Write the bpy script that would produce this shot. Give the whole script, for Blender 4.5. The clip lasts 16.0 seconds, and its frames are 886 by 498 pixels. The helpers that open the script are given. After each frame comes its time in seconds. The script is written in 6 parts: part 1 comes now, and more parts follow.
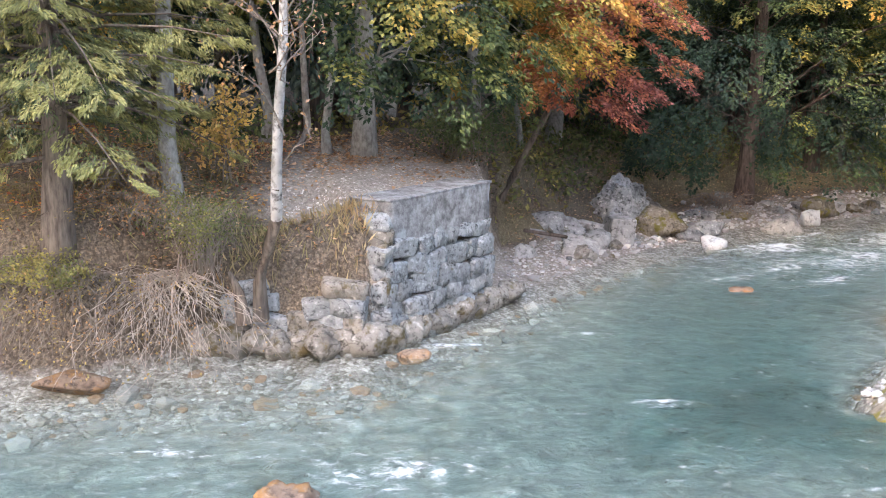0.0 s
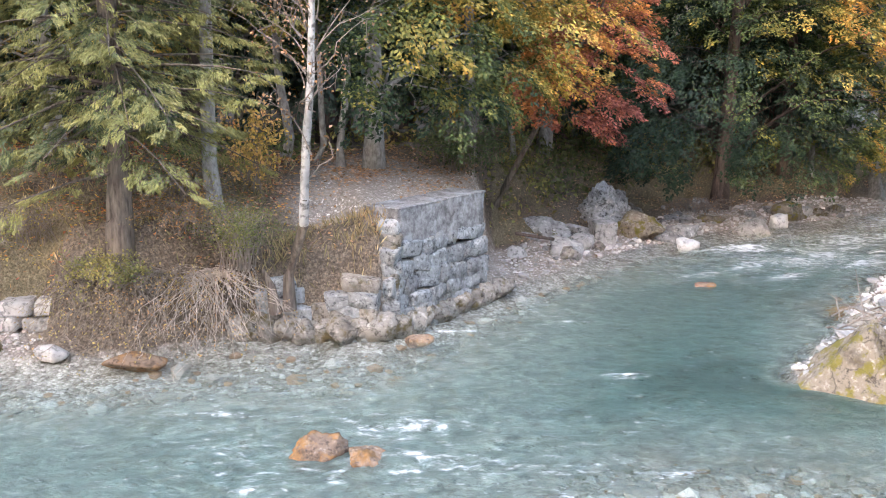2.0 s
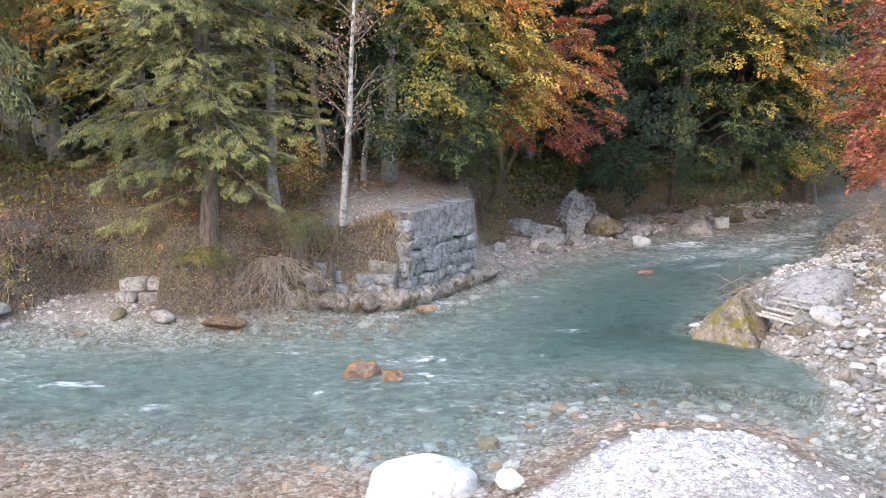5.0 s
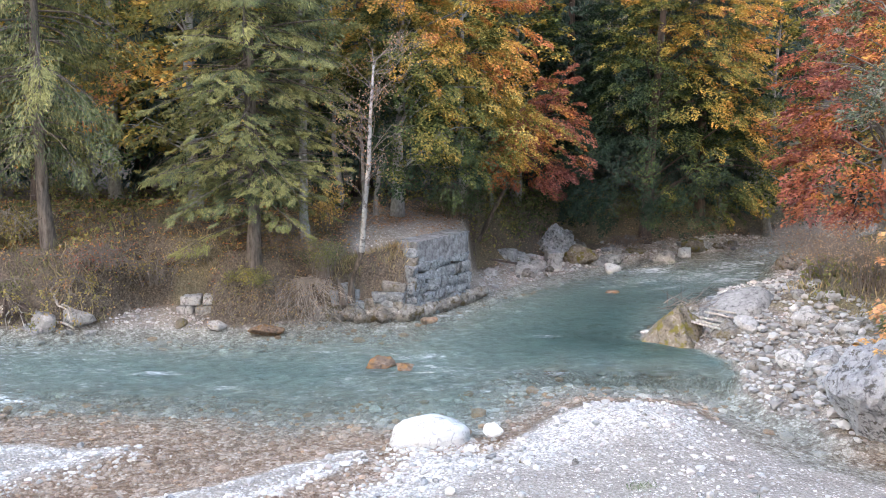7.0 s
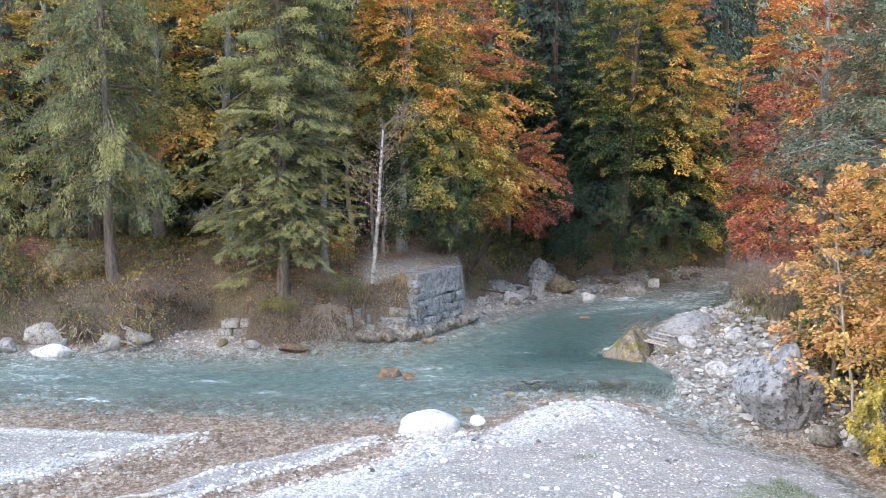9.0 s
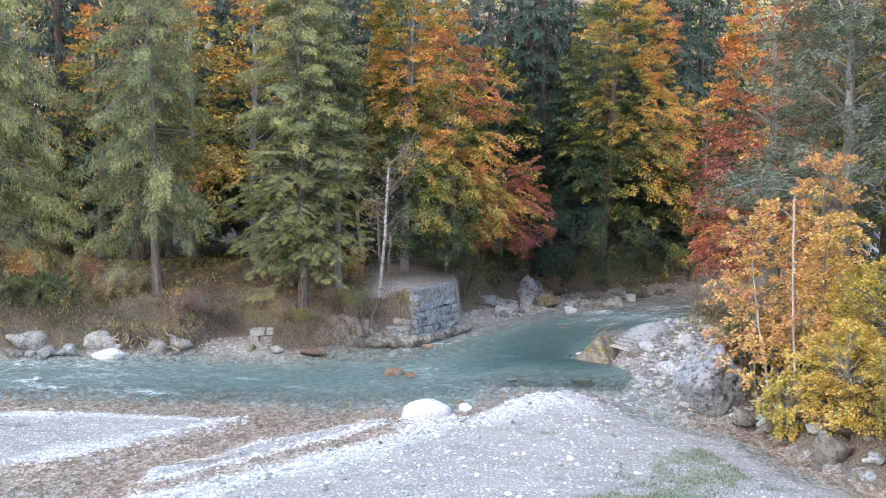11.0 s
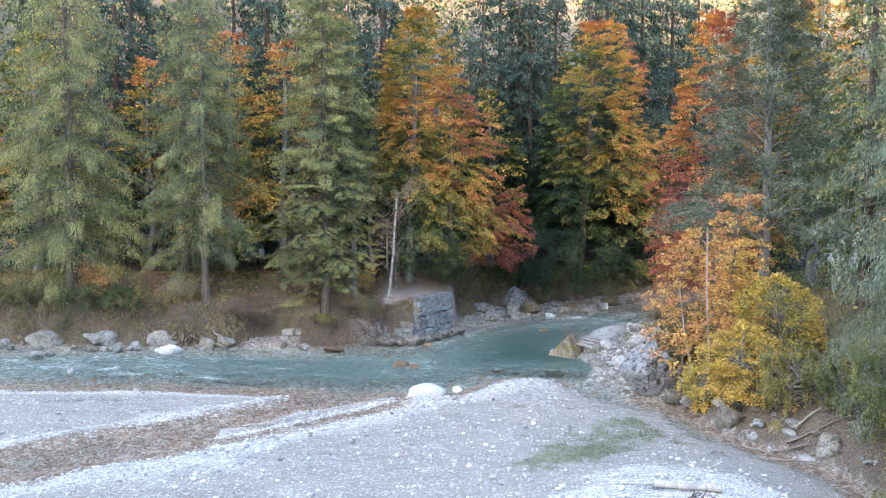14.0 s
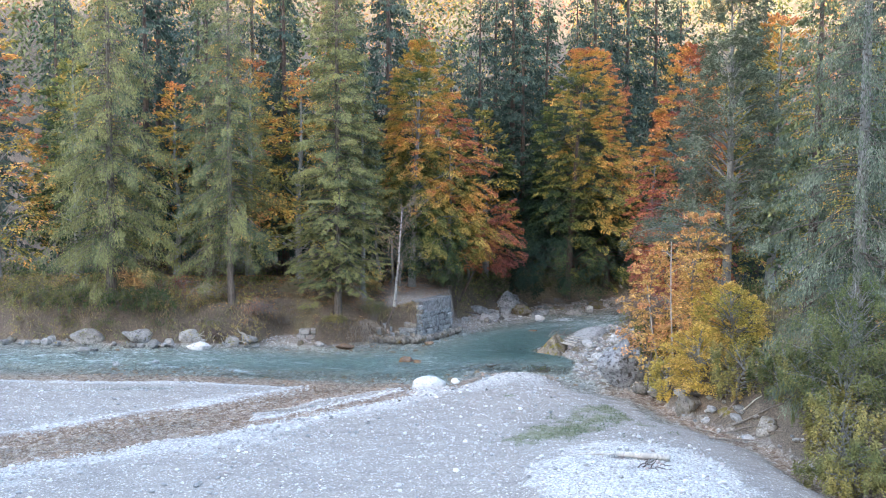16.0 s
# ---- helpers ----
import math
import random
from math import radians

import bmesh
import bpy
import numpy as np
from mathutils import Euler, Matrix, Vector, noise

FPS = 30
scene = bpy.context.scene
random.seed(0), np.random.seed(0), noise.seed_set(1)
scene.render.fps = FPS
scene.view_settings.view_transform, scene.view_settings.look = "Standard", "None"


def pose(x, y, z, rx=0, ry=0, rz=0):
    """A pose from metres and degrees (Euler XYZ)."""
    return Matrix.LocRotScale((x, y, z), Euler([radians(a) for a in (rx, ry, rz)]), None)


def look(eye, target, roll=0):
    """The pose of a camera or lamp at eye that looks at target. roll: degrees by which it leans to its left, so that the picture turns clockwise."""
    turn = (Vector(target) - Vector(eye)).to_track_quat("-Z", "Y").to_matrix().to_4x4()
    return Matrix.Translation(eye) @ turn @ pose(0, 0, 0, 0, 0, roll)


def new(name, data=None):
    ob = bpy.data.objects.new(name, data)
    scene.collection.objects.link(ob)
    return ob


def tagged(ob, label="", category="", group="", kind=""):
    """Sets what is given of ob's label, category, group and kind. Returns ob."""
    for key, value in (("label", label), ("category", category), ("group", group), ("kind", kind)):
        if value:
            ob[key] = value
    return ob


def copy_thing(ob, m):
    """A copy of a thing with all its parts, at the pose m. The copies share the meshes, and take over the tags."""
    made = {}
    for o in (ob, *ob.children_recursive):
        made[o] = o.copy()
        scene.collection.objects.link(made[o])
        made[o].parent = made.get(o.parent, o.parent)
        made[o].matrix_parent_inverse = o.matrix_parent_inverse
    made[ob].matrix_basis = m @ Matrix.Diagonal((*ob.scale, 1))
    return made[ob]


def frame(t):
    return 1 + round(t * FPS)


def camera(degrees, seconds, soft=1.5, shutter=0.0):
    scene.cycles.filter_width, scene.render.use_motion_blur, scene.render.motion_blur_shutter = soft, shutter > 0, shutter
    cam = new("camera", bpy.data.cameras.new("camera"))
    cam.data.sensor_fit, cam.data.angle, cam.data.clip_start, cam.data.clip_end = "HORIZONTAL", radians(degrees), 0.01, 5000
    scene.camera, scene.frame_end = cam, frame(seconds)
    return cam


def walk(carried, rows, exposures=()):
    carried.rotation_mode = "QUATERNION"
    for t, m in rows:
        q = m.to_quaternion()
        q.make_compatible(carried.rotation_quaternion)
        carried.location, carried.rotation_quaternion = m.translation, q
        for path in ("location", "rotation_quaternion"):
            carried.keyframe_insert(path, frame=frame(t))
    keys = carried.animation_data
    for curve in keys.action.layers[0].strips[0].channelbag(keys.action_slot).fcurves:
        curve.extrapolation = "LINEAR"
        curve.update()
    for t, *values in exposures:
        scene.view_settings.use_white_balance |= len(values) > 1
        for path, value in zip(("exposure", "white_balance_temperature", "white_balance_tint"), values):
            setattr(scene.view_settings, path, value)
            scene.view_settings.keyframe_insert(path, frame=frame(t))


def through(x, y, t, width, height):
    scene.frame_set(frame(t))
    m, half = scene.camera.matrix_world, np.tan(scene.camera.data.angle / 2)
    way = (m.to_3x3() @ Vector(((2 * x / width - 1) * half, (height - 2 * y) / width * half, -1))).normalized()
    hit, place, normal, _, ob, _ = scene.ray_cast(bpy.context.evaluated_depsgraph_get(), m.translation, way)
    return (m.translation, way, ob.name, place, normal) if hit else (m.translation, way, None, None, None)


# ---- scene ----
cam = camera(50.2, 16.0, soft=1.0)
PATH = [
    (0, (0.213, -0.67, 5.312), (0.112, 1.289, 4.923), -0.0),
    (0.5, (0.238, -1.302, 5.402), (0.138, 0.658, 5.017), -0.1),
    (1, (0.294, -2.043, 5.545), (0.193, -0.083, 5.16), -0.0),
    (1.5, (0.31, -2.837, 5.681), (0.21, -0.877, 5.297), -0.1),
    (2, (0.332, -3.766, 5.862), (0.233, -1.805, 5.48), -0.2),
    (2.5, (0.357, -4.79, 6.067), (0.259, -2.828, 5.688), -0.1),
    (3, (0.399, -5.906, 6.268), (0.301, -3.945, 5.889), -0.2),
    (3.5, (0.465, -7.098, 6.479), (0.366, -5.137, 6.098), -0.1),
    (4, (0.565, -8.385, 6.671), (0.464, -6.424, 6.29), -0.1),
    (6.5, (0.768, -16.014, 7.607), (0.678, -14.044, 7.275), -0.2),
    (7, (0.83, -17.673, 7.846), (0.742, -15.698, 7.54), -0.1),
    (7.5, (0.93, -19.372, 8.141), (0.842, -17.395, 7.854), -0.1),
    (8, (1.029, -21.057, 8.391), (0.941, -19.077, 8.122), -0.1),
    (8.5, (1.156, -22.752, 8.665), (1.067, -20.77, 8.411), -0.0),
    (9, (1.231, -24.445, 8.991), (1.144, -22.461, 8.747), -0.1),
    (11.5, (2.076, -32.933, 10.089), (1.977, -30.946, 9.89), -0.1),
    (12, (2.208, -34.602, 10.33), (2.108, -32.614, 10.136), -0.0),
    (12.5, (2.315, -36.289, 10.571), (2.215, -34.301, 10.38), -0.1),
    (13, (2.441, -37.954, 10.813), (2.34, -35.965, 10.623), -0.0),
    (13.5, (2.551, -39.669, 11.045), (2.451, -37.68, 10.857), -0.0),
    (14, (2.596, -41.365, 11.292), (2.497, -39.377, 11.106), -0.0),
    (14.5, (2.652, -43.089, 11.583), (2.554, -41.1, 11.398), 0.1),
    (15, (2.625, -44.822, 11.882), (2.531, -42.833, 11.696), 0.2),
    (15.5, (2.645, -46.539, 12.164), (2.552, -44.549, 11.98), 0.2),
    (16, (2.713, -48.225, 12.386), (2.621, -46.235, 12.204), 0.3),
]
EXPOSURES = [(0, 4.08, 7450, 21), (4, 3.9, 7450, 20), (6.5, 3.5, 7250, 18), (9, 3.5, 6900, 15), (12, 3.49, 6500, 12.5), (13.5, 3.4, 6330, 12), (16, 3.26, 6250, 12)]
walk(cam, [(t, look(eye, target, roll)) for t, eye, target, roll in PATH], EXPOSURES)

# ---- world, sun, exposure ----
SUN_EL, SUN_AZ = radians(12.0), radians(205.0)   # low evening sun, behind a ridge
world = bpy.data.worlds.new("world")
scene.world = world
world.use_nodes = True
wn = world.node_tree
sky = wn.nodes.new("ShaderNodeTexSky")
sky.sky_type = "NISHITA"
sky.sun_disc = False
sky.sun_elevation = SUN_EL
sky.sun_rotation = SUN_AZ
sky.air_density, sky.dust_density, sky.ozone_density = 1.0, 2.0, 1.0
wn.nodes["Background"].inputs[1].default_value = 0.15
wn.links.new(sky.outputs[0], wn.nodes["Background"].inputs[0])
sun = new("sun", bpy.data.lights.new("sun", "SUN"))
sun.data.energy, sun.data.angle, sun.data.color = 2.8, radians(0.5), (1.0, 0.80, 0.50)
sun_from = Vector((math.sin(SUN_AZ) * math.cos(SUN_EL), math.cos(SUN_AZ) * math.cos(SUN_EL), math.sin(SUN_EL)))
sun.matrix_world = look(sun_from * 300, (0, 0, 0))

# ---- numeric helpers ----
rng = np.random.default_rng(7)


def smooth(t):
    t = np.clip(t, 0, 1)
    return t * t * (3 - 2 * t)


def lattice(ix, iy, iz, seed):
    n = (ix * 374761393 + iy * 668265263 + iz * 1274126177 + seed * 974711) & 0xFFFFFFFF
    n = ((n ^ (n >> 13)) * 1274126177) & 0xFFFFFFFF
    return ((n ^ (n >> 16)) & 0xFFFF) / 32767.5 - 1.0


def vnoise(x, y, z=0.0, seed=0):
    x, y, z = np.broadcast_arrays(np.asarray(x, float), y, z)
    i, j, k = (np.floor(v).astype(np.int64) for v in (x, y, z))
    u, v, w = smooth(x - i), smooth(y - j), smooth(z - k)
    out = 0
    for a, fa in ((0, 1 - u), (1, u)):
        for b, fb in ((0, 1 - v), (1, v)):
            for c, fc in ((0, 1 - w), (1, w)):
                out = out + fa * fb * fc * lattice(i + a, j + b, k + c, seed)
    return out


def fbm(x, y, z=0.0, octaves=4, seed=0):
    s, a = 0, 0.5
    for o in range(octaves):
        s = s + a * vnoise(np.asarray(x) * 2 ** o, np.asarray(y) * 2 ** o, np.asarray(z) * 2 ** o, seed + o)
        a *= 0.55
    return s


def inside_distance(x, y, poly):
    """Distance to a closed outline, positive inside it."""
    d = np.full(np.shape(x), 1e9)
    inside = np.zeros(np.shape(x), bool)
    for (ax, ay), (bx, by) in zip(poly, poly[1:] + poly[:1]):
        ex, ey = bx - ax, by - ay
        t = np.clip(((x - ax) * ex + (y - ay) * ey) / (ex * ex + ey * ey), 0, 1)
        d = np.minimum(d, np.hypot(x - ax - t * ex, y - ay - t * ey))
        cross = (ay > y) != (by > y)
        inside ^= cross & (x < (bx - ax) * (y - ay) / (by - ay if by != ay else 1e-9) + ax)
    return np.where(inside, d, -d)


# ---- the lie of the land ----
FAR_X = [-400, -60, -35, -28, -22, -17, -13.5, -11.8, -8, -7, -5.5, -4, -2, -0.9, 0.5, 2, 3.5, 6.5, 9.2, 12, 16, 25, 60, 400]
FAR_Y = [16, 15, 13.5, 12.9, 12.4, 12.8, 13.0, 13.6, 14.6, 14.7, 15.8, 16.8, 17.2, 19.0, 20.9, 23.3, 26.2, 29.6, 32.4, 34, 36.2, 43, 75, 400]
MAIN_BAR = [(-16.4, -12.8), (-12.9, -10.1), (-9.1, -6.5), (-5.6, -2.9), (-2.6, -0.4), (-1.2, 1.2), (-0.9, 2.7), (1.1, 3.3), (2.6, 4.8),
            (3.9, 6.2), (5.4, 6.2), (6.6, 4.6), (7.6, 2.6), (9.9, 0.7), (11.4, -3.4), (13.7, -6.9), (15.3, -12.3), (18, -22), (26, -60), (26, -90), (-90, -90), (-60, -50)]
UPPER_BAR = [(-60, -3), (-34, 1.6), (-24, 2.2), (-17.6, 2.0), (-10, 2.9), (-6.8, 3.0), (-8.6, 0.8), (-10.6, -1.3), (-14.8, -5.4), (-18.5, -8.7), (-34, -21), (-60, -35)]
STRIP_BAR = [(-8.6, -3.4), (-6.1, -0.3), (-3.8, 1.6), (-1.7, 3.1), (-1.8, 2.3), (-3.5, 0.4), (-6.2, -2.5), (-8.3, -4.2)]
RIGHT_BANK = [(6.0, 13.6), (6.4, 14.6), (7.6, 16.4), (10.4, 21.6), (12.6, 23.8), (14.2, 26.6), (15.8, 31), (18.5, 36), (26, 41), (60, 70), (400, 380), (400, -300), (60, -90),
              (25, -45), (17.6, -17), (16.0, -11), (15.4, -7.4), (13.7, -4.4), (12.0, -1.2), (11.3, 2.4), (9.7, 3.5), (8.7, 5.2), (8.1, 6.6), (7.9, 7.6), (8.3, 9.2), (8.6, 11), (7.9, 12.4), (6.9, 13.0)]


def water_level(x, y):
    return 0.3 * smooth((-7 - x) / 9) - 0.4 * smooth((y - 18) / 12)


def land(x, y):
    """Height of the ground, and what covers it: gravel, grass, leaf litter, brown shallow bed."""
    x, y = np.asarray(x, float), np.asarray(y, float)
    lvl = water_level(x, y)
    n1, n2 = fbm(x * 0.35, y * 0.35, seed=3), fbm(x * 1.7, y * 1.7, seed=9, octaves=3)
    far = (y - np.interp(x, FAR_X, FAR_Y)) * 0.86 + n1 * 0.35 * (np.abs(x + 2) > 3)
    main, upper, strip, right = (inside_distance(x, y, p) + n1 * 0.35 for p in (MAIN_BAR, UPPER_BAR, STRIP_BAR, RIGHT_BANK))
    right, main, upper, strip = right + 0.3 * n2, main + 0.22 * n2, upper + 0.22 * n2, strip + 0.12 * n2
    near = np.maximum.reduce([main, upper, strip])
    # river bed: brown shallows towards the bars, a deep pool before the spit, deepened further to darken its tint
    rocky = smooth((y - 6.5) / 4.0)                        # the spit falls steeply into the river
    off = np.minimum(np.minimum(-near, -right * (1 + 3 * rocky)), -far)
    bed = -0.10 - 0.10 * np.clip(off, 0, 6) - 0.55 * np.exp(-((x - 4.6 - 0.16 * (y - 13)) / 3.4) ** 2 - ((y - 14.5) / 6.5) ** 2)
    bed = bed - 0.35 * np.exp(-((x - 8.6 - 0.5 * (y - 24)) / 3.6) ** 2 - ((y - 24) / 6) ** 2) - 1.2 * np.exp(-((x - 6.0) / 2.8) ** 2 - ((y - 11.8) / 2.8) ** 2) - 0.42 * np.exp(-((x + 10) / 10) ** 2 - ((y - 9.0) / 2.4) ** 2) + 0.05 * n2
    shallow = smooth(1.3 - (-near) / (1.4 + 2.6 * smooth((0.5 - x) / 5))) * (near < 0.3) * np.where(x > 6.8, 0.25, 1.0)
    # banks
    main_h = 0.07 * np.clip(main, 0, 3) + 0.15 * np.clip(main, -3, 0) + 0.3 * np.clip(main + 3, -5, 0) + 0.02 * np.clip(main, 0, 14) + 0.38 * np.exp(-((x - 4.4) / 1.6) ** 2 - ((y - 4.6) / 1.5) ** 2) \
        + 0.75 * np.exp(-(np.abs((x - 8.6) / 4.6) ** 2.6 + np.abs((y + 14.8) / 6.4) ** 2.6)) + 0.05 * n1
    upper_h = 0.06 * np.clip(upper, 0, 3.5) + 0.25 * np.clip(upper, -3, 0) - 0.16 * np.exp(-((y - 0.2 - 0.16 * (x + 17)) / 0.5) ** 2) * (x < -14)
    strip_h = 0.12 * np.clip(strip, 0, 0.7) + 0.25 * np.clip(strip, -3, 0)
    right_h = 0.30 * np.clip(right, 0, 3) + (0.35 + 1.85 * rocky) * np.clip(right, -3, 0) + 0.34 * np.clip(right - 3, 0, 9) + 0.45 * np.clip(right - 16, 0, 260) + 1.5 * smooth((right - 0.3) / 2.2) * smooth((5 - y) / 3) + 0.12 * n2 * (right > 0)
    grassy = smooth((-2.4 - x) / 2.2)                      # bank left of the wall
    pocket = np.exp(-((x + 10.6) / 1.7) ** 4)              # little shingle beach
    foot = 0.15 + 1.35 * pocket
    left_h = np.where(far < foot, 0.18 * far + 0.12, 0.18 * foot + 0.12 + 1.2 * smooth((far - foot) / 0.35) + 1.2 * smooth((far - foot) / 1.1) + 0.9 * smooth((far - foot - 0.6) / 4.5))
    left_h = np.where(far < 0, 0.3 * far, left_h)
    beach = 0.14 * np.clip(far, -2, 3.2) + 1.9 * smooth((far - 2.6) / 5.5) + 0.9 * smooth((far - 7) / 6)
    far_h = left_h * grassy + beach * (1 - grassy)
    terrace = inside_distance(x, y, [(-5.4, 17.9), (-3.2, 17.1), (-2.1, 17.15), (-0.25, 20.1), (0.4, 25), (-1.5, 28), (-7, 26)])
    behind = 0.521 * (y - 16.66) - 0.853 * (x + 1.78)
    far_h = np.where(terrace > -0.6, np.maximum(far_h * (terrace < 0), far_h + (2.71 + 0.2 * np.clip(behind - 0.9, 0, 5) - 0.12 * np.clip(-2.4 - x, 0, 3) - far_h) * smooth((terrace + 0.05) / (0.4 + 1.6 * smooth((-2.3 - x) / 1.2)))), far_h)
    slope = 2.68 - 0.30 * np.clip(-2.0 - x, 0, 5) - 0.75 * np.clip(17.2 - y, 0, 2)
    far_h = np.where((x > -5.5) & (x < -1.95) & (y > 16.3), np.maximum(far_h, slope * smooth((y - 16.3) / 0.35)), far_h)
    hill = 0.40 * np.clip(y - 44 - 0.25 * np.clip(x, -200, 60), 0, 300) * smooth((y - 30) / 30)
    far_h = far_h + hill + 0.18 * n1 * smooth(far / 4)
    h = np.maximum(bed, -2)
    h = np.maximum.reduce([h, np.where(main > -8, main_h, -9), np.where(upper > -3, upper_h, -9), np.where(strip > -3, strip_h, -9), np.where(right > -3, right_h, -9), np.where(far > -2, far_h, -9)])
    h = np.maximum(h, bed)
    brook = np.exp(-np.abs((right + 0.35) / 0.7) ** 4) * smooth((4.5 - y) / 2) * (x > 7)      # narrow brown brook under the right bank
    h = h * (1 - brook) + np.minimum(h, -0.13) * brook
    shallow = np.maximum(shallow, brook)
    h = h + lvl
    h = h + 126 * smooth((-y - 95) / 155)                  # the ridge that shades the valley
    gravel = np.clip(np.maximum.reduce([smooth((near + 0.4) / 0.4), (0.52 + 0.6 * n2) * smooth((right + 0.3) / 0.3) * smooth((np.where(y > 4.5, 3.4, 0.4) + n1 * 2 - right) / 1.2),
                                        smooth((far + 0.3) / 0.3) * np.where(x > -2.4, smooth((3.3 + n1 - far) / 0.8), pocket * smooth((foot - far) / 0.2)),
                                        smooth(terrace / 0.6) * smooth((x + 5.0) / 1.2) * smooth((24.5 - y) / 1.5)]), 0, 1)
    tuft = np.exp(-((x - 4.0) / 0.5) ** 2 - ((y - 0.4) / 0.35) ** 2)
    patch = smooth(1.6 * np.exp(-((x - 5.6) / 2.0) ** 2 - ((y + 7.0 - (x - 5.6) * 0.6) / 2.0) ** 2) + 1.1 * np.exp(-((x - 8.6) / 2.0) ** 2 - ((y + 3.2) / 2.0) ** 2) + 1.1 * n2 + 0.5 * n1 - 0.2)
    grass = np.clip(np.maximum(tuft, patch * (main > 1) * (np.abs(x - 7) < 4.5) * (np.abs(y + 5) < 6)), 0, 1)
    clean = np.clip(np.maximum.reduce([np.exp(-np.abs(main - 0.9) / 1.1) * (main > 0) * smooth((6.6 - x) / 1.5), smooth((1.2 - (np.abs((x - 8.6) / 4.3) ** 2.6 + np.abs((y + 14.8) / 6.0) ** 2.6) + 0.3 * n2 + 0.3 * n1) / 0.7), 0.8 * np.exp(-((x - 4.4) / 1.7) ** 2 - ((y - 4.6) / 1.6) ** 2), 0.9 * np.exp(-np.abs(upper - 0.45) / 0.5) * (upper > 0), 0.9 * np.exp(-np.abs(strip - 0.12) / 0.15) * (strip > 0)]) + 0.6 * n1 + 0.25 * n2, 0, 1)
    clean = clean * (1 - np.exp(-np.abs((right + 2.2) / 1.7) ** 4) * smooth((4.5 - y) / 2) * (x > 7))      # smooth sand beside the brook
    grass = np.where((far > 1.2) & (x < -2.4), np.clip(0.6 + n1 - 0.12 * np.clip(far - 4, 0, 9), 0, 1), grass)
    grass = np.where((far > 3.5) & (x > 0.3), np.clip(0.8 + n1 - 0.06 * np.clip(far - 6, 0, 9), 0, 1), grass)
    grass = np.where((terrace > 0) & (x > -5.2), 0.0, grass)
    grass = np.where(right > 3, np.clip(0.5 + n1, 0, 1), grass)
    return h, gravel, grass, shallow * (h < lvl + 0.05), far, right, main, clean


def ground_z(x, y):
    return float(land(np.array([x]), np.array([y]))[0][0])


# ---- mesh helpers ----
def mesh_of(name, verts, faces, material=None, smooth_shade=True, attributes=None):
    """A mesh from arrays: verts (n, 3), faces (m, k)."""
    me = bpy.data.meshes.new(name)
    verts, faces = np.asarray(verts, np.float32), np.asarray(faces, np.int32)
    me.vertices.add(len(verts))
    me.vertices.foreach_set("co", verts.ravel())
    k = faces.shape[1]
    me.loops.add(faces.size)
    me.loops.foreach_set("vertex_index", faces.ravel())
    me.polygons.add(len(faces))
    me.polygons.foreach_set("loop_start", np.arange(0, faces.size, k, dtype=np.int32))
    me.polygons.foreach_set("use_smooth", np.full(len(faces), smooth_shade))
    for key, values in (attributes or {}).items():
        a = me.attributes.new(key, "FLOAT", "POINT")
        a.data.foreach_set("value", np.asarray(values, np.float32))
    if material:
        me.materials.append(material)
    me.update(calc_edges=True)
    return me


def part(name, me, parent, label="", place=None):
    ob = new(name, me)
    ob.parent = parent
    if place is not None:
        ob.matrix_basis = place
    return tagged(ob, label=label) if label else ob


def thing(name, x, y, z, label, category, group="", kind="", turn=0, scale=1.0):
    ob = new(name)
    ob.empty_display_size = 0.2
    ob.matrix_basis = pose(x, y, z, 0, 0, turn) @ Matrix.Diagonal((scale, scale, scale, 1))
    return tagged(ob, label, category, group, kind)


def tube(points, radii, sides=7, jitter=0.0):
    """Verts and quads of a tapered limb along points."""
    p = np.asarray(points, float)
    r = np.asarray(radii, float)
    d = np.gradient(p, axis=0)
    d /= np.linalg.norm(d, axis=1, keepdims=True) + 1e-9
    ref = np.where(np.abs(d[:, 2:3]) > 0.9, np.array([[1.0, 0, 0]]), np.array([[0, 0, 1.0]]))
    u = np.cross(d, ref)
    u /= np.linalg.norm(u, axis=1, keepdims=True) + 1e-9
    v = np.cross(d, u)
    a = np.linspace(0, 2 * np.pi, sides, endpoint=False)
    ring = np.cos(a)[None, :, None] * u[:, None] + np.sin(a)[None, :, None] * v[:, None]
    wob = 1 + jitter * rng.uniform(-1, 1, (len(p), sides, 1))
    verts = (p[:, None] + ring * r[:, None, None] * wob).reshape(-1, 3)
    n, s = len(p), sides
    i, j = np.meshgrid(np.arange(n - 1), np.arange(s), indexing="ij")
    faces = np.stack([i * s + j, i * s + (j + 1) % s, (i + 1) * s + (j + 1) % s, (i + 1) * s + j], -1).reshape(-1, 4)
    return verts, faces


def joined(pieces):
    vs, fs, n = [], [], 0
    for v, f in pieces:
        vs.append(v), fs.append(f + n)
        n += len(v)
    return np.concatenate(vs), np.concatenate(fs)


def unit(v):
    return v / (np.linalg.norm(v, axis=-1, keepdims=True) + 1e-9)


def leaves(base, along, normal, length, width, fold=0.25):
    """One folded four-cornered leaf at each base."""
    along = unit(along)
    side = unit(np.cross(along, normal))
    up = np.cross(side, along)
    length, width = np.reshape(length, (-1, 1)), np.reshape(width, (-1, 1))
    mid = base + along * length * 0.48
    v = np.stack([base, mid + side * width * 0.5 + up * width * fold, base + along * length, mid - side * width * 0.5 + up * width * fold], 1).reshape(-1, 3)
    return v, np.arange(len(v)).reshape(-1, 4)

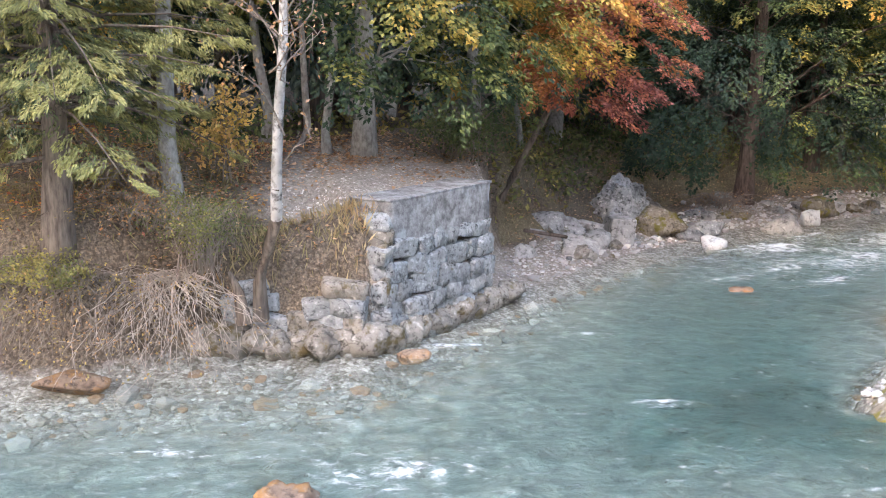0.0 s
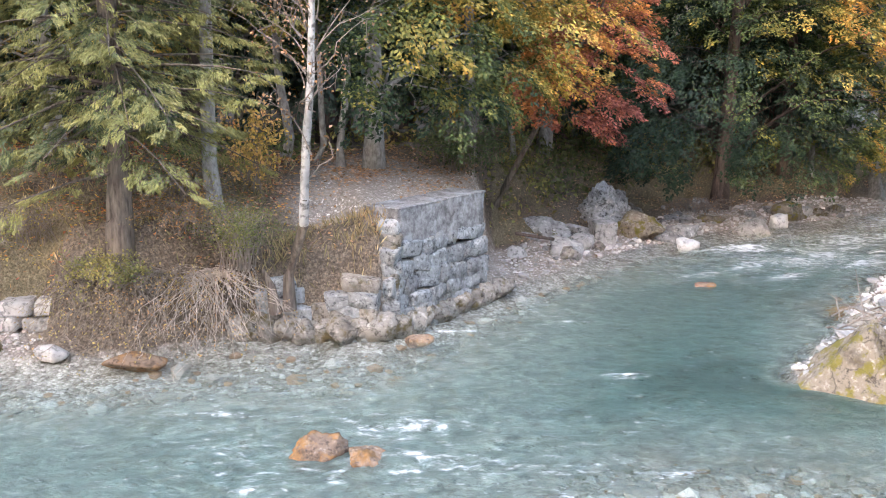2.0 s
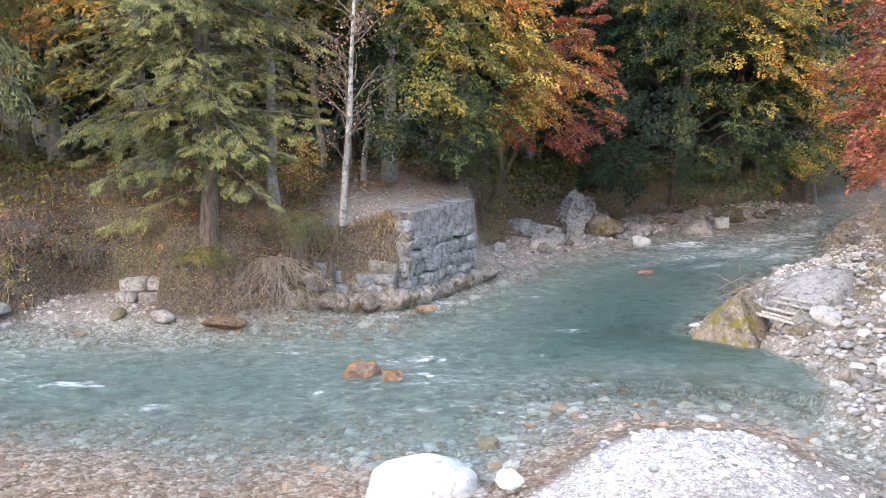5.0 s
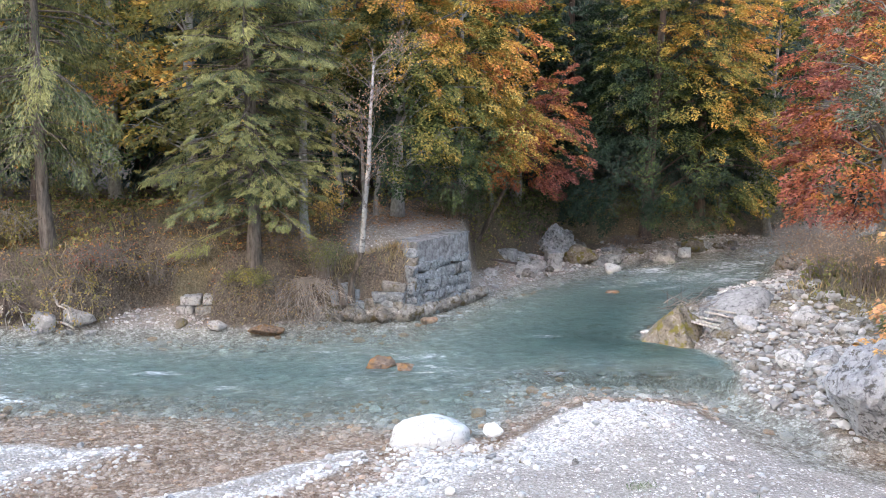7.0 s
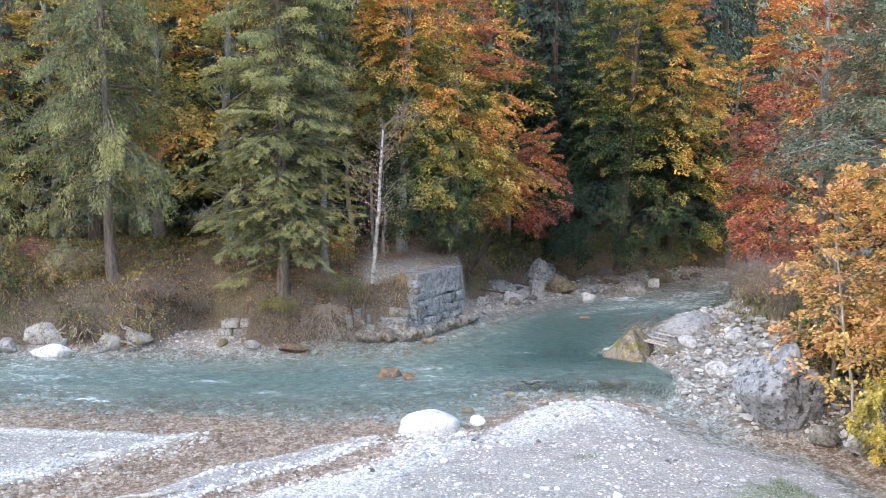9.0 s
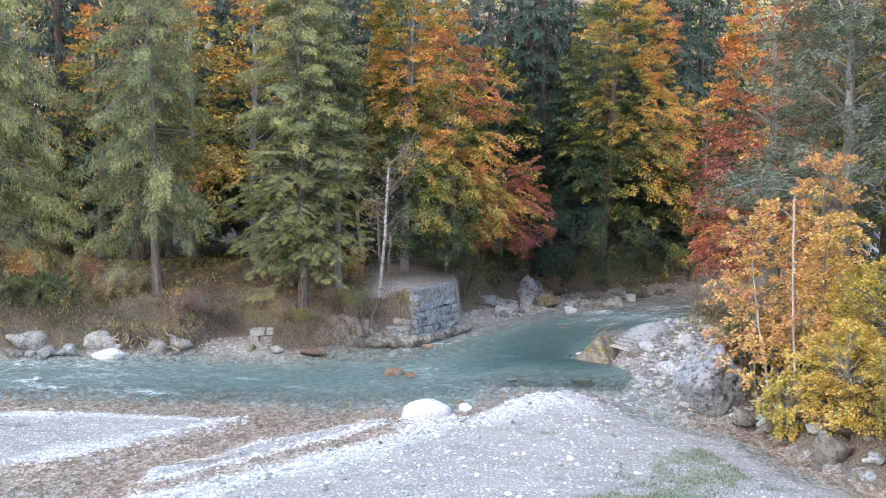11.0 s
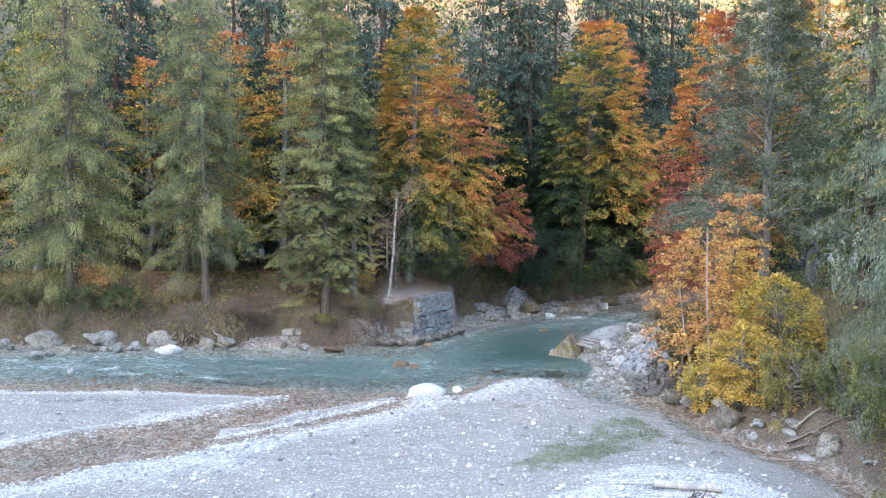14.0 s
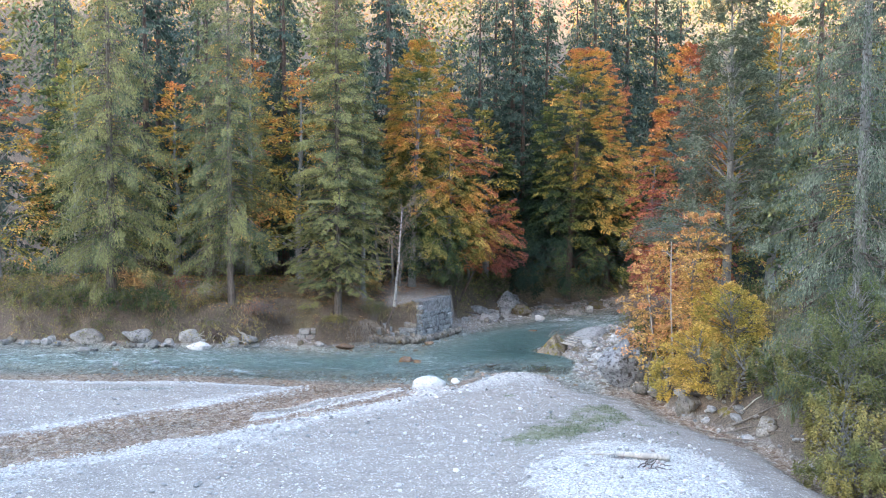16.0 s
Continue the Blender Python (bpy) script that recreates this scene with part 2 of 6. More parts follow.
# ---- materials ----
def material(name, rough=0.8, specular=0.3):
    m = bpy.data.materials.new(name)
    m.use_nodes = True
    b = m.node_tree.nodes["Principled BSDF"]
    b.inputs["Roughness"].default_value = rough
    b.inputs["Specular IOR Level"].default_value = specular
    return m, m.node_tree, b


def put(nt, kind, links=None, **values):
    n = nt.nodes.new("ShaderNode" + kind)
    for key, value in values.items():
        n.inputs[key.replace("_", " ")].default_value = value
    for key, out in (links or {}).items():
        nt.links.new(out, n.inputs[key])
    return n


def coords(nt, scale=(1, 1, 1), turn=(0, 0, 0)):
    c = nt.nodes.new("ShaderNodeTexCoord")
    m = put(nt, "Mapping", {"Vector": c.outputs["Object"]})
    m.inputs["Scale"].default_value = scale
    m.inputs["Rotation"].default_value = turn
    return m.outputs[0]


def world_coords(nt, scale=(1, 1, 1), turn=(0, 0, 0)):
    c = nt.nodes.new("ShaderNodeNewGeometry")
    m = put(nt, "Mapping", {"Vector": c.outputs["Position"]})
    m.inputs["Scale"].default_value = scale
    m.inputs["Rotation"].default_value = turn
    return m.outputs[0]


def noise_of(nt, vec, scale, detail=5.0, rough=0.6):
    return put(nt, "TexNoise", {"Vector": vec}, Scale=scale, Detail=detail, Roughness=rough).outputs["Fac"]


def ramp(nt, fac, stops):
    r = nt.nodes.new("ShaderNodeValToRGB")
    e = r.color_ramp.elements
    while len(e) < len(stops):
        e.new(0.5)
    for el, (at, col) in zip(e, stops):
        el.position = at
        el.color = (*col, 1) if len(col) == 3 else col
    nt.links.new(fac, r.inputs[0])
    return r.outputs[0]


def blend(nt, fac, a, b, mode="MIX"):
    n = nt.nodes.new("ShaderNodeMix")
    n.data_type, n.blend_type = "RGBA", mode
    for sock, v in ((n.inputs[0], fac), (n.inputs[6], a), (n.inputs[7], b)):
        if isinstance(v, (int, float)):
            sock.default_value = v
        elif isinstance(v, tuple):
            sock.default_value = (*v, 1)
        else:
            nt.links.new(v, sock)
    return n.outputs[2]


def sums(nt, op, a, b):
    n = nt.nodes.new("ShaderNodeMath")
    n.operation = op
    for sock, v in zip(n.inputs, (a, b)):
        if isinstance(v, (int, float)):
            sock.default_value = v
        else:
            nt.links.new(v, sock)
    return n.outputs[0]


def attr(nt, name):
    a = nt.nodes.new("ShaderNodeAttribute")
    a.attribute_name = name
    return a.outputs["Fac"]


def bump(nt, bsdf, height, strength=0.6, distance=0.03):
    b = put(nt, "Bump", {"Height": height}, Strength=strength, Distance=distance)
    nt.links.new(b.outputs[0], bsdf.inputs["Normal"])


def step(nt, value, lo, hi):
    n = nt.nodes.new("ShaderNodeMapRange")
    n.interpolation_type = "SMOOTHSTEP"
    nt.links.new(value, n.inputs[0])
    n.inputs[1].default_value, n.inputs[2].default_value = lo, hi
    return n.outputs[0]


def leaf_material(name, stops, through=0.3, jitter=0.45):
    """Leaf colour by a tone on the leaf, each leaf a little lighter or darker."""
    m = bpy.data.materials.new(name)
    m.use_nodes = True
    nt = m.node_tree
    nt.nodes.remove(nt.nodes["Principled BSDF"])
    island = nt.nodes.new("ShaderNodeNewGeometry").outputs["Random Per Island"]
    base = ramp(nt, attr(nt, "tone"), stops)
    val = put(nt, "HueSaturation", {"Color": base, "Value": sums(nt, "ADD", sums(nt, "MULTIPLY", island, 2 * jitter), 1 - jitter)}, Saturation=1.0)
    d = put(nt, "BsdfDiffuse", {"Color": val.outputs[0]})
    t = put(nt, "BsdfTranslucent", {"Color": val.outputs[0]})
    g = put(nt, "BsdfGlossy", Roughness=0.45)
    a = put(nt, "MixShader", {1: d.outputs[0], 2: t.outputs[0]}, Fac=through)
    b = put(nt, "MixShader", {1: a.outputs[0], 2: g.outputs[0]}, Fac=0.035)
    nt.links.new(b.outputs[0], nt.nodes["Material Output"].inputs[0])
    return m


def bark_material(name, light, dark, bands=False, scale=6.0, grain=0.18):
    m, nt, b = material(name, 0.9, 0.2)
    v = coords(nt, (1, 1, grain) if not bands else (1.2, 1.2, 1.0))
    n = noise_of(nt, v, scale * 2, 6)
    n2 = noise_of(nt, coords(nt), 1.3, 4)
    c = ramp(nt, n, [(0.35, dark), (0.62, light)] if not bands else [(0.4, dark), (0.54, light)])
    c = blend(nt, step(nt, n2, 0.45, 0.75), c, tuple(0.6 * v for v in light))
    nt.links.new(c, b.inputs["Base Color"])
    bump(nt, b, n, 0.7, 0.03)
    return m


def stone_material(name, light, mid, dark, moss=None, moss_at=(0.56, 0.66), scale=1.0, stain=0.5, cracks=0.45):
    m, nt, b = material(name, 0.88, 0.25)
    v = world_coords(nt)
    big, fine = noise_of(nt, v, 1.4 * scale, 6, 0.65), noise_of(nt, v, 11 * scale, 7, 0.7)
    blotch = sums(nt, "ADD", sums(nt, "MULTIPLY", fine, 0.45), sums(nt, "MULTIPLY", noise_of(nt, v, 5.0 * scale, 8, 0.68), 0.55))
    c = ramp(nt, blotch, [(0.40, dark), (0.48, mid), (0.54, mid), (0.62, light)])
    c = blend(nt, step(nt, big, 0.5, 0.7), c, tuple(stain * k for k in mid))
    crack = put(nt, "TexVoronoi", {"Vector": put(nt, "VectorMath", {0: v, 1: put(nt, "TexNoise", {"Vector": v}, Scale=2.2, Detail=5.0).outputs["Color"]}).outputs[0]}, Scale=1.5 * scale)
    crack.feature = "DISTANCE_TO_EDGE"
    line = sums(nt, "MAXIMUM", step(nt, crack.outputs["Distance"], 0.0, 0.035), step(nt, noise_of(nt, v, 2.1, 4, 0.6), 0.58, 0.46))
    line = sums(nt, "MAXIMUM", line, 1 - cracks)
    c = blend(nt, line, tuple(0.35 * k for k in dark), c)
    rnd = nt.nodes.new("ShaderNodeObjectInfo").outputs["Random"]
    c = put(nt, "HueSaturation", {"Color": c, "Value": sums(nt, "ADD", sums(nt, "MULTIPLY", rnd, 0.4), 0.8)}).outputs[0]
    if moss:
        mn = noise_of(nt, v, 2.6, 6, 0.7)
        c = blend(nt, step(nt, mn, *moss_at), c, blend(nt, fine, tuple(0.5 * k for k in moss), moss))
    nt.links.new(c, b.inputs["Base Color"])
    bump(nt, b, sums(nt, "ADD", sums(nt, "ADD", sums(nt, "MULTIPLY", fine, 0.12), sums(nt, "MULTIPLY", noise_of(nt, v, 4.0 * scale, 3, 0.5), 1.2)), sums(nt, "MULTIPLY", line, 0.5)), 0.8, 0.06)
    return m


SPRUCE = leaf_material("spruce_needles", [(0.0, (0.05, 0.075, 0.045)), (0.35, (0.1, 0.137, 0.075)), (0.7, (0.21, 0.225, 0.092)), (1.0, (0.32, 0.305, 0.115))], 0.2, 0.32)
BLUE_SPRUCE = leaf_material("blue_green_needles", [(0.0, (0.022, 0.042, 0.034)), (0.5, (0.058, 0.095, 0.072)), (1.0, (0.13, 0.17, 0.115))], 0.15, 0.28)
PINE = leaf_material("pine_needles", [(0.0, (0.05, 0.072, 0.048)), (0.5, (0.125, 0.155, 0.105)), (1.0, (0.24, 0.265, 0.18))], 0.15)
BEECH = leaf_material("beech_leaves", [(0.0, (0.03, 0.06, 0.03)), (0.2, (0.105, 0.145, 0.045)), (0.36, (0.32, 0.29, 0.075)), (0.5, (0.72, 0.46, 0.11)), (0.66, (0.7, 0.31, 0.10)), (0.82, (0.52, 0.18, 0.10)), (1.0, (0.36, 0.135, 0.11))], 0.3)
MAPLE = leaf_material("maple_leaves", [(0.0, (0.32, 0.32, 0.1)), (0.35, (0.68, 0.52, 0.13)), (0.7, (0.76, 0.5, 0.18)), (1.0, (0.66, 0.34, 0.17))], 0.35)
SHRUB = leaf_material("shrub_leaves", [(0.0, (0.075, 0.12, 0.045)), (0.4, (0.21, 0.215, 0.075)), (0.7, (0.42, 0.34, 0.11)), (1.0, (0.46, 0.25, 0.13))], 0.3)
DRYLEAF = leaf_material("dry_leaves", [(0.0, (0.260, 0.143, 0.065)), (0.5, (0.468, 0.260, 0.130)), (1.0, (0.58, 0.4, 0.28))], 0.3)
STRAW = leaf_material("dry_grass", [(0.0, (0.15, 0.15, 0.06)), (0.4, (0.31, 0.26, 0.13)), (0.75, (0.46, 0.35, 0.2)), (1.0, (0.5, 0.27, 0.13))], 0.3)
BARK = bark_material("spruce_bark", (0.24, 0.2, 0.17), (0.08, 0.065, 0.055))
BEECH_BARK = bark_material("beech_bark", (0.38, 0.37, 0.35), (0.19, 0.18, 0.165), grain=0.6)
BIRCH_BARK = bark_material("birch_bark", (0.5, 0.485, 0.465), (0.12, 0.11, 0.10), True, 3.0)
TWIG = bark_material("bare_twig", (0.34, 0.29, 0.25), (0.16, 0.13, 0.11))
PALE_TWIG = bark_material("bleached_twig", (0.6, 0.52, 0.45), (0.34, 0.28, 0.24))
WHITE_WOOD = bark_material("sun_bleached_wood", (0.72, 0.66, 0.58), (0.42, 0.37, 0.32))
DRIFTWOOD = bark_material("bleached_wood", (0.62, 0.57, 0.5), (0.33, 0.29, 0.25))
DARKWOOD = bark_material("dark_and_shaded_wood", (0.16, 0.12, 0.10), (0.06, 0.045, 0.04))
LIMESTONE = stone_material("limestone", (0.6, 0.58, 0.555), (0.42, 0.405, 0.39), (0.16, 0.155, 0.15), stain=0.6)
GREY_STONE = stone_material("grey_stone", (0.66, 0.65, 0.64), (0.34, 0.34, 0.34), (0.07, 0.07, 0.072), moss=(0.15, 0.14, 0.06), moss_at=(0.6, 0.7), stain=0.5)
WALL_STONE = stone_material("wall_stone", (0.52, 0.53, 0.54), (0.3, 0.31, 0.315), (0.07, 0.072, 0.075), moss=(0.17, 0.15, 0.1), moss_at=(0.6, 0.72), scale=1.3, stain=0.45)
BOULDER_STONE = stone_material("boulder_stone", (0.46, 0.46, 0.47), (0.3, 0.3, 0.31), (0.07, 0.07, 0.075), moss=(0.11, 0.1, 0.085), moss_at=(0.54, 0.62), scale=0.9, stain=0.5)
FOOT_STONE = stone_material("waterline_stone", (0.5, 0.46, 0.42), (0.28, 0.255, 0.225), (0.07, 0.06, 0.05), moss=(0.17, 0.13, 0.06), moss_at=(0.5, 0.66))
WHITE_STONE = stone_material("white_stone", (0.9, 0.885, 0.86), (0.8, 0.785, 0.765), (0.5, 0.48, 0.46), stain=0.86)
MOSS_STONE = stone_material("mossy_stone", (0.42, 0.38, 0.33), (0.24, 0.2, 0.155), (0.07, 0.058, 0.045), moss=(0.24, 0.2, 0.05), moss_at=(0.48, 0.6))
RUST_STONE = stone_material("rusty_stone", (0.44, 0.35, 0.28), (0.26, 0.18, 0.13), (0.08, 0.06, 0.05), stain=0.4, moss=(0.36, 0.19, 0.08), moss_at=(0.46, 0.6))


def concrete_material():
    m, nt, b = material("weathered_concrete", 0.9, 0.2)
    v = world_coords(nt)
    fine, big = noise_of(nt, v, 14, 7, 0.7), noise_of(nt, v, 1.6, 6, 0.6)
    runs = noise_of(nt, world_coords(nt, (1.2, 1.2, 0.7)), 2.2, 8, 0.72)
    c = ramp(nt, sums(nt, "ADD", sums(nt, "MULTIPLY", fine, 0.4), sums(nt, "MULTIPLY", noise_of(nt, v, 4.0, 7, 0.65), 0.6)), [(0.38, (0.13, 0.125, 0.125)), (0.5, (0.27, 0.265, 0.265)), (0.62, (0.42, 0.415, 0.415))])
    c = blend(nt, sums(nt, "MULTIPLY", step(nt, runs, 0.48, 0.64), 0.6), c, (0.12, 0.115, 0.115))
    c = blend(nt, sums(nt, "MULTIPLY", step(nt, big, 0.54, 0.68), 0.7), c, (0.45, 0.475, 0.5))
    nt.links.new(c, b.inputs["Base Color"])
    bump(nt, b, sums(nt, "ADD", sums(nt, "MULTIPLY", fine, 0.3), sums(nt, "MULTIPLY", big, 0.8)), 0.6, 0.03)
    return m


CONCRETE = concrete_material()


def ground_material():
    m, nt, b = material("river_ground", 0.92, 0.15)
    v = world_coords(nt)
    peb = put(nt, "TexVoronoi", {"Vector": v}, Scale=12.0, Randomness=1.0)
    peb2 = put(nt, "TexVoronoi", {"Vector": v}, Scale=26.0, Randomness=1.0)
    cob = put(nt, "TexVoronoi", {"Vector": v}, Scale=4.6, Randomness=1.0)
    fine, big, mid = noise_of(nt, v, 30, 6, 0.7), noise_of(nt, v, 0.35, 5, 0.6), noise_of(nt, v, 2.2, 5, 0.6)
    shade = blend(nt, 0.5, peb.outputs["Color"], peb2.outputs["Color"])
    grey = put(nt, "RGBToBW", {"Color": shade}).outputs[0]
    gravel = ramp(nt, grey, [(0.2, (0.34, 0.3, 0.27)), (0.45, (0.66, 0.625, 0.585)), (0.72, (0.88, 0.845, 0.8))])
    sand = ramp(nt, fine, [(0.3, (0.37, 0.325, 0.29)), (0.7, (0.5, 0.445, 0.4))])
    gravel = blend(nt, step(nt, attr(nt, "clean"), 0.25, 0.8), blend(nt, step(nt, sums(nt, "ADD", grey, sums(nt, "MULTIPLY", mid, 0.35)), 0.86, 0.96), sand, gravel), gravel)
    litter = ramp(nt, noise_of(nt, v, 17, 5, 0.75), [(0.3, (0.065, 0.054, 0.045)), (0.46, (0.165, 0.135, 0.108)), (0.6, (0.28, 0.225, 0.175)), (0.74, (0.5, 0.33, 0.21))])
    grass = ramp(nt, noise_of(nt, v, 22, 5, 0.75), [(0.3, (0.1, 0.088, 0.06)), (0.5, (0.25, 0.215, 0.145)), (0.72, (0.42, 0.355, 0.25))])
    cg = put(nt, "RGBToBW", {"Color": blend(nt, 0.42, peb.outputs["Color"], cob.outputs["Color"])}).outputs[0]
    bed = ramp(nt, cg, [(0.25, (0.25, 0.23, 0.2)), (0.42, (0.4, 0.38, 0.35)), (0.58, (0.54, 0.52, 0.49)), (0.75, (0.74, 0.72, 0.69))])
    brown = ramp(nt, cg, [(0.25, (0.24, 0.155, 0.11)), (0.42, (0.4, 0.285, 0.215)), (0.6, (0.54, 0.42, 0.34)), (0.8, (0.78, 0.69, 0.62))])
    c = blend(nt, step(nt, attr(nt, "grass"), 0.35, 0.65), litter, grass)
    c = blend(nt, attr(nt, "gravel"), c, gravel)
    c = blend(nt, step(nt, sums(nt, "MULTIPLY", sums(nt, "MULTIPLY", attr(nt, "grass"), attr(nt, "gravel")), sums(nt, "ADD", noise_of(nt, v, 5.0, 7, 0.75), 0.3)), 0.42, 1.0), c, blend(nt, mid, (0.16, 0.18, 0.08), (0.32, 0.33, 0.2)))
    c = blend(nt, attr(nt, "bed"), c, blend(nt, attr(nt, "shallow"), bed, brown))
    drift = ramp(nt, noise_of(nt, world_coords(nt, (0.5, 1.6, 1), (0, 0, radians(-32))), 1.1, 7, 0.7), [(0.3, (0.78, 0.77, 0.77)), (0.5, (1.0, 1.0, 1.0)), (0.7, (1.1, 1.1, 1.09))])
    gap = ramp(nt, blend(nt, 0.5, peb.outputs["Distance"], peb2.outputs["Distance"]), [(0.3, (1.14, 1.14, 1.14)), (0.62, (0.72, 0.7, 0.68))])
    nt.links.new(blend(nt, 1.0, blend(nt, 1.0, c, drift, "MULTIPLY"), gap, "MULTIPLY"), b.inputs["Base Color"])
    hgt = sums(nt, "ADD", sums(nt, "MULTIPLY", peb.outputs["Distance"], -0.8), sums(nt, "MULTIPLY", fine, 0.5))
    bump(nt, b, hgt, 1.0, 0.05)
    return m


GROUND = ground_material()


def water_material():
    """Clear shallow water, milky turquoise with depth, white water where it breaks, painted ripple glints."""
    m = bpy.data.materials.new("river_water")
    m.use_nodes = True
    nt = m.node_tree
    nt.nodes.remove(nt.nodes["Principled BSDF"])
    turn = (0, 0, radians(-24))
    flow = world_coords(nt, (1.0, 1.15, 1), turn)
    warp = put(nt, "VectorMath", {0: flow, 1: put(nt, "TexNoise", {"Vector": flow}, Scale=1.1, Detail=3.0).outputs["Color"]}).outputs[0]
    chop = noise_of(nt, warp, 2.2, 5, 0.6)
    fine = noise_of(nt, warp, 9.0, 5, 0.65)
    crest = sums(nt, "SUBTRACT", 1.0, sums(nt, "ABSOLUTE", sums(nt, "SUBTRACT", sums(nt, "MULTIPLY", noise_of(nt, warp, 3.3, 5, 0.6), 4.0), 2.0), 0.0))
    hgt = sums(nt, "ADD", sums(nt, "ADD", chop, sums(nt, "MULTIPLY", crest, 0.26)), sums(nt, "MULTIPLY", fine, 0.35))
    bmp = put(nt, "Bump", {"Height": hgt}, Strength=1.0, Distance=0.3)
    depth = attr(nt, "depth")
    # deepest stops darkened further to stand in for the dark forest's reflection
    tint = ramp(nt, sums(nt, "MULTIPLY", depth, 0.6), [(0.0, (0.58, 0.58, 0.51)), (0.25, (0.41, 0.44, 0.395)), (0.55, (0.215, 0.31, 0.283)), (0.8, (0.07, 0.175, 0.162)), (1.0, (0.02, 0.08, 0.08))])
    # lights and darks of the ripples, painted into the milky colour
    mottle = ramp(nt, noise_of(nt, warp, 3.0, 7, 0.7), [(0.36, (0.48, 0.54, 0.54)), (0.5, (0.94, 0.96, 0.95)), (0.64, (1.5, 1.46, 1.43))])
    rippled_tint = blend(nt, 1.0, tint, mottle, "MULTIPLY")
    milk = put(nt, "MixShader", {1: put(nt, "BsdfDiffuse", {"Normal": bmp.outputs[0], "Color": rippled_tint}).outputs[0], 2: put(nt, "BsdfTranslucent", Color=(0.8, 0.9, 0.86, 1)).outputs[0]}, Fac=0.4)
    clear = put(nt, "BsdfTransparent", {"Color": blend(nt, attr(nt, "shallow"), blend(nt, step(nt, depth, 0.1, 0.9), (0.93, 0.95, 0.93), (0.62, 0.84, 0.81)), (0.97, 0.95, 0.92))})
    murk = sums(nt, "MINIMUM", sums(nt, "ADD", sums(nt, "MULTIPLY", step(nt, depth, 0.15, 1.05), 0.76), sums(nt, "MULTIPLY", step(nt, chop, 0.45, 0.68), sums(nt, "MULTIPLY", step(nt, depth, 0.1, 0.45), 0.3))), 0.82)
    murk = sums(nt, "MULTIPLY", murk, sums(nt, "SUBTRACT", 1.0, sums(nt, "MULTIPLY", attr(nt, "shallow"), 0.35)))
    body = put(nt, "MixShader", {0: murk, 1: clear.outputs[0], 2: milk.outputs[0]})
    gloss = put(nt, "BsdfGlossy", {"Normal": bmp.outputs[0]}, Roughness=0.04)
    facing = put(nt, "LayerWeight", {"Normal": bmp.outputs[0]}, Blend=0.5).outputs["Facing"]
    fres = sums(nt, "ADD", sums(nt, "MULTIPLY", sums(nt, "POWER", facing, 5.0), 0.95), 0.02)
    wet = put(nt, "MixShader", {0: fres, 1: body.outputs[0], 2: gloss.outputs[0]})
    streak = noise_of(nt, world_coords(nt, (0.8, 1.4, 1), turn), 4.2, 9, 0.74)
    # foam strands; the ridged crests add painted sky glints to them
    strands = sums(nt, "ADD", sums(nt, "SUBTRACT", sums(nt, "MULTIPLY", streak, 1.45), 0.35), sums(nt, "ADD", sums(nt, "MULTIPLY", crest, 0.10), sums(nt, "MULTIPLY", noise_of(nt, warp, 14.0, 6, 0.7), 0.22)))
    froth_glints = step(nt, sums(nt, "ADD", sums(nt, "MULTIPLY", attr(nt, "foam"), 0.34), strands), 0.69, 0.98)
    foam = put(nt, "BsdfDiffuse", Color=(0.85, 0.88, 0.88, 1))
    out = put(nt, "MixShader", {0: sums(nt, "MULTIPLY", froth_glints, 0.75), 1: wet.outputs[0], 2: foam.outputs[0]})
    nt.links.new(out.outputs[0], nt.nodes["Material Output"].inputs[0])
    return m


WATER = water_material()


# ---- ground and water ----
def spaced(lo, hi, fine, edge, grow=1.18):
    a = list(np.arange(lo, hi + fine, fine))
    s, up, down = fine, [], []
    x = a[-1]
    while x < edge:
        s *= grow
        x += s
        up.append(x)
    s, x = fine, a[0]
    while x > -edge:
        s *= grow
        x -= s
        down.append(x)
    return np.array(down[::-1] + a + up)


def sheet(xs, ys):
    gx, gy = np.meshgrid(xs, ys)
    i, j = np.meshgrid(np.arange(len(ys) - 1), np.arange(len(xs) - 1), indexing="ij")
    n = len(xs)
    quads = np.stack([i * n + j, i * n + j + 1, (i + 1) * n + j + 1, (i + 1) * n + j], -1).reshape(-1, 4)
    return gx.ravel(), gy.ravel(), quads


gx, gy, quads = sheet(spaced(-27, 19, 0.22, 900), spaced(-17, 38, 0.22, 900))
gh, g_gravel, g_grass, g_shallow, g_far, g_right, g_main, g_clean = land(gx, gy)
g_bed = smooth((water_level(gx, gy) + 0.03 - gh) / 0.06)
rough_ground = 0.03 * fbm(gx * 3.1, gy * 3.1, seed=21, octaves=3) * (np.abs(gx) < 40)
ground = new("ground", mesh_of("ground", np.stack([gx, gy, gh + rough_ground], 1), quads, GROUND, True,
                               {"gravel": g_gravel, "grass": g_grass, "shallow": g_shallow, "bed": g_bed, "clean": g_clean}))
tagged(ground, "pale river gravel, leaf-strewn grassy banks and wooded slopes", "ground", kind="structure")

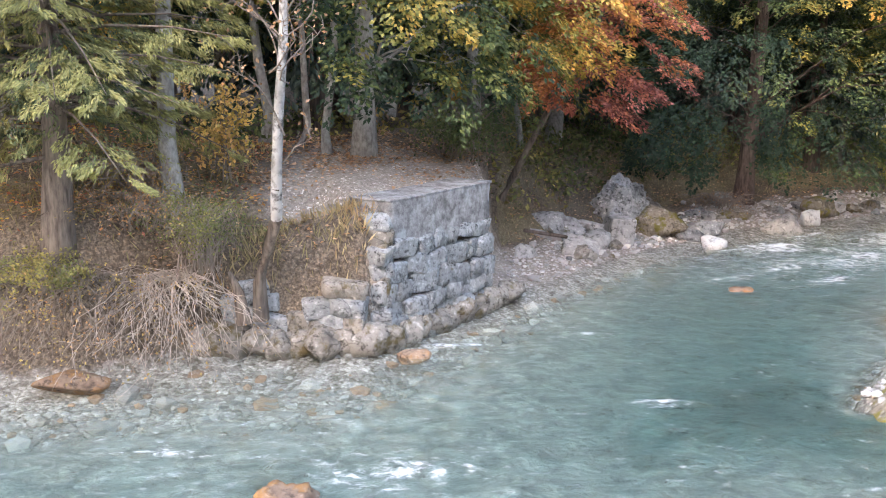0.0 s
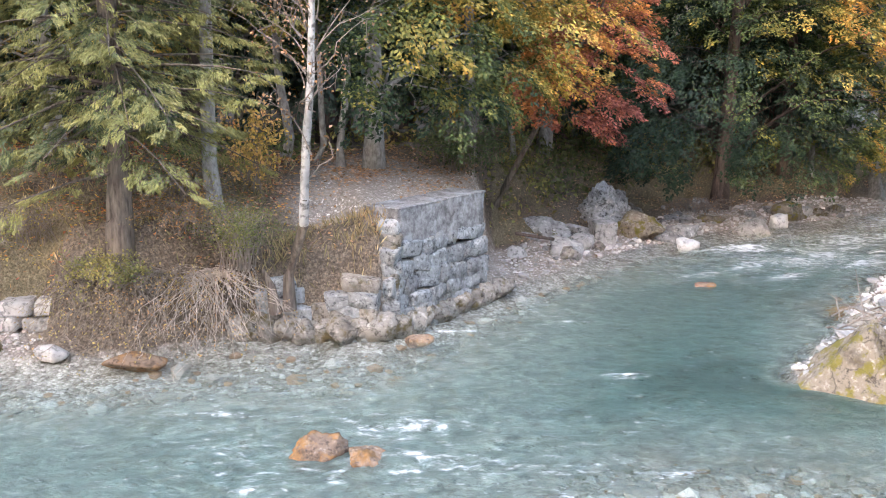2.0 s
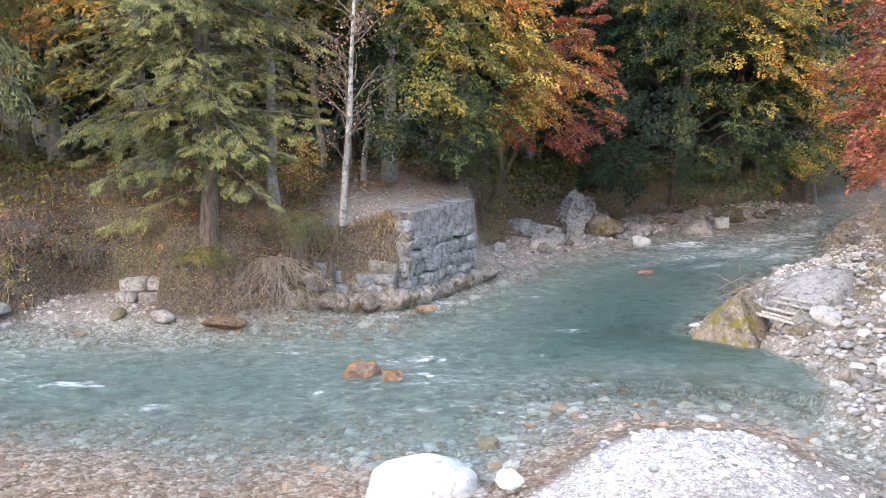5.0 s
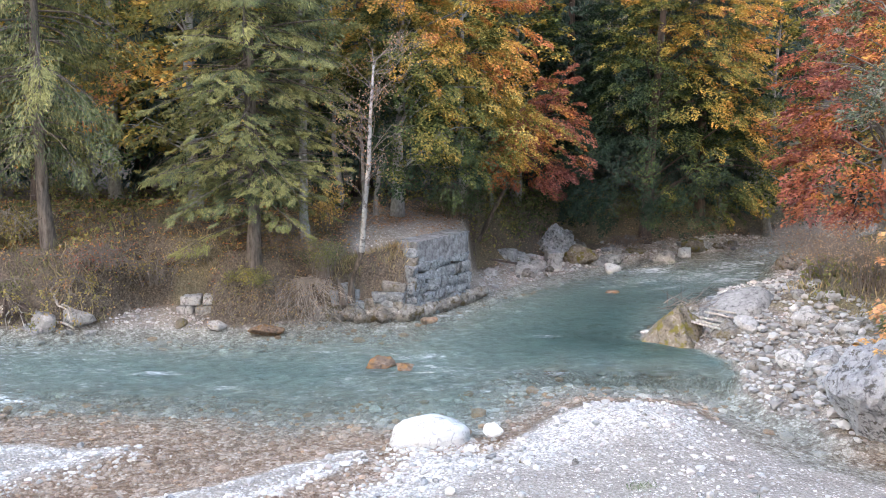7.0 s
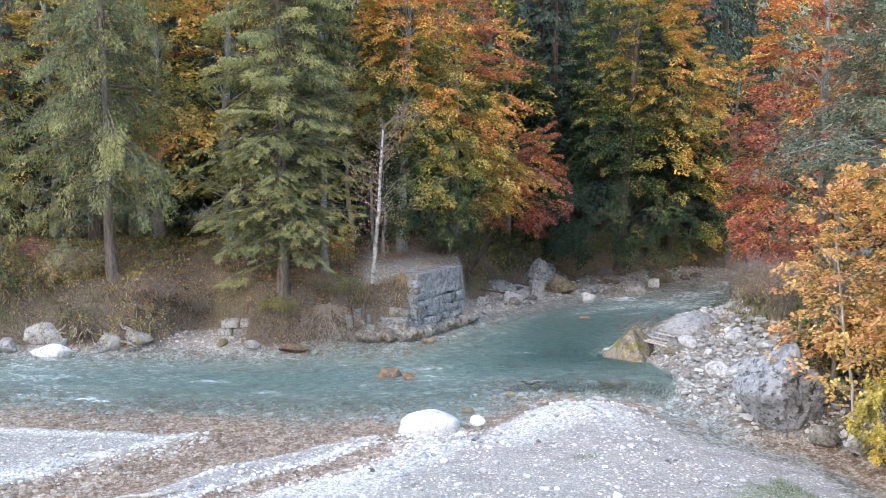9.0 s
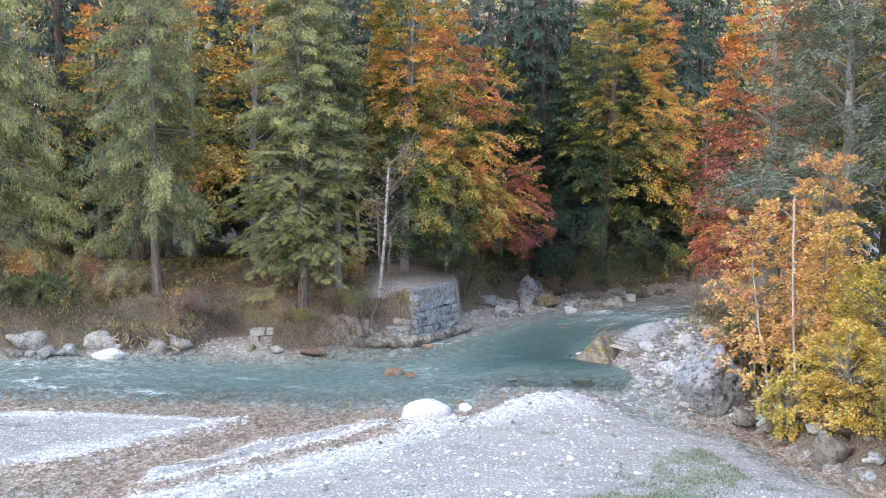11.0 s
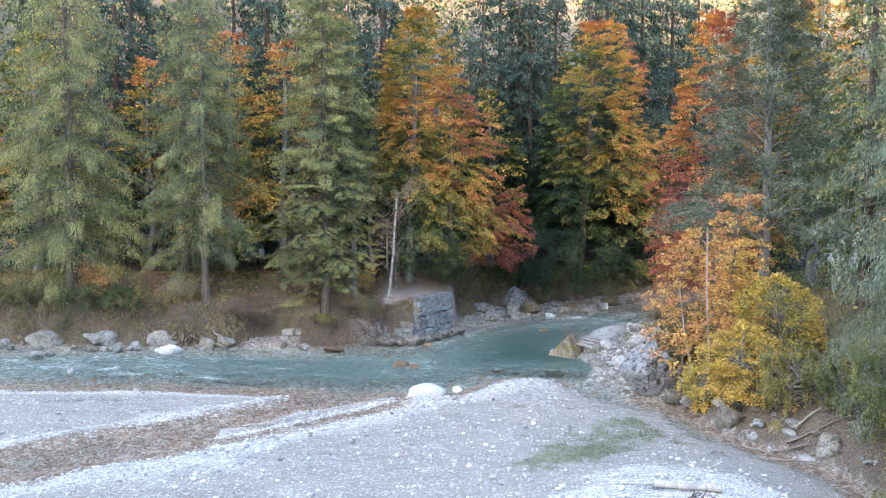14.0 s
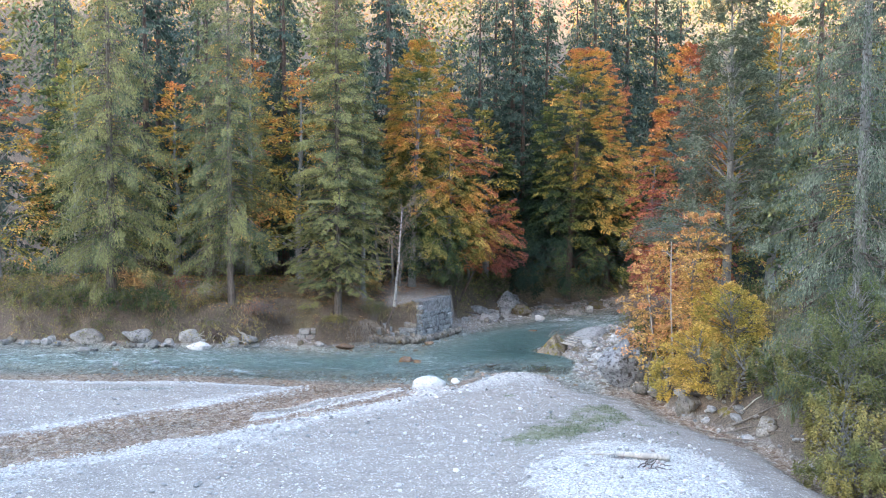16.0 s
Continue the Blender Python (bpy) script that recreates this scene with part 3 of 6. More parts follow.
# foam: x, y, reach along the flow, reach across, turn in degrees
FOAM = [(-1.0, 10.9, 1.2, 0.35, 12), (-0.6, 9.7, 1.0, 0.22, -10), (-0.4, 16.6, 0.8, 0.2, 5), (1.8, 7.9, 0.5, 0.2, 0), (-6.5, 7.3, 0.7, 0.22, 20), (-11.7, 5.6, 1.2, 0.4, 10),
        (-16.2, 5.8, 1.6, 0.4, 0), (-20.5, 7.4, 2.5, 0.5, 0), (-24, 8.6, 2.2, 0.5, 0), (-14.0, 8.2, 1.6, 0.4, 0), (-29, 8.5, 3.0, 0.8, 0), (2.9, 13.7, 0.5, 0.15, 0),
        (10.8, 27, 2.8, 0.9, 50), (9.4, 28.9, 1.8, 0.5, 40), (13.2, 30.5, 2.5, 1.2, 50), (16, 34.5, 3, 1.2, 50), (8.3, 25.2, 1.5, 0.4, 40), (12, 25.8, 2.0, 0.6, 50),
        (-0.1, 9.3, 0.9, 0.18, -14), (3.2, 9.3, 0.5, 0.15, 0), (2.2, 17.5, 0.6, 0.15, 20), (-4.2, 11.4, 0.7, 0.15, 0), (8.8, 23.3, 1.6, 0.4, 40), (10.6, 30.8, 1.6, 0.35, 30), (7.6, 28.0, 0.7, 0.25, 30), (-8.6, 8.7, 1.0, 0.3, 10), (6.4, 23.4, 1.2, 0.3, 30)]
wx, wy, wq = sheet(spaced(-27, 19, 0.16, 70, 1.12), spaced(-12, 37, 0.16, 75, 1.12))
wh, _, _, w_shallow, w_far, w_right, w_main, _ = land(wx, wy)
w_lvl = water_level(wx, wy)
w_depth = np.clip(w_lvl - wh, 0, 2)
w_foam = np.zeros(len(wx))
for fx, fy, ra, rb, deg in FOAM:
    c, s = math.cos(radians(deg)), math.sin(radians(deg))
    u, v = (wx - fx) * c + (wy - fy) * s, -(wx - fx) * s + (wy - fy) * c
    w_foam = np.maximum(w_foam, np.exp(-(u / ra) ** 2 - (v / rb) ** 2))
riffle = smooth((w_depth - 0.2) / 0.3) * (0.10 + 0.55 * smooth((wy - 21) / 5) * smooth((wx - 4) / 3) + 0.4 * smooth((-7 - wx) / 6) + 0.3 * np.exp(-((wx + 1) / 5) ** 2 - ((wy - 9) / 2.5) ** 2))
w_foam = np.maximum(w_foam * (0.75 + 0.5 * fbm(wx * 2.2, wy * 3.5, seed=61, octaves=3)), riffle * (0.7 + 0.9 * fbm(wx * 0.8, wy * 1.6, seed=60, octaves=3)))
swell = 0.6 + 0.6 * np.clip(w_foam + 0.8 * smooth((wy - 22) / 5) + 0.4 * smooth((-9 - wx) / 6), 0, 1.3)
wave = (0.075 * fbm(wx * 0.9 + wy * 0.3, wy * 1.6 - wx * 0.4, seed=40, octaves=4) + 0.02 * fbm(wx * 3, wy * 4, seed=50, octaves=2)) * swell * smooth(w_depth / 0.25) + 0.05 * w_foam
keep = (w_depth > 0)[wq].any(axis=1)
water = new("river_water", mesh_of("river_water", np.stack([wx, wy, w_lvl + wave], 1), wq[keep], WATER, True, {"depth": w_depth, "foam": w_foam, "shallow": w_shallow}))
tagged(water, "clear turquoise mountain river with white riffles", "water", kind="structure")


# ---- stones ----
def icosphere(level):
    bm = bmesh.new()
    bmesh.ops.create_icosphere(bm, subdivisions=level, radius=1)
    v = np.array([x.co[:] for x in bm.verts])
    f = np.array([[x.index for x in q.verts] for q in bm.faces])
    bm.free()
    return v, f


ICO = {k: icosphere(k) for k in (1, 2, 3, 4, 5)}


def rock_shape(level, seed, facets=11, sharp=0.8, lumps=0.10, planes=None):
    """An angular boulder: a unit ball cut by random planes, then weathered."""
    r = np.random.default_rng(seed)
    d, f = ICO[level]
    n = unit(r.normal(size=(facets, 3)))
    h = r.uniform(0.48, 0.78, facets)
    if planes:
        n, h = unit(np.array([p[:3] for p in planes], float)), np.array([p[3] for p in planes])
    cut = np.maximum(d @ n.T, 1e-3)
    rad = np.minimum((h / cut).min(axis=1), 1.0)
    rad = sharp * rad + (1 - sharp) * 0.85
    v = d * rad[:, None]
    o = r.uniform(0, 50, 3)
    rad2 = 1 + lumps * fbm(*(d * 2.0 + o).T, octaves=4, seed=seed) + lumps * 0.7 * (np.abs(fbm(*(d * 5 + o).T, octaves=3, seed=seed + 5)) - 0.2)
    return v * rad2[:, None], f


def rock(name, x, y, z, size, mat, label, seed, level=3, turn=0, group="", facets=9, sharp=0.95, lumps=0.2, category="rock", tilt=0, planes=None):
    v, f = rock_shape(level, seed, facets, sharp, lumps, planes)
    v = v * (np.array(size) / 2) / np.abs(v).max(axis=0)
    ob = new(name, mesh_of(name, v, f, mat, True))
    ob.matrix_basis = pose(x, y, z, tilt, 0, turn)
    return tagged(ob, label, category, group)


def scattered_stones(name, px, py, sizes, mat, label, sink=0.3, lift=None):
    """Many small stones in one mesh, lying on the ground."""
    n = len(px)
    bases = [rock_shape(1, 900 + k, 8, 0.7, 0.2)[0] for k in range(8)]
    f = ICO[1][1]
    h = land(px, py)[0] if lift is None else lift
    pick = rng.integers(0, 8, n)
    v = np.stack(bases)[pick] * sizes[:, None, None] * rng.uniform(0.7, 1.2, (n, 1, 3)) * np.array([1, 1, 0.62])
    a = rng.uniform(0, 6.28, n)
    c, s = np.cos(a)[:, None], np.sin(a)[:, None]
    v = np.stack([v[..., 0] * c - v[..., 1] * s, v[..., 0] * s + v[..., 1] * c, v[..., 2]], -1)
    v = v + np.stack([px, py, h + sizes * (0.6 - sink)], 1)[:, None]
    nv = v.shape[1]
    faces = (f[None] + (np.arange(n) * nv)[:, None, None]).reshape(-1, 3)
    ob = new(name, mesh_of(name, v.reshape(-1, 3), faces, mat, False))
    return tagged(ob, label, "stones", kind="stuff")


def pebble_material(name, stops):
    m, nt, b = material(name, 0.85, 0.25)
    island = nt.nodes.new("ShaderNodeNewGeometry").outputs["Random Per Island"]
    c = blend(nt, noise_of(nt, world_coords(nt), 25, 4), ramp(nt, island, stops), (0.3, 0.29, 0.28))
    nt.links.new(blend(nt, 0.6, c, ramp(nt, island, stops)), b.inputs["Base Color"])
    return m


PEBBLE = pebble_material("bar_pebbles", [(0.0, (0.36, 0.34, 0.325)), (0.4, (0.6, 0.565, 0.535)), (0.8, (0.85, 0.81, 0.77)), (1.0, (0.5, 0.4, 0.36))])
SPITSTONE = pebble_material("spit_rubble", [(0.0, (0.2, 0.19, 0.18)), (0.5, (0.4, 0.385, 0.365)), (0.85, (0.6, 0.585, 0.56)), (1.0, (0.42, 0.33, 0.27))])
BEDSTONE = pebble_material("bed_stones", [(0.0, (0.3, 0.285, 0.26)), (0.35, (0.38, 0.365, 0.34)), (0.6, (0.52, 0.505, 0.48)), (0.82, (0.78, 0.77, 0.74)), (0.86, (0.5, 0.31, 0.19)), (1.0, (0.36, 0.23, 0.15))])
BROWNSTONE = pebble_material("brown_bed_stones", [(0.0, (0.22, 0.14, 0.1)), (0.5, (0.42, 0.29, 0.22)), (0.85, (0.68, 0.56, 0.47)), (1.0, (0.58, 0.33, 0.18))])


def candidates(n, x0, x1, y0, y1):
    px, py = rng.uniform(x0, x1, n), rng.uniform(y0, y1, n)
    return px, py, land(px, py)


px, py, (h, gr, gs, sh, fa, ri, ma, cl) = candidates(70000, -26, 16, -17, 8)
edge = np.exp(-np.abs(ma - 0.7) / 1.2)
ok = (gr > 0.5) & (h > water_level(px, py) + 0.015) & (gs < 0.5) & (rng.uniform(size=len(px)) < 0.11 * ~((ri > -3.2) & (py < 4)) + 0.78 * np.clip(cl, 0, 1) * (0.35 + 0.65 * edge))
px, py = px[ok][:8000], py[ok][:8000]
scattered_stones("gravel_stones", px, py, rng.lognormal(-3.1, 0.5, len(px)).clip(0.02, 0.15), PEBBLE, "pale limestone pebbles and cobbles on the gravel bars")
px, py, (h, gr, gs, sh, fa, ri, ma, cl) = candidates(30000, -22, 12, 3, 26)
dep = water_level(px, py) - h
ok = (dep > 0.2) & (sh < 0.35)
px, py = px[ok][:5200], py[ok][:5200]
scattered_stones("bed_stones", px, py, rng.lognormal(-2.35, 0.5, len(px)).clip(0.05, 0.32), BEDSTONE, "grey and white cobbles on the river bed", 0.45)
px, py, (h, gr, gs, sh, fa, ri, ma, cl) = candidates(30000, -22, 9, -12, 10)
dep = water_level(px, py) - h
ok = (dep > 0.03) & (sh > 0.3) & (px < 6.8)
px, py = px[ok][:2800], py[ok][:2800]
scattered_stones("brown_bed_stones", px, py, rng.lognormal(-2.7, 0.4, len(px)).clip(0.03, 0.2), BROWNSTONE, "brown pebbles in the shallow side channel", 0.5)
px, py, (h, gr, gs, sh, fa, ri, ma, cl) = candidates(30000, -13, 18, 13, 40)
ok = (gr > 0.4) & (h > water_level(px, py)) & ((fa > 0) | (ri > 0)) & ((px > 0.6) | (px < -6))
px, py = px[ok][:3800], py[ok][:3800]
scattered_stones("beach_stones", px, py, rng.lognormal(-2.9, 0.5, len(px)).clip(0.03, 0.25), PEBBLE, "grey shingle along the river bank")

px, py, (h, gr, gs, sh, fa, ri, ma, cl) = candidates(16000, 6.0, 13.5, 2, 20)
ok = (ri > 0.05) & (ri < 4.8)
px, py = px[ok][:3200], py[ok][:3200]
scattered_stones("spit_stones", px, py, rng.lognormal(-2.5, 0.45, len(px)).clip(0.04, 0.24), SPITSTONE, "broken grey stones between the rocks of the spit")


def rim(points, count, spread, seed):
    """Places strewn along a line on the ground."""
    r = np.random.default_rng(seed)
    p = np.array(points, float)
    u = r.uniform(0, len(p) - 1, count)
    i = np.minimum(u.astype(int), len(p) - 2)
    q = p[i] + (p[i + 1] - p[i]) * (u - i)[:, None] + r.normal(0, spread, (count, 2))
    return q[:, 0], q[:, 1]


COBBLE = pebble_material("white_cobbles", [(0.0, (0.5, 0.47, 0.44)), (0.4, (0.74, 0.71, 0.68)), (0.9, (0.9, 0.87, 0.83)), (1.0, (0.55, 0.42, 0.36))])
for name, line, count, spread, seed, label in (("strip_cobbles", [(-8.6, -4.3), (-6.2, -2.3), (-3.5, 0.5), (-1.8, 2.4)], 420, 0.14, 801, "white cobbles along the edge of the narrow bar"),
                                               ("upper_cobbles", [(-18, -8.2), (-14.5, -5.0), (-10.4, -1.1), (-8.4, 1.0), (-7.0, 2.9)], 420, 0.3, 802, "white cobbles along the edge of the far bar"),
                                               ("bar_cobbles", [(-16, -12.2), (-12.6, -9.7), (-9.0, -6.2), (-5.4, -2.9), (-2.3, -0.5), (-0.9, 1.4), (-0.7, 2.9), (1.2, 3.4)], 900, 0.4, 803, "white cobbles along the edge of the gravel bar"),
                                               ("rock_cobbles", [(-1.5, 3.2), (-0.4, 3.0), (0.7, 3.2)], 130, 0.22, 804, "white cobbles round the foot of the white rock")):
    px, py = rim(line, count, spread, seed)
    scattered_stones(name, px, py, rng.lognormal(-2.95, 0.4, count).clip(0.03, 0.12), COBBLE, label, 0.35)
# ---- trees ----
def limb_tube(p0, p1, r0, r1, sag=0.0, n=5, sides=5):
    t = np.linspace(0, 1, n)[:, None]
    p = np.asarray(p0) * (1 - t) + np.asarray(p1) * t
    p[:, 2] += sag * 4 * (t * (1 - t))[:, 0]
    return tube(p, r0 + (r1 - r0) * t[:, 0], sides)


def trunk_path(height, lean=(0, 0), bend=0.15, n=14, seed=0):
    r = np.random.default_rng(seed)
    t = np.linspace(0, 1, n)
    p = np.stack([lean[0] * t + bend * vnoise(t * 3, seed * 1.7, seed=seed), lean[1] * t + bend * vnoise(t * 3, 9 + seed * 1.3, seed=seed + 1), height * t], 1)
    p[0, :2] = 0
    return t, p


def at_height(path, z):
    return np.stack([np.interp(z, path[:, 2], path[:, 0]), np.interp(z, path[:, 2], path[:, 1]), z], -1)


def conifer_meshes(height, radius, clear=1.0, density=1.0, seed=0, girth=0.32, leafmat=None, droop=0.35, tone=(0.5, 0.25), twig=0.34, ragged=0.3, barkmat=None, hang=0.7, fine_below=0.0, limb=1.0, wild=0.12, wide=1.0, inner=0.04):
    """Meshes of a conifer: trunk, dead and living boughs, needle sprays."""
    r = np.random.default_rng(seed)
    t, path = trunk_path(height, bend=0.12, seed=seed)
    rad = girth * (1 - t) ** 0.8 + 0.02
    rad[0] *= 1.35
    trunk = tube(path, rad, 10, 0.05)
    boughs, base, along, normal, length, width, tones = [], [], [], [], [], [], []
    z = clear
    k = 0
    full = density > 0.5
    while z < height - 0.15:
        f = (z - clear) / (height - clear)
        whorl = (6 if z < 20 else 5) if density > 0.5 else 5
        for _ in range(whorl):
            k += 1
            az = k * 2.4 + r.uniform(-0.8, 0.8)
            L = radius * (1 - f) ** 0.75 * (0.6 + 0.4 * min(1, f * 5 + 0.35)) * r.uniform(1 - ragged * (1.25 if full else 1), 1 + 0.25 * ragged) + 0.2
            zz = min(max(z + r.uniform(-0.7, 0.7), 0.5), height - 0.1)
            o = at_height(path, zz)
            dh = np.array([math.cos(az), math.sin(az), 0])
            rise = 0.25 * f - 0.1 + r.uniform(-wild, wild)
            sag = droop * r.uniform(0.6, 1.35)
            tw, dn = (0.55 * twig, 3.2 * density) if z < fine_below else (twig, density)
            n = max(int((L * L * 13 * dn + L * 24 * dn) * (0.68 if full else 1.0)), 4)
            s = np.sqrt(r.uniform(inner, 1, n))
            fronds = z < fine_below
            if fronds:                                     # side twigs one behind another, each with its own needles
                m = max(int(L / 0.2), 4)
                twig_no = r.integers(0, m, n)
                twig_s, twig_side = r.uniform(0.16, 0.98, m), r.choice([-1.0, 1.0], m)
                twig_len, twig_sag, twig_tone = r.uniform(0.5, 1.2, m), r.uniform(0.0, 0.5, m), r.normal(0, 0.12, m)
                u = np.sqrt(r.uniform(0.02, 1, n))
                off = u * (twig_len[twig_no] * (0.3 * L * (1.05 - twig_s[twig_no]) + 0.22))
                s = np.clip(twig_s[twig_no] + 0.55 * off / L + r.normal(0, 0.02, n), 0.02, 1.15)
            p = o + dh * (L * s)[:, None]
            p[:, 2] += L * (rise * s - sag * s * s + 0.22 * sag * s ** 5)
            if full or k % 2:
              boughs.append(limb_tube(o, o + dh * L * 0.95 + np.array([0, 0, L * (rise * 0.95 - sag * 0.82)]), limb * (0.009 + 0.008 * L), 0.005 * limb, 0.25 * sag * L, 4 if density > 0.3 else 3, 4 if density > 0.3 else 3))
            lat = np.cross(dh, [0, 0, 1.0])
            sg = r.choice([-1.0, 1.0], n)
            if fronds:
                sg = twig_side[twig_no]
            else:
                off = r.uniform(0, 1, n) * ((0.21 if full else 0.27) * L * (1.05 - s) + 0.14)
            p = p + lat * (sg * off)[:, None]
            p[:, 2] -= (0.1 + twig_sag[twig_no]) * off + r.uniform(0, 0.07, n) if fronds else 0.25 * off + r.uniform(0, (0.26 if full else 0.12) + 0.45 * max(hang - 0.7, 0), n)
            a = dh * r.uniform(0.2, 0.9, (n, 1)) + lat * (sg * r.uniform(0.2, 0.9, n))[:, None] + np.array([0, 0, -1.0]) * r.uniform(0.0, 2 * hang, (n, 1))
            base.append(p), along.append(a)
            normal.append(np.array([0, 0, 1.0]) + r.normal(0, 0.7, (n, 3)) + dh * 0.5)
            length.append(tw * r.uniform(0.6, 1.25, n)), width.append(wide * tw * r.uniform(0.15, 0.26, n))
            # inner shade painted into the tone: needles dark near the trunk, paler at tips
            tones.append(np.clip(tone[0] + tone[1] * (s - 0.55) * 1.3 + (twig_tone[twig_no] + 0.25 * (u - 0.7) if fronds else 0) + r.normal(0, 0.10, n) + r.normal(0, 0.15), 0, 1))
        z += (0.34 + 0.22 * r.uniform()) * (1.0 if f < 0.8 else 0.7) * (0.68 if full else 1.0)
    # bare dead twigs on the clear stem
    for q in range(int(clear * 5)):
        zz = r.uniform(0.4, clear + 1.0)
        az = r.uniform(0, 6.28)
        o = at_height(path, zz)
        L = r.uniform(0.3, 1.0)
        boughs.append(limb_tube(o, o + np.array([math.cos(az) * L, math.sin(az) * L, -0.15 * L]), 0.015, 0.004, 0.02, 3, 4))
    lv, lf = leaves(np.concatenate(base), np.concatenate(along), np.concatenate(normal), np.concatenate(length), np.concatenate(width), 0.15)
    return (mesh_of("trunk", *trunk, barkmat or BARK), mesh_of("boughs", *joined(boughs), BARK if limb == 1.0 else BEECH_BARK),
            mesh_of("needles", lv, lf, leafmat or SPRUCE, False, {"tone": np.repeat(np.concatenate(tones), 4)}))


def plant(name, x, y, meshes, names, label, category, group="", turn=0.0, scale=1.0, z=None, part_labels=()):
    zz = ground_z(x, y) - 0.12 if z is None else z
    ob = thing(name, x, y, zz, label, category, group, turn=turn, scale=scale)
    for i, (me, nm) in enumerate(zip(meshes, names)):
        if me:
            o = part(nm, me, ob, part_labels[i] if i < len(part_labels) else "")
            if nm in ("branchwork", "crown"):
                tagged(o, kind="stuff")
    return ob


def crown_round(f):
    return np.sqrt(np.clip(1 - (2 * f - 0.9) ** 2 / 1.25, 0.02, 1))


def broadleaf_meshes(height, radius, base=2.0, limbs=60, count=50000, leaf=0.13, seed=0, girth=0.3, tones=None, leafmat=None, barkmat=None, lean=(0, 0), shape=None, rise=0.35, droop=0.3,
                     flat=0.10, aspect=0.62, shift=None, bend=0.3, spread=0.42, tip=0.0, vary=0.0):
    """Meshes of a leafy tree: trunk, limbs, leaves in layered sprays. tones(x, y, z) gives the leaf's pigment."""
    r = np.random.default_rng(seed)
    t, path = trunk_path(height * 0.96, lean, bend, seed=seed)
    rad = girth * (1 - t) ** 0.85 + 0.02
    rad[0] *= 1.4
    trunk = [tube(path, rad, 10, 0.06)]
    shape = shape or crown_round
    wood, B, A, N, Ln, Wd, T = [], [], [], [], [], [], []
    weights = []
    spec = []
    for k in range(limbs):
        f = (k + r.uniform()) / limbs
        z0 = base + (height - base) * f * 0.97
        az = k * 2.39996 + r.uniform(-0.5, 0.5)
        L = radius * float(shape(np.array(f))) * r.uniform(0.55, 1.15)
        if shift is not None:
            L *= 1 + shift[2] * math.cos(az - math.atan2(shift[1], shift[0]))
        L = max(L, 0.4)
        spec.append((f, z0, az, L)), weights.append(L ** 1.7)
    weights = np.array(weights) / sum(weights)
    for (f, z0, az, L), w in zip(spec, weights):
        o = at_height(path, max(z0 - 0.35 * L * (0.3 + f), base * 0.9))
        dh = np.array([math.cos(az), math.sin(az), 0])
        lat = np.cross(dh, [0, 0, 1.0])
        up = rise * (0.35 + 1.3 * f) + r.uniform(-0.22, 0.22)
        n = max(int(count * w), 12)
        s = r.uniform(0.03, 1, n) ** 0.62
        # leaves gather on side twigs
        twigs = max(int(L * 5), 4)
        ts = np.sort(r.uniform(0.12, 1, twigs))
        which = np.clip(np.searchsorted(ts, s), 0, twigs - 1)
        s = ts[which] + r.normal(0, 0.02, n)
        sg = np.where(which % 2 == 0, 1.0, -1.0)
        reach = L * spread * (1.12 - ts[which] * 0.8) * r.uniform(0.6, 1.1, twigs)[which]
        q = r.uniform(0, 1, n) ** 0.75
        off = reach * q
        curl = 0.25 * L * vnoise(s * 2.5, k + 0.5 + az, seed=seed + 3)
        p = o + dh * (L * s + 0.55 * off)[:, None] + lat * (sg * off + curl)[:, None]
        p[:, 2] += L * (up * s - droop * s * s) - 0.22 * off * off / max(L * spread, 0.1) + r.normal(0, flat, n) * (0.4 + 0.4 * L) * 0.5
        T.append(tip * (s - 0.6) + r.normal(0, vary) + np.zeros(n))
        B.append(p)
        A.append(dh * r.uniform(0.2, 1, (n, 1)) + lat * (sg * r.uniform(0.1, 1, n))[:, None] + np.array([0, 0, -0.5]) + r.normal(0, 0.35, (n, 3)))
        N.append(np.array([0, 0, 1.0]) + dh * 0.5 + r.normal(0, 0.4, (n, 3)))
        Ln.append(leaf * r.uniform(0.65, 1.25, n)), Wd.append(leaf * aspect * r.uniform(0.75, 1.2, n))
        e = np.linspace(0, 1, 6)[:, None]
        lp = o + dh * L * 0.92 * e
        lp[:, 2] += (L * (up * e - droop * e * e))[:, 0]
        lp += lat * (0.25 * L * vnoise(e[:, 0] * 2.5, k + 0.5 + az, seed=seed + 3))[:, None]
        wood.append(tube(lp, np.linspace(0.014 + 0.011 * L, 0.006, 6), 5))
        for j in range(0, twigs, 2):
            b = o + dh * (L * ts[j])
            b[2] += L * (up * ts[j] - droop * ts[j] ** 2)
            e2 = b + dh * 0.5 * L * spread * (1.12 - ts[j] * .8) + lat * (1 if j % 2 == 0 else -1) * L * spread * (1.12 - ts[j] * .8) * 0.8
            wood.append(limb_tube(b, e2, 0.008 + 0.002 * L, 0.003, 0.0, 3, 3))
    B = np.concatenate(B)
    lv, lf = leaves(B, np.concatenate(A), np.concatenate(N), np.concatenate(Ln), np.concatenate(Wd), 0.2)
    tn = np.clip(tones(B[:, 0], B[:, 1], B[:, 2]) + np.concatenate(T) + r.normal(0, 0.04, len(B)), 0, 1)
    return (mesh_of("trunk", *joined(trunk), barkmat or BEECH_BARK), mesh_of("limbs", *joined(wood), barkmat or BEECH_BARK),
            mesh_of("leaves", lv, lf, leafmat or BEECH, False, {"tone": np.repeat(tn, 4)}))


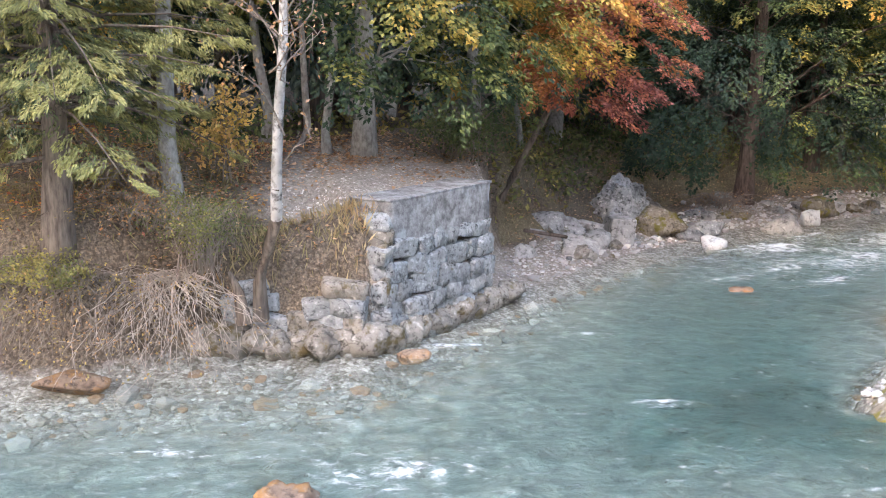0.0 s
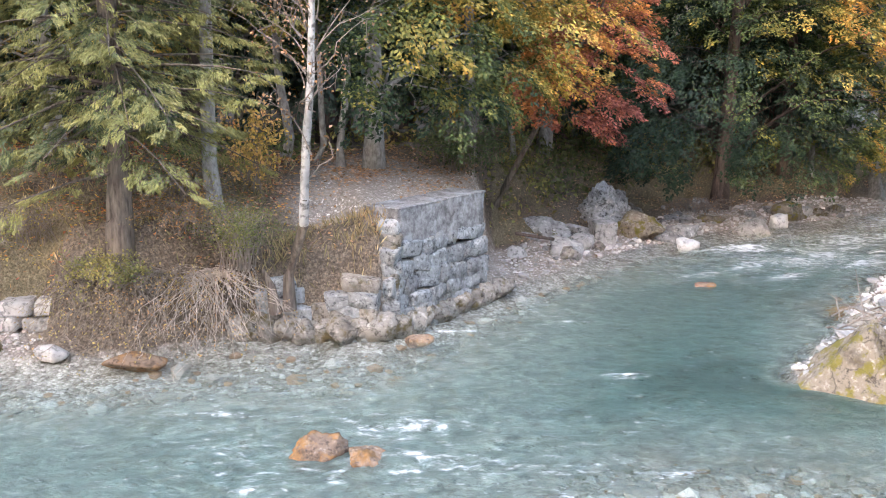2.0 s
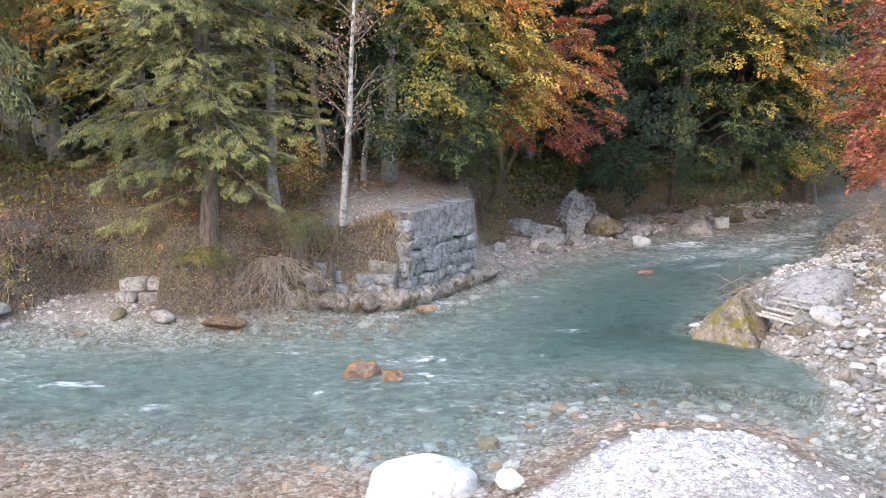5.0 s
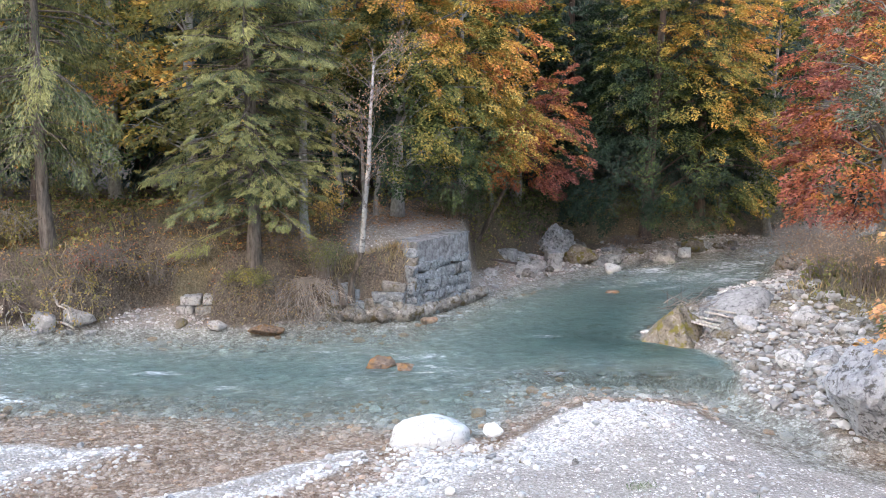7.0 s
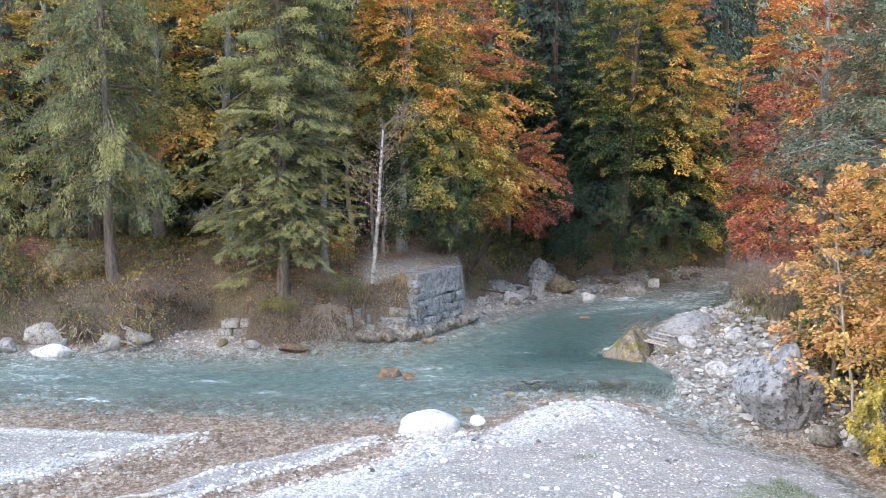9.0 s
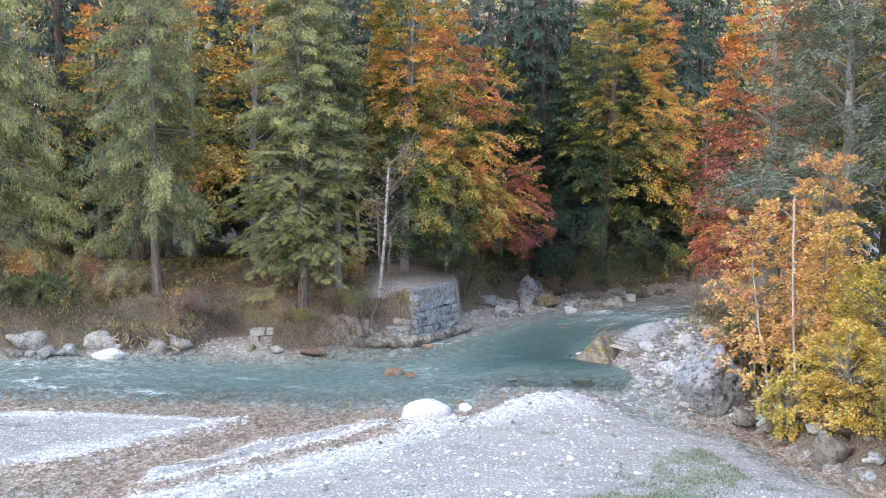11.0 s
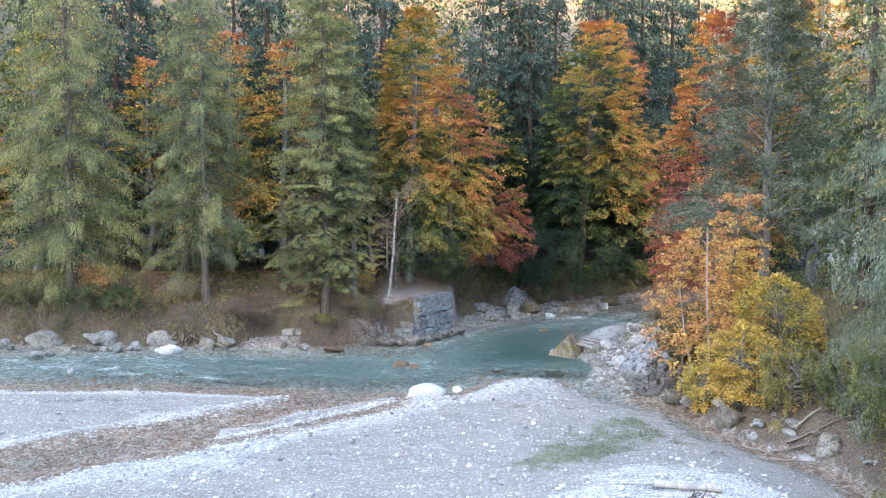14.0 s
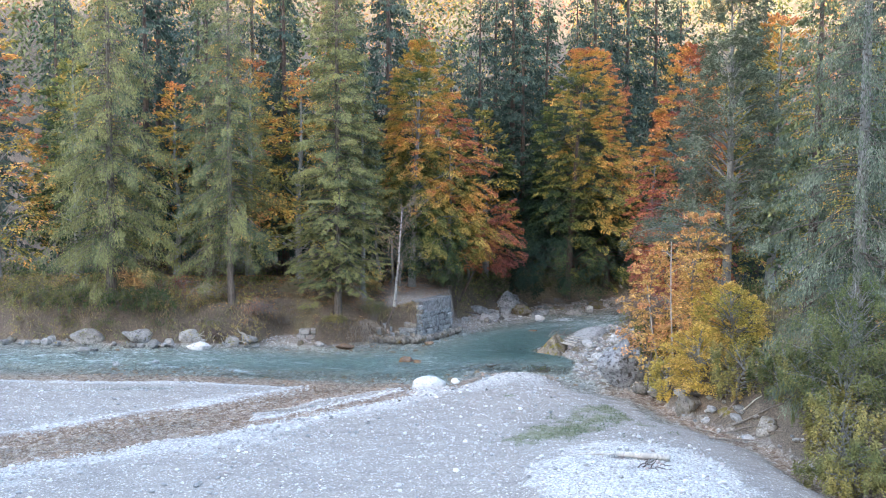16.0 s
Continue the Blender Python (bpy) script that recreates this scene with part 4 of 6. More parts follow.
def sprayed_meshes(height, radius, base, sprays, per, leaf, seed, girth, tones, shape, leafmat=None, barkmat=None, lean=(0, 0), shift=(1, 0, 0.0), size=1.25, aspect=0.62, thick=0.05, lift=(-5, 60), uneven=0.3,
                   shell=0.5, tip=0.1, vary=0.07, limbs=70, limb=1.0, droop=0.4):
    """Meshes of a full-crowned tree: trunk, limbs, and leaves in many small drooping sprays that fill the crown's outline."""
    r = np.random.default_rng(seed)
    t, path = trunk_path(height * 0.96, lean, 0.3, seed=seed)
    rad = girth * (1 - t) ** 0.85 + 0.02
    rad[0] *= 1.4
    f = r.uniform(0, 1, sprays * 4)
    f = f[r.uniform(0, 1.15, sprays * 4) < shape(f)][:sprays]
    az = r.uniform(0, 2 * np.pi, len(f))
    open_side = (f < 0.16) & (np.cos(az - math.atan2(shift[1], shift[0])) < 0.1) & (shift[2] > 0)
    f, az = f[~open_side], az[~open_side]
    n = len(f)
    R = radius * shape(f) * (1 + shift[2] * (1 - 0.8 * f) * np.cos(az - math.atan2(shift[1], shift[0]))) * (1 + uneven * 1.6 * fbm(np.cos(az) * 1.3 + 7, np.sin(az) * 1.3, f * height * 0.28, 3, seed + 2))
    u = np.where(f < 0.16, 0.75, shell) + np.where(f < 0.16, 0.25, 1 - shell) * r.uniform(0, 1, n) ** 0.6
    dh = np.stack([np.cos(az), np.sin(az), np.zeros(n)], 1)
    z = base + (height - base) * f
    L = size * r.uniform(0.6, 1.3, n) * (1 - 0.35 * f)
    c = at_height(path, np.minimum(z, height * 0.95)) + dh * np.maximum(R * u - 0.6 * L, 0.05)[:, None]
    e = np.radians(lift[0] + (lift[1] - lift[0]) * f ** 1.5 + r.normal(0, 12, n))
    az2 = az + r.normal(0, 0.35, n)
    out = np.stack([np.cos(az2) * np.cos(e), np.sin(az2) * np.cos(e), np.sin(e)], 1)
    lat = unit(np.cross(out, np.array([0, 0, 1.0])) + np.array([1e-6, 0, 0]))
    up = np.cross(lat, out)
    a = r.uniform(0.02, 1, (n, per)) ** 0.8
    b = r.uniform(-1, 1, (n, per)) * np.sin(np.pi * np.clip(a, 0, 0.97) ** 0.75) ** 0.8
    Lx = L[:, None]
    p = c[:, None] + out[:, None] * (a * Lx)[..., None] + lat[:, None] * (0.42 * b * Lx)[..., None] + up[:, None] * (r.normal(0, thick, (n, per)) * Lx)[..., None]
    p[..., 2] -= droop * Lx * a * a + 0.12 * Lx * b * b
    p = p.reshape(-1, 3)
    m = len(p)
    al = (out[:, None] * r.uniform(0.3, 1, (n, per, 1)) + lat[:, None] * (np.sign(b) * r.uniform(0.1, 0.9, (n, per)))[..., None]).reshape(-1, 3) + r.normal(0, 0.25, (m, 3)) + np.array([0, 0, -0.3])
    nn = np.repeat(up + 0.35 * out, per, 0) + r.normal(0, 0.35, (m, 3))
    lv, lf = leaves(p, al, nn, leaf * r.uniform(0.65, 1.25, m), leaf * aspect * r.uniform(0.75, 1.2, m), 0.2)
    tn = np.repeat(r.normal(0, vary, n), per) + tip * (a.ravel() - 0.5) + tones(p[:, 0], p[:, 1], p[:, 2]) + r.normal(0, 0.035, m)
    wood = []
    for k in range(min(limbs, n)):
        o = at_height(path, max(z[k] - 0.5 * R[k] * (0.3 + f[k]), base * 0.85))
        q = np.linspace(0, 1, 7)[:, None]
        lp = o * (1 - q) + (c[k] + out[k] * 0.6 * L[k]) * q
        lp[:, 2] += 0.12 * R[k] * np.sin(np.pi * q[:, 0])
        lp += 0.10 * R[k] * np.stack([vnoise(q[:, 0] * 3, k * 1.7, seed=seed), vnoise(q[:, 0] * 3, k * 2.3, seed=seed + 1), vnoise(q[:, 0] * 3, k * 3.1, seed=seed + 2)], 1) * np.sin(np.pi * q)
        wood.append(tube(lp, limb * np.linspace(0.016 + 0.011 * R[k], 0.006, 7), 5))
    return (mesh_of("trunk", *tube(path, rad, 10, 0.06), barkmat or BEECH_BARK), mesh_of("limbs", *joined(wood), barkmat or BEECH_BARK),
            mesh_of("leaves", lv, lf, leafmat or BEECH, False, {"tone": np.repeat(np.clip(tn, 0, 1), 4)}))


def patches(x, y, z, scale=0.45, seed=0):
    return fbm(x * scale, y * scale, z * scale * 1.3, 3, seed)


LEAFY = CONIFER = ("trunk", "branchwork", "crown")


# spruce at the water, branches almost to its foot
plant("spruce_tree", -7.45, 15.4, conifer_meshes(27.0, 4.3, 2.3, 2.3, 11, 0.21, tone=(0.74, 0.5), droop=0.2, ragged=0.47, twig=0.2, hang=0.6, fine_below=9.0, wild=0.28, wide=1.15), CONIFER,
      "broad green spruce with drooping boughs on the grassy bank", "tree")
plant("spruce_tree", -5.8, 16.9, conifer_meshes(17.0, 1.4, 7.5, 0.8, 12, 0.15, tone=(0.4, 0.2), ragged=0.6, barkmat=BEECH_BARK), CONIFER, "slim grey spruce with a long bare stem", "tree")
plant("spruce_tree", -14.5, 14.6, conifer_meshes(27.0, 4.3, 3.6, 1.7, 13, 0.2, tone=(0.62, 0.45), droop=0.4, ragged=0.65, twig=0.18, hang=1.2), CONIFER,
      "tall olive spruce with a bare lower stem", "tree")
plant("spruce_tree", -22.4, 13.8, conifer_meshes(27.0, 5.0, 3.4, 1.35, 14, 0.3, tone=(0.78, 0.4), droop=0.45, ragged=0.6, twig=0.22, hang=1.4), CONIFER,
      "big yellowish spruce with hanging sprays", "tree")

# beech on the terrace: green below, gold and orange above, red towards the river
def beech_crown(f):
    """Outline of a beech crown: full from low down, a blunt rounded top."""
    return np.where(f < 0.12, 0.7 + 2.5 * f, np.clip((1.02 - f) / 0.9, 0.02, 1) ** 0.55)


plant("beech_tree", -2.9, 22.2, sprayed_meshes(18.8, 4.7, 2.2, 1150, 105, 0.135, 21, 0.24, lambda x, y, z: 0.15 + 0.04 * (np.clip(z, 2, 11) - 3) - 0.02 * np.clip(z - 12, 0, 5) + 0.04 * x * (z < 15) + 0.45 * patches(x, y, z, 0.5, 5), beech_crown, lean=(0.7, -0.3),
                                               shift=(1, -0.35, 0.42), lift=(-22, 60), limb=0.7, uneven=0.5, vary=0.09), LEAFY,
      "large beech in green, gold and orange autumn leaf", "tree")
# dark bark here paints the deep shade round the trunk
plant("beech_tree", 0.5, 27.6, sprayed_meshes(8.4, 2.4, 2.9, 150, 120, 0.13, 22, 0.09, lambda x, y, z: 0.86 - 0.10 * np.clip(2.2 - x, 0, 4) + 0.3 * patches(x, y, z, 0.5, 15), beech_crown, lean=(4.2, -1.6), shift=(0.8, -0.6, 0.3), lift=(-10, 30), limbs=30, limb=0.6, barkmat=BARK), LEAFY,
      "small beech with dark red leaves", "tree")
# trunk and limbs coloured dark in place of the shade under the crown
plant("beech_tree", 9.9, 36.0, sprayed_meshes(23.0, 6.2, 2.1, 1450, 105, 0.145, 23, 0.3, lambda x, y, z: -0.05 + 0.031 * (z - 4) + 0.062 * x + 0.5 * patches(x, y, z, 0.35, 25), beech_crown, lean=(1.2, -0.3),
                                              shift=(0.1, -1, 0.32), size=1.5, tip=0.22, lift=(-14, 60), limb=0.4, barkmat=DARKWOOD, uneven=0.5, vary=0.09), LEAFY,
      "tall dark green beech turning orange and red", "tree")
plant("beech_tree", 18.6, 24.5, sprayed_meshes(20.5, 4.6, 1.6, 620, 70, 0.2, 24, 0.3, lambda x, y, z: 0.84 - 0.012 * (z - 4) + 0.5 * patches(x, y, z, 0.4, 35), beech_crown, lean=(-1.0, -0.5), shift=(-1, -0.6, 0.3), size=1.4), LEAFY,
      "beech in bright red and orange leaf over the river", "tree")

for yx, yy, hh, rr, t0, cnt in ((1.2, 33.0, 9.0, 2.8, 0.08, 9000), (15.5, 41.5, 10.0, 3.4, 0.05, 9000)):
    plant("young_beech", yx, yy, broadleaf_meshes(hh, rr, 2.8, 40, cnt, 0.2, int(yx * 100), 0.1, (lambda t0: lambda x, y, z: t0 + 0.3 * patches(x, y, z, 0.5, 8))(t0), flat=0.08), LEAFY, "dark green young beech under the tall trees", "tree", "young beeches")

# slim side stems beside the beech
for sx, sy, hh, gg in ((-3.75, 22.0, 9.0, 0.09), (-4.6, 22.6, 7.5, 0.08), (-5.6, 23.2, 10.0, 0.12)):
    plant("young_beech", sx, sy, broadleaf_meshes(hh, 1.7, 3.2, 22, 5000, 0.13, int(sx * -100), gg, lambda x, y, z: 0.18 + 0.4 * patches(x, y, z, 0.6, 3)), LEAFY, "slim young beech with green leaves on the terrace", "tree", "young beeches")

# ---- right bank trees ----
plant("pine_tree", 17.9, 12.0, sprayed_meshes(21.0, 4.8, 4.5, 600, 105, 0.22, 31, 0.3, lambda x, y, z: 0.72 + 0.4 * patches(x, y, z, 0.6, 37), lambda f: np.clip(1.05 - f, 0.05, 1) ** 0.6, PINE, BEECH_BARK, size=1.3, aspect=0.3, thick=0.12,
                                              lift=(5, 40), uneven=0.5, shell=0.35, limbs=110, limb=1.2, droop=0.15), LEAFY,
      "gnarled blue-green pine with bare grey limbs", "tree")
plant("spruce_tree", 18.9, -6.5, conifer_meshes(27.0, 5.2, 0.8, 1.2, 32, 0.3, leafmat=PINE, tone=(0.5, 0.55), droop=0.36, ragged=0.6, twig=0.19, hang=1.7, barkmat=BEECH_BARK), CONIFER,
      "grey-green spruce with curtains of hanging twigs", "tree")
BUSHY = lambda f: np.clip(1.2 * np.sin(np.pi * (0.22 + 0.74 * f)), 0.05, 1)
MAPLE_TONE = lambda x, y, z: 0.72 + 0.10 * z / 4 - 0.03 * x + 0.5 * patches(x, y, z, 0.5, 45)
for mx, my, hh, rr, cnt, sd in ((11.9, 4.6, 7.4, 2.6, 5200, 41), (14.6, 5.4, 8.6, 2.8, 6200, 42), (13.7, 1.8, 6.0, 2.1, 4200, 43), (22.5, -9.0, 12.0, 3.2, 9000, 44)):
    plant("maple_tree", mx, my, sprayed_meshes(hh, rr * 0.85, 0.9, int(cnt / 26), 30, 0.15, sd, 0.05, MAPLE_TONE, lambda f: np.clip(1.1 - 0.75 * f, 0.1, 1) ** 0.6, MAPLE, TWIG, size=0.85, aspect=0.85, thick=0.08, lift=(-5, 55), shell=0.15, limbs=26, limb=0.7, uneven=0.6, vary=0.1), LEAFY, "slender maple with thin yellow and orange leaves", "tree", "maples of the bank")
plant("yellow_bush", 13.5, -0.9, sprayed_meshes(3.3, 1.75, 0.3, 330, 36, 0.12, 51, 0.05, lambda x, y, z: 0.44 + 0.25 * patches(x, y, z, 0.7, 55), BUSHY, MAPLE, size=0.75, aspect=0.7, thick=0.1, lift=(10, 70)), LEAFY, "dense yellow bush above the brook", "bush")
plant("yellow_bush", 16.4, -12.6, broadleaf_meshes(3.6, 2.2, 0.2, 50, 14000, 0.13, 52, 0.06, lambda x, y, z: 0.5 + 0.4 * patches(x, y, z, 0.7, 56), SHRUB, aspect=0.6, rise=0.9, droop=0.25, flat=0.3), LEAFY, "olive and yellow bush at the brook", "bush")
plant("willow_bush", 17.6, -9.6, broadleaf_meshes(6.0, 2.6, 0.4, 55, 14000, 0.15, 53, 0.08, lambda x, y, z: 0.3 + 0.3 * patches(x, y, z, 0.7, 57), SHRUB, aspect=0.35, rise=1.0, droop=0.3, flat=0.3), LEAFY, "grey-green willow bush at the brook", "bush")
plant("hazel_bush", 15.5, 0.8, sprayed_meshes(3.6, 2.1, 0.3, 280, 34, 0.14, 54, 0.07, lambda x, y, z: 0.3 + 0.5 * patches(x, y, z, 0.7, 58), BUSHY, MAPLE, size=0.8, aspect=0.7, thick=0.1, lift=(10, 70)), LEAFY, "yellow hazel bush under the maples", "bush")
for k, (bx, by, hh, rr, mat, t0) in enumerate(((14.9, -3.0, 2.6, 1.7, SHRUB, 0.6), (16.1, -5.2, 2.4, 1.6, SHRUB, 0.35), (12.2, 1.0, 2.2, 1.3, MAPLE, 0.3), (17.0, -7.6, 2.8, 1.7, SHRUB, 0.5))):
    plant("bank_bush", bx, by, broadleaf_meshes(hh, rr, 0.15, 32, 5500, 0.12, 160 + k, 0.04, (lambda t0: lambda x, y, z: t0 + 0.4 * patches(x, y, z, 0.8, 61))(t0), mat, aspect=0.65, rise=0.9, droop=0.35, flat=0.3), LEAFY,
          "leafy bush overhanging the brook", "bush", "bushes of the brook")
plant("hazel_bush", 12.6, 6.4, broadleaf_meshes(2.2, 1.3, 0.2, 30, 4500, 0.12, 59, 0.04, lambda x, y, z: 0.3 + 0.4 * patches(x, y, z, 0.7, 60), SHRUB, aspect=0.7, rise=0.9, droop=0.25, flat=0.3), LEAFY, "low green bush behind the boulder", "bush")

# ---- forest behind ----
protos = []
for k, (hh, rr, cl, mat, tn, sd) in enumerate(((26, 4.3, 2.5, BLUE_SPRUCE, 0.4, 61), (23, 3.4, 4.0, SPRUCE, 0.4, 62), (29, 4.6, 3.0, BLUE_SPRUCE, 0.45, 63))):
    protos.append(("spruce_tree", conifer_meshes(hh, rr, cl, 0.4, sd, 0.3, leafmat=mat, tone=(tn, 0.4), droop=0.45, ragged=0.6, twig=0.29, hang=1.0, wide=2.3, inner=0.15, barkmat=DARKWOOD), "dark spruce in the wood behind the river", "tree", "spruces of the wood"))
for k, (hh, rr, t0, sd) in enumerate(((17, 4.2, 0.38, 64), (14, 3.6, 0.2, 65), (19, 4.4, 0.5, 66))):
    protos.append(("beech_tree", sprayed_meshes(hh, rr, 2.5, 260, 30, 0.27, sd, 0.25, (lambda t0, sd: lambda x, y, z: t0 + 0.015 * (z - 7) + 0.5 * patches(x, y, z, 0.4, sd))(t0, sd), beech_crown, size=1.6, limbs=30),
                   "autumn beech in the wood behind the river", "tree", "beeches of the wood"))
FOREST = [(21.5, 7, 1), (22.5, -0.5, 4), (-15.5, 23.5, 3), (-21.5, 24.5, 3), (-17, 31, 2), (-25, 31, 2), (-11, 20.5, 3), (-18, 21.5, 1), (-27.5, 20, 4), (-31.5, 16.5, 5), (-9, 26, 1), (-13.5, 27.5, 0),
          (-19.5, 29, 5), (-24.5, 26.5, 0), (-30, 26, 1), (-37, 25.5, 0), (-5.5, 30, 0), (-0.5, 31.5, 4), (-9.5, 34, 5), (-15.5, 35.5, 1), (-29, 35, 5), (-36, 36, 1), (2, 38, 2), (-3.5, 40, 1),
          (3.5, 44, 0), (8.5, 46, 2), (14.5, 44.5, 0), (13.5, 50, 2), (-10, 43, 0), (-26, 46, 0), (20, 52, 0), (22.5, 33, 5), (27, 38, 0), (23.5, 21, 1), (28, 27, 4), (21.5, 15, 3),
          (24.5, 44, 1), (18, 40, 4), (-1, 47, 2), (6, 41, 0), (11, 42, 0), (16.5, 48, 2), (0.5, 54, 2), (6.5, 53, 0), (-31, 52, 2), (-39, 44, 0), (-6, 36, 0), (23.5, 57, 2),
          (30, 50, 0), (5, 42, 0), (14, 41, 0), (-8, 29.5, 4), (-1.5, 35, 4), (-13, 31.5, 4), (2.5, 36, 4), (-4, 34, 4), (-17.5, 25.5, 4), (24.5, 3, 0)]
first = {}
for k, (fx, fy, kind) in enumerate(FOREST):
    name, meshes, label, cat, grp = protos[kind]
    turn, sc = (k * 77) % 360, (0.88 + 0.28 * ((k * 37) % 11) / 10) * (0.66 if fy > 46 and fx < 2 else 1.0)
    if kind not in first:
        first[kind] = plant(name, fx, fy, meshes, LEAFY, label, cat, grp, turn)
    else:
        o = copy_thing(first[kind], pose(fx, fy, ground_z(fx, fy) - 0.15, 0, 0, turn))
        o.scale = (sc, sc, sc)


def hillside(count, name, label, mat, broad, seed):
    """A far wood in one mesh: small trees of drooping blades."""
    r = np.random.default_rng(seed)
    ty = 56 + 170 * r.uniform(0, 1, count) ** 1.25
    tx = (ty + 48) * r.uniform(-0.72, 0.55, count)
    th = land(tx, ty)[0]
    n = len(tx)
    per = 200
    H = r.uniform(13, 24, n)[:, None] * (0.75 if broad else 1.0)
    f = r.uniform(0.06, 1, (n, per)) ** 0.8
    az = r.uniform(0, 6.28, (n, per))
    R = (3.4 * np.sqrt(np.clip(1 - (2 * f - 0.9) ** 2 / 1.3, 0.03, 1)) if broad else 2.9 * (1 - f) ** 0.8 + 0.15) * r.uniform(0.35, 1.05, (n, per))
    b = np.stack([tx[:, None] + R * np.cos(az), ty[:, None] + R * np.sin(az), th[:, None] + H * f], -1).reshape(-1, 3)
    d = np.stack([np.cos(az), np.sin(az), np.full_like(az, -0.7)], -1).reshape(-1, 3) + r.normal(0, 0.4, (n * per, 3))
    nn = np.stack([np.cos(az) * 0.7, np.sin(az) * 0.7, np.full_like(az, 1.0)], -1).reshape(-1, 3) + r.normal(0, 0.4, (n * per, 3))
    v, q = leaves(b, d, nn, r.uniform(0.4, 0.9, n * per), r.uniform(0.25, 0.45, n * per), 0.15)
    tone = np.clip(np.repeat(r.normal(0.5, 0.22, n), per) + r.normal(0, 0.08, n * per), 0, 1)
    return tagged(new(name, mesh_of(name, v, q, mat, False, {"tone": np.repeat(tone, 4)})), label, "woodland", kind="stuff")


hillside(400, "far_spruces", "sunlit spruce wood high on the hillside", SPRUCE, False, 71)
hillside(240, "far_beeches", "yellow and orange beeches high on the hillside", BEECH, True, 72)

# ---- stone abutment ----
def block_stone(level, seed, size, square=0.32):
    """A roughly squared stone with rounded, chipped faces."""
    r = np.random.default_rng(seed)
    d, f = ICO[level]
    v = np.sign(d) * np.abs(d) ** square
    v /= np.abs(v).max(axis=0)
    o = r.uniform(0, 40, 3)
    v = v * (1 + 0.2 * fbm(*(d * 1.6 + o).T, octaves=3, seed=seed) + 0.07 * fbm(*(d * 6 + o).T, octaves=2, seed=seed + 2))[:, None]
    v += 0.10 * r.uniform(-1, 1, 3) * v[:, [2, 0, 1]]
    return v * np.array(size) / 2, f


def rough_slab(size, cell=0.12, seed=0, wear=0.03, rounding=0.06):
    """A box with a fine grid on each face, worn edges and an uneven skin."""
    bm = bmesh.new()
    bmesh.ops.create_cube(bm, size=1)
    v = max(int(max(size) / cell), 2)
    bmesh.ops.subdivide_edges(bm, edges=bm.edges[:], cuts=min(v, 26), use_grid_fill=True)
    p = np.array([q.co[:] for q in bm.verts])
    half = np.array(size) / 2
    q = p * 2 * half
    inner = np.clip(q, -(half - rounding), half - rounding)
    q = inner + unit(q - inner) * np.minimum(np.linalg.norm(q - inner, axis=1), rounding)[:, None]
    n = unit(p ** 7)
    q = q + n * (wear * (fbm(*(q * 2.3).T, octaves=4, seed=seed) + 0.35 * fbm(*(q * 9).T, octaves=2, seed=seed + 3)))[:, None]
    f = [[w.index for w in g.verts] for g in bm.faces]
    bm.free()
    return q, np.array(f)


WALL_A, WALL_B = np.array([-1.78, 16.66]), np.array([0.2, 19.9])
wall_e = (WALL_B - WALL_A) / np.linalg.norm(WALL_B - WALL_A)
wall_n = np.array([wall_e[1], -wall_e[0]])
wall_len = float(np.linalg.norm(WALL_B - WALL_A))
wall_turn = math.degrees(math.atan2(wall_e[1], wall_e[0]))
abutment = thing("stone_abutment", float(WALL_A[0]), float(WALL_A[1]), 0.0, "old grey bridge abutment of rough stone under a concrete cap", "stone wall", turn=wall_turn)
# local axes: x along the face, -y out of it
v, f = rough_slab((wall_len - 0.2, 1.0, 0.98), 0.1, 3, 0.035, 0.03)
v[:, 2] -= (0.14 * np.clip(-v[:, 0] / wall_len, 0, 0.5) + 0.10 * fbm(v[:, 0] * 1.7, v[:, 1], seed=8)) * (v[:, 2] < 0)
cap = part("concrete_cap", mesh_of("concrete_cap", v, f, CONCRETE), abutment, "streaked weathered concrete cap", pose(wall_len / 2 + 0.1, 0.515, 2.23))
v, f = rough_slab((wall_len - 0.15, 1.0, 0.05), 0.1, 6, 0.05, 0.02)
part("cap_edge", mesh_of("cap_edge", v, f, CONCRETE), cap, "crumbling thin edge of the cap", pose(0, -0.015, 0.505))
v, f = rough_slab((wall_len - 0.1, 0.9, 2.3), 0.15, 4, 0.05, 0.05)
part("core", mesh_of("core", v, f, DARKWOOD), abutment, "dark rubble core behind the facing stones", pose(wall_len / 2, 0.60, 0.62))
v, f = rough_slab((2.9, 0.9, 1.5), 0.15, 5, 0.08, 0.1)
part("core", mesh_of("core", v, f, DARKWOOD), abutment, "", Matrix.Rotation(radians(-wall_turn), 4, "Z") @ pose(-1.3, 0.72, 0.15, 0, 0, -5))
srng = np.random.default_rng(99)
z = -0.25
course = 0
while z < 1.82:
    hgt = srng.uniform(0.26, 0.46)
    x = -0.06 - (0.1 if course % 2 else 0)
    while x < wall_len - 0.12:
        w = min(srng.uniform(0.3, 0.9), wall_len + 0.05 - x)
        tall = hgt * srng.uniform(1.0, 1.22)
        me = mesh_of("stone", *block_stone(3, int(srng.integers(1e6)), (w * 1.02, 0.6, tall), 0.3), WALL_STONE, True)
        part("stone", me, abutment, "", pose(x + w / 2, 0.27 - 0.05 * (1.7 - z) * 0.6 + srng.uniform(-0.08, 0.03), z + hgt / 2 + srng.uniform(-0.06, 0.06), srng.uniform(-6, 6), srng.uniform(-12, 12), srng.uniform(-7, 7)))
        x += w
    z += hgt
    course += 1
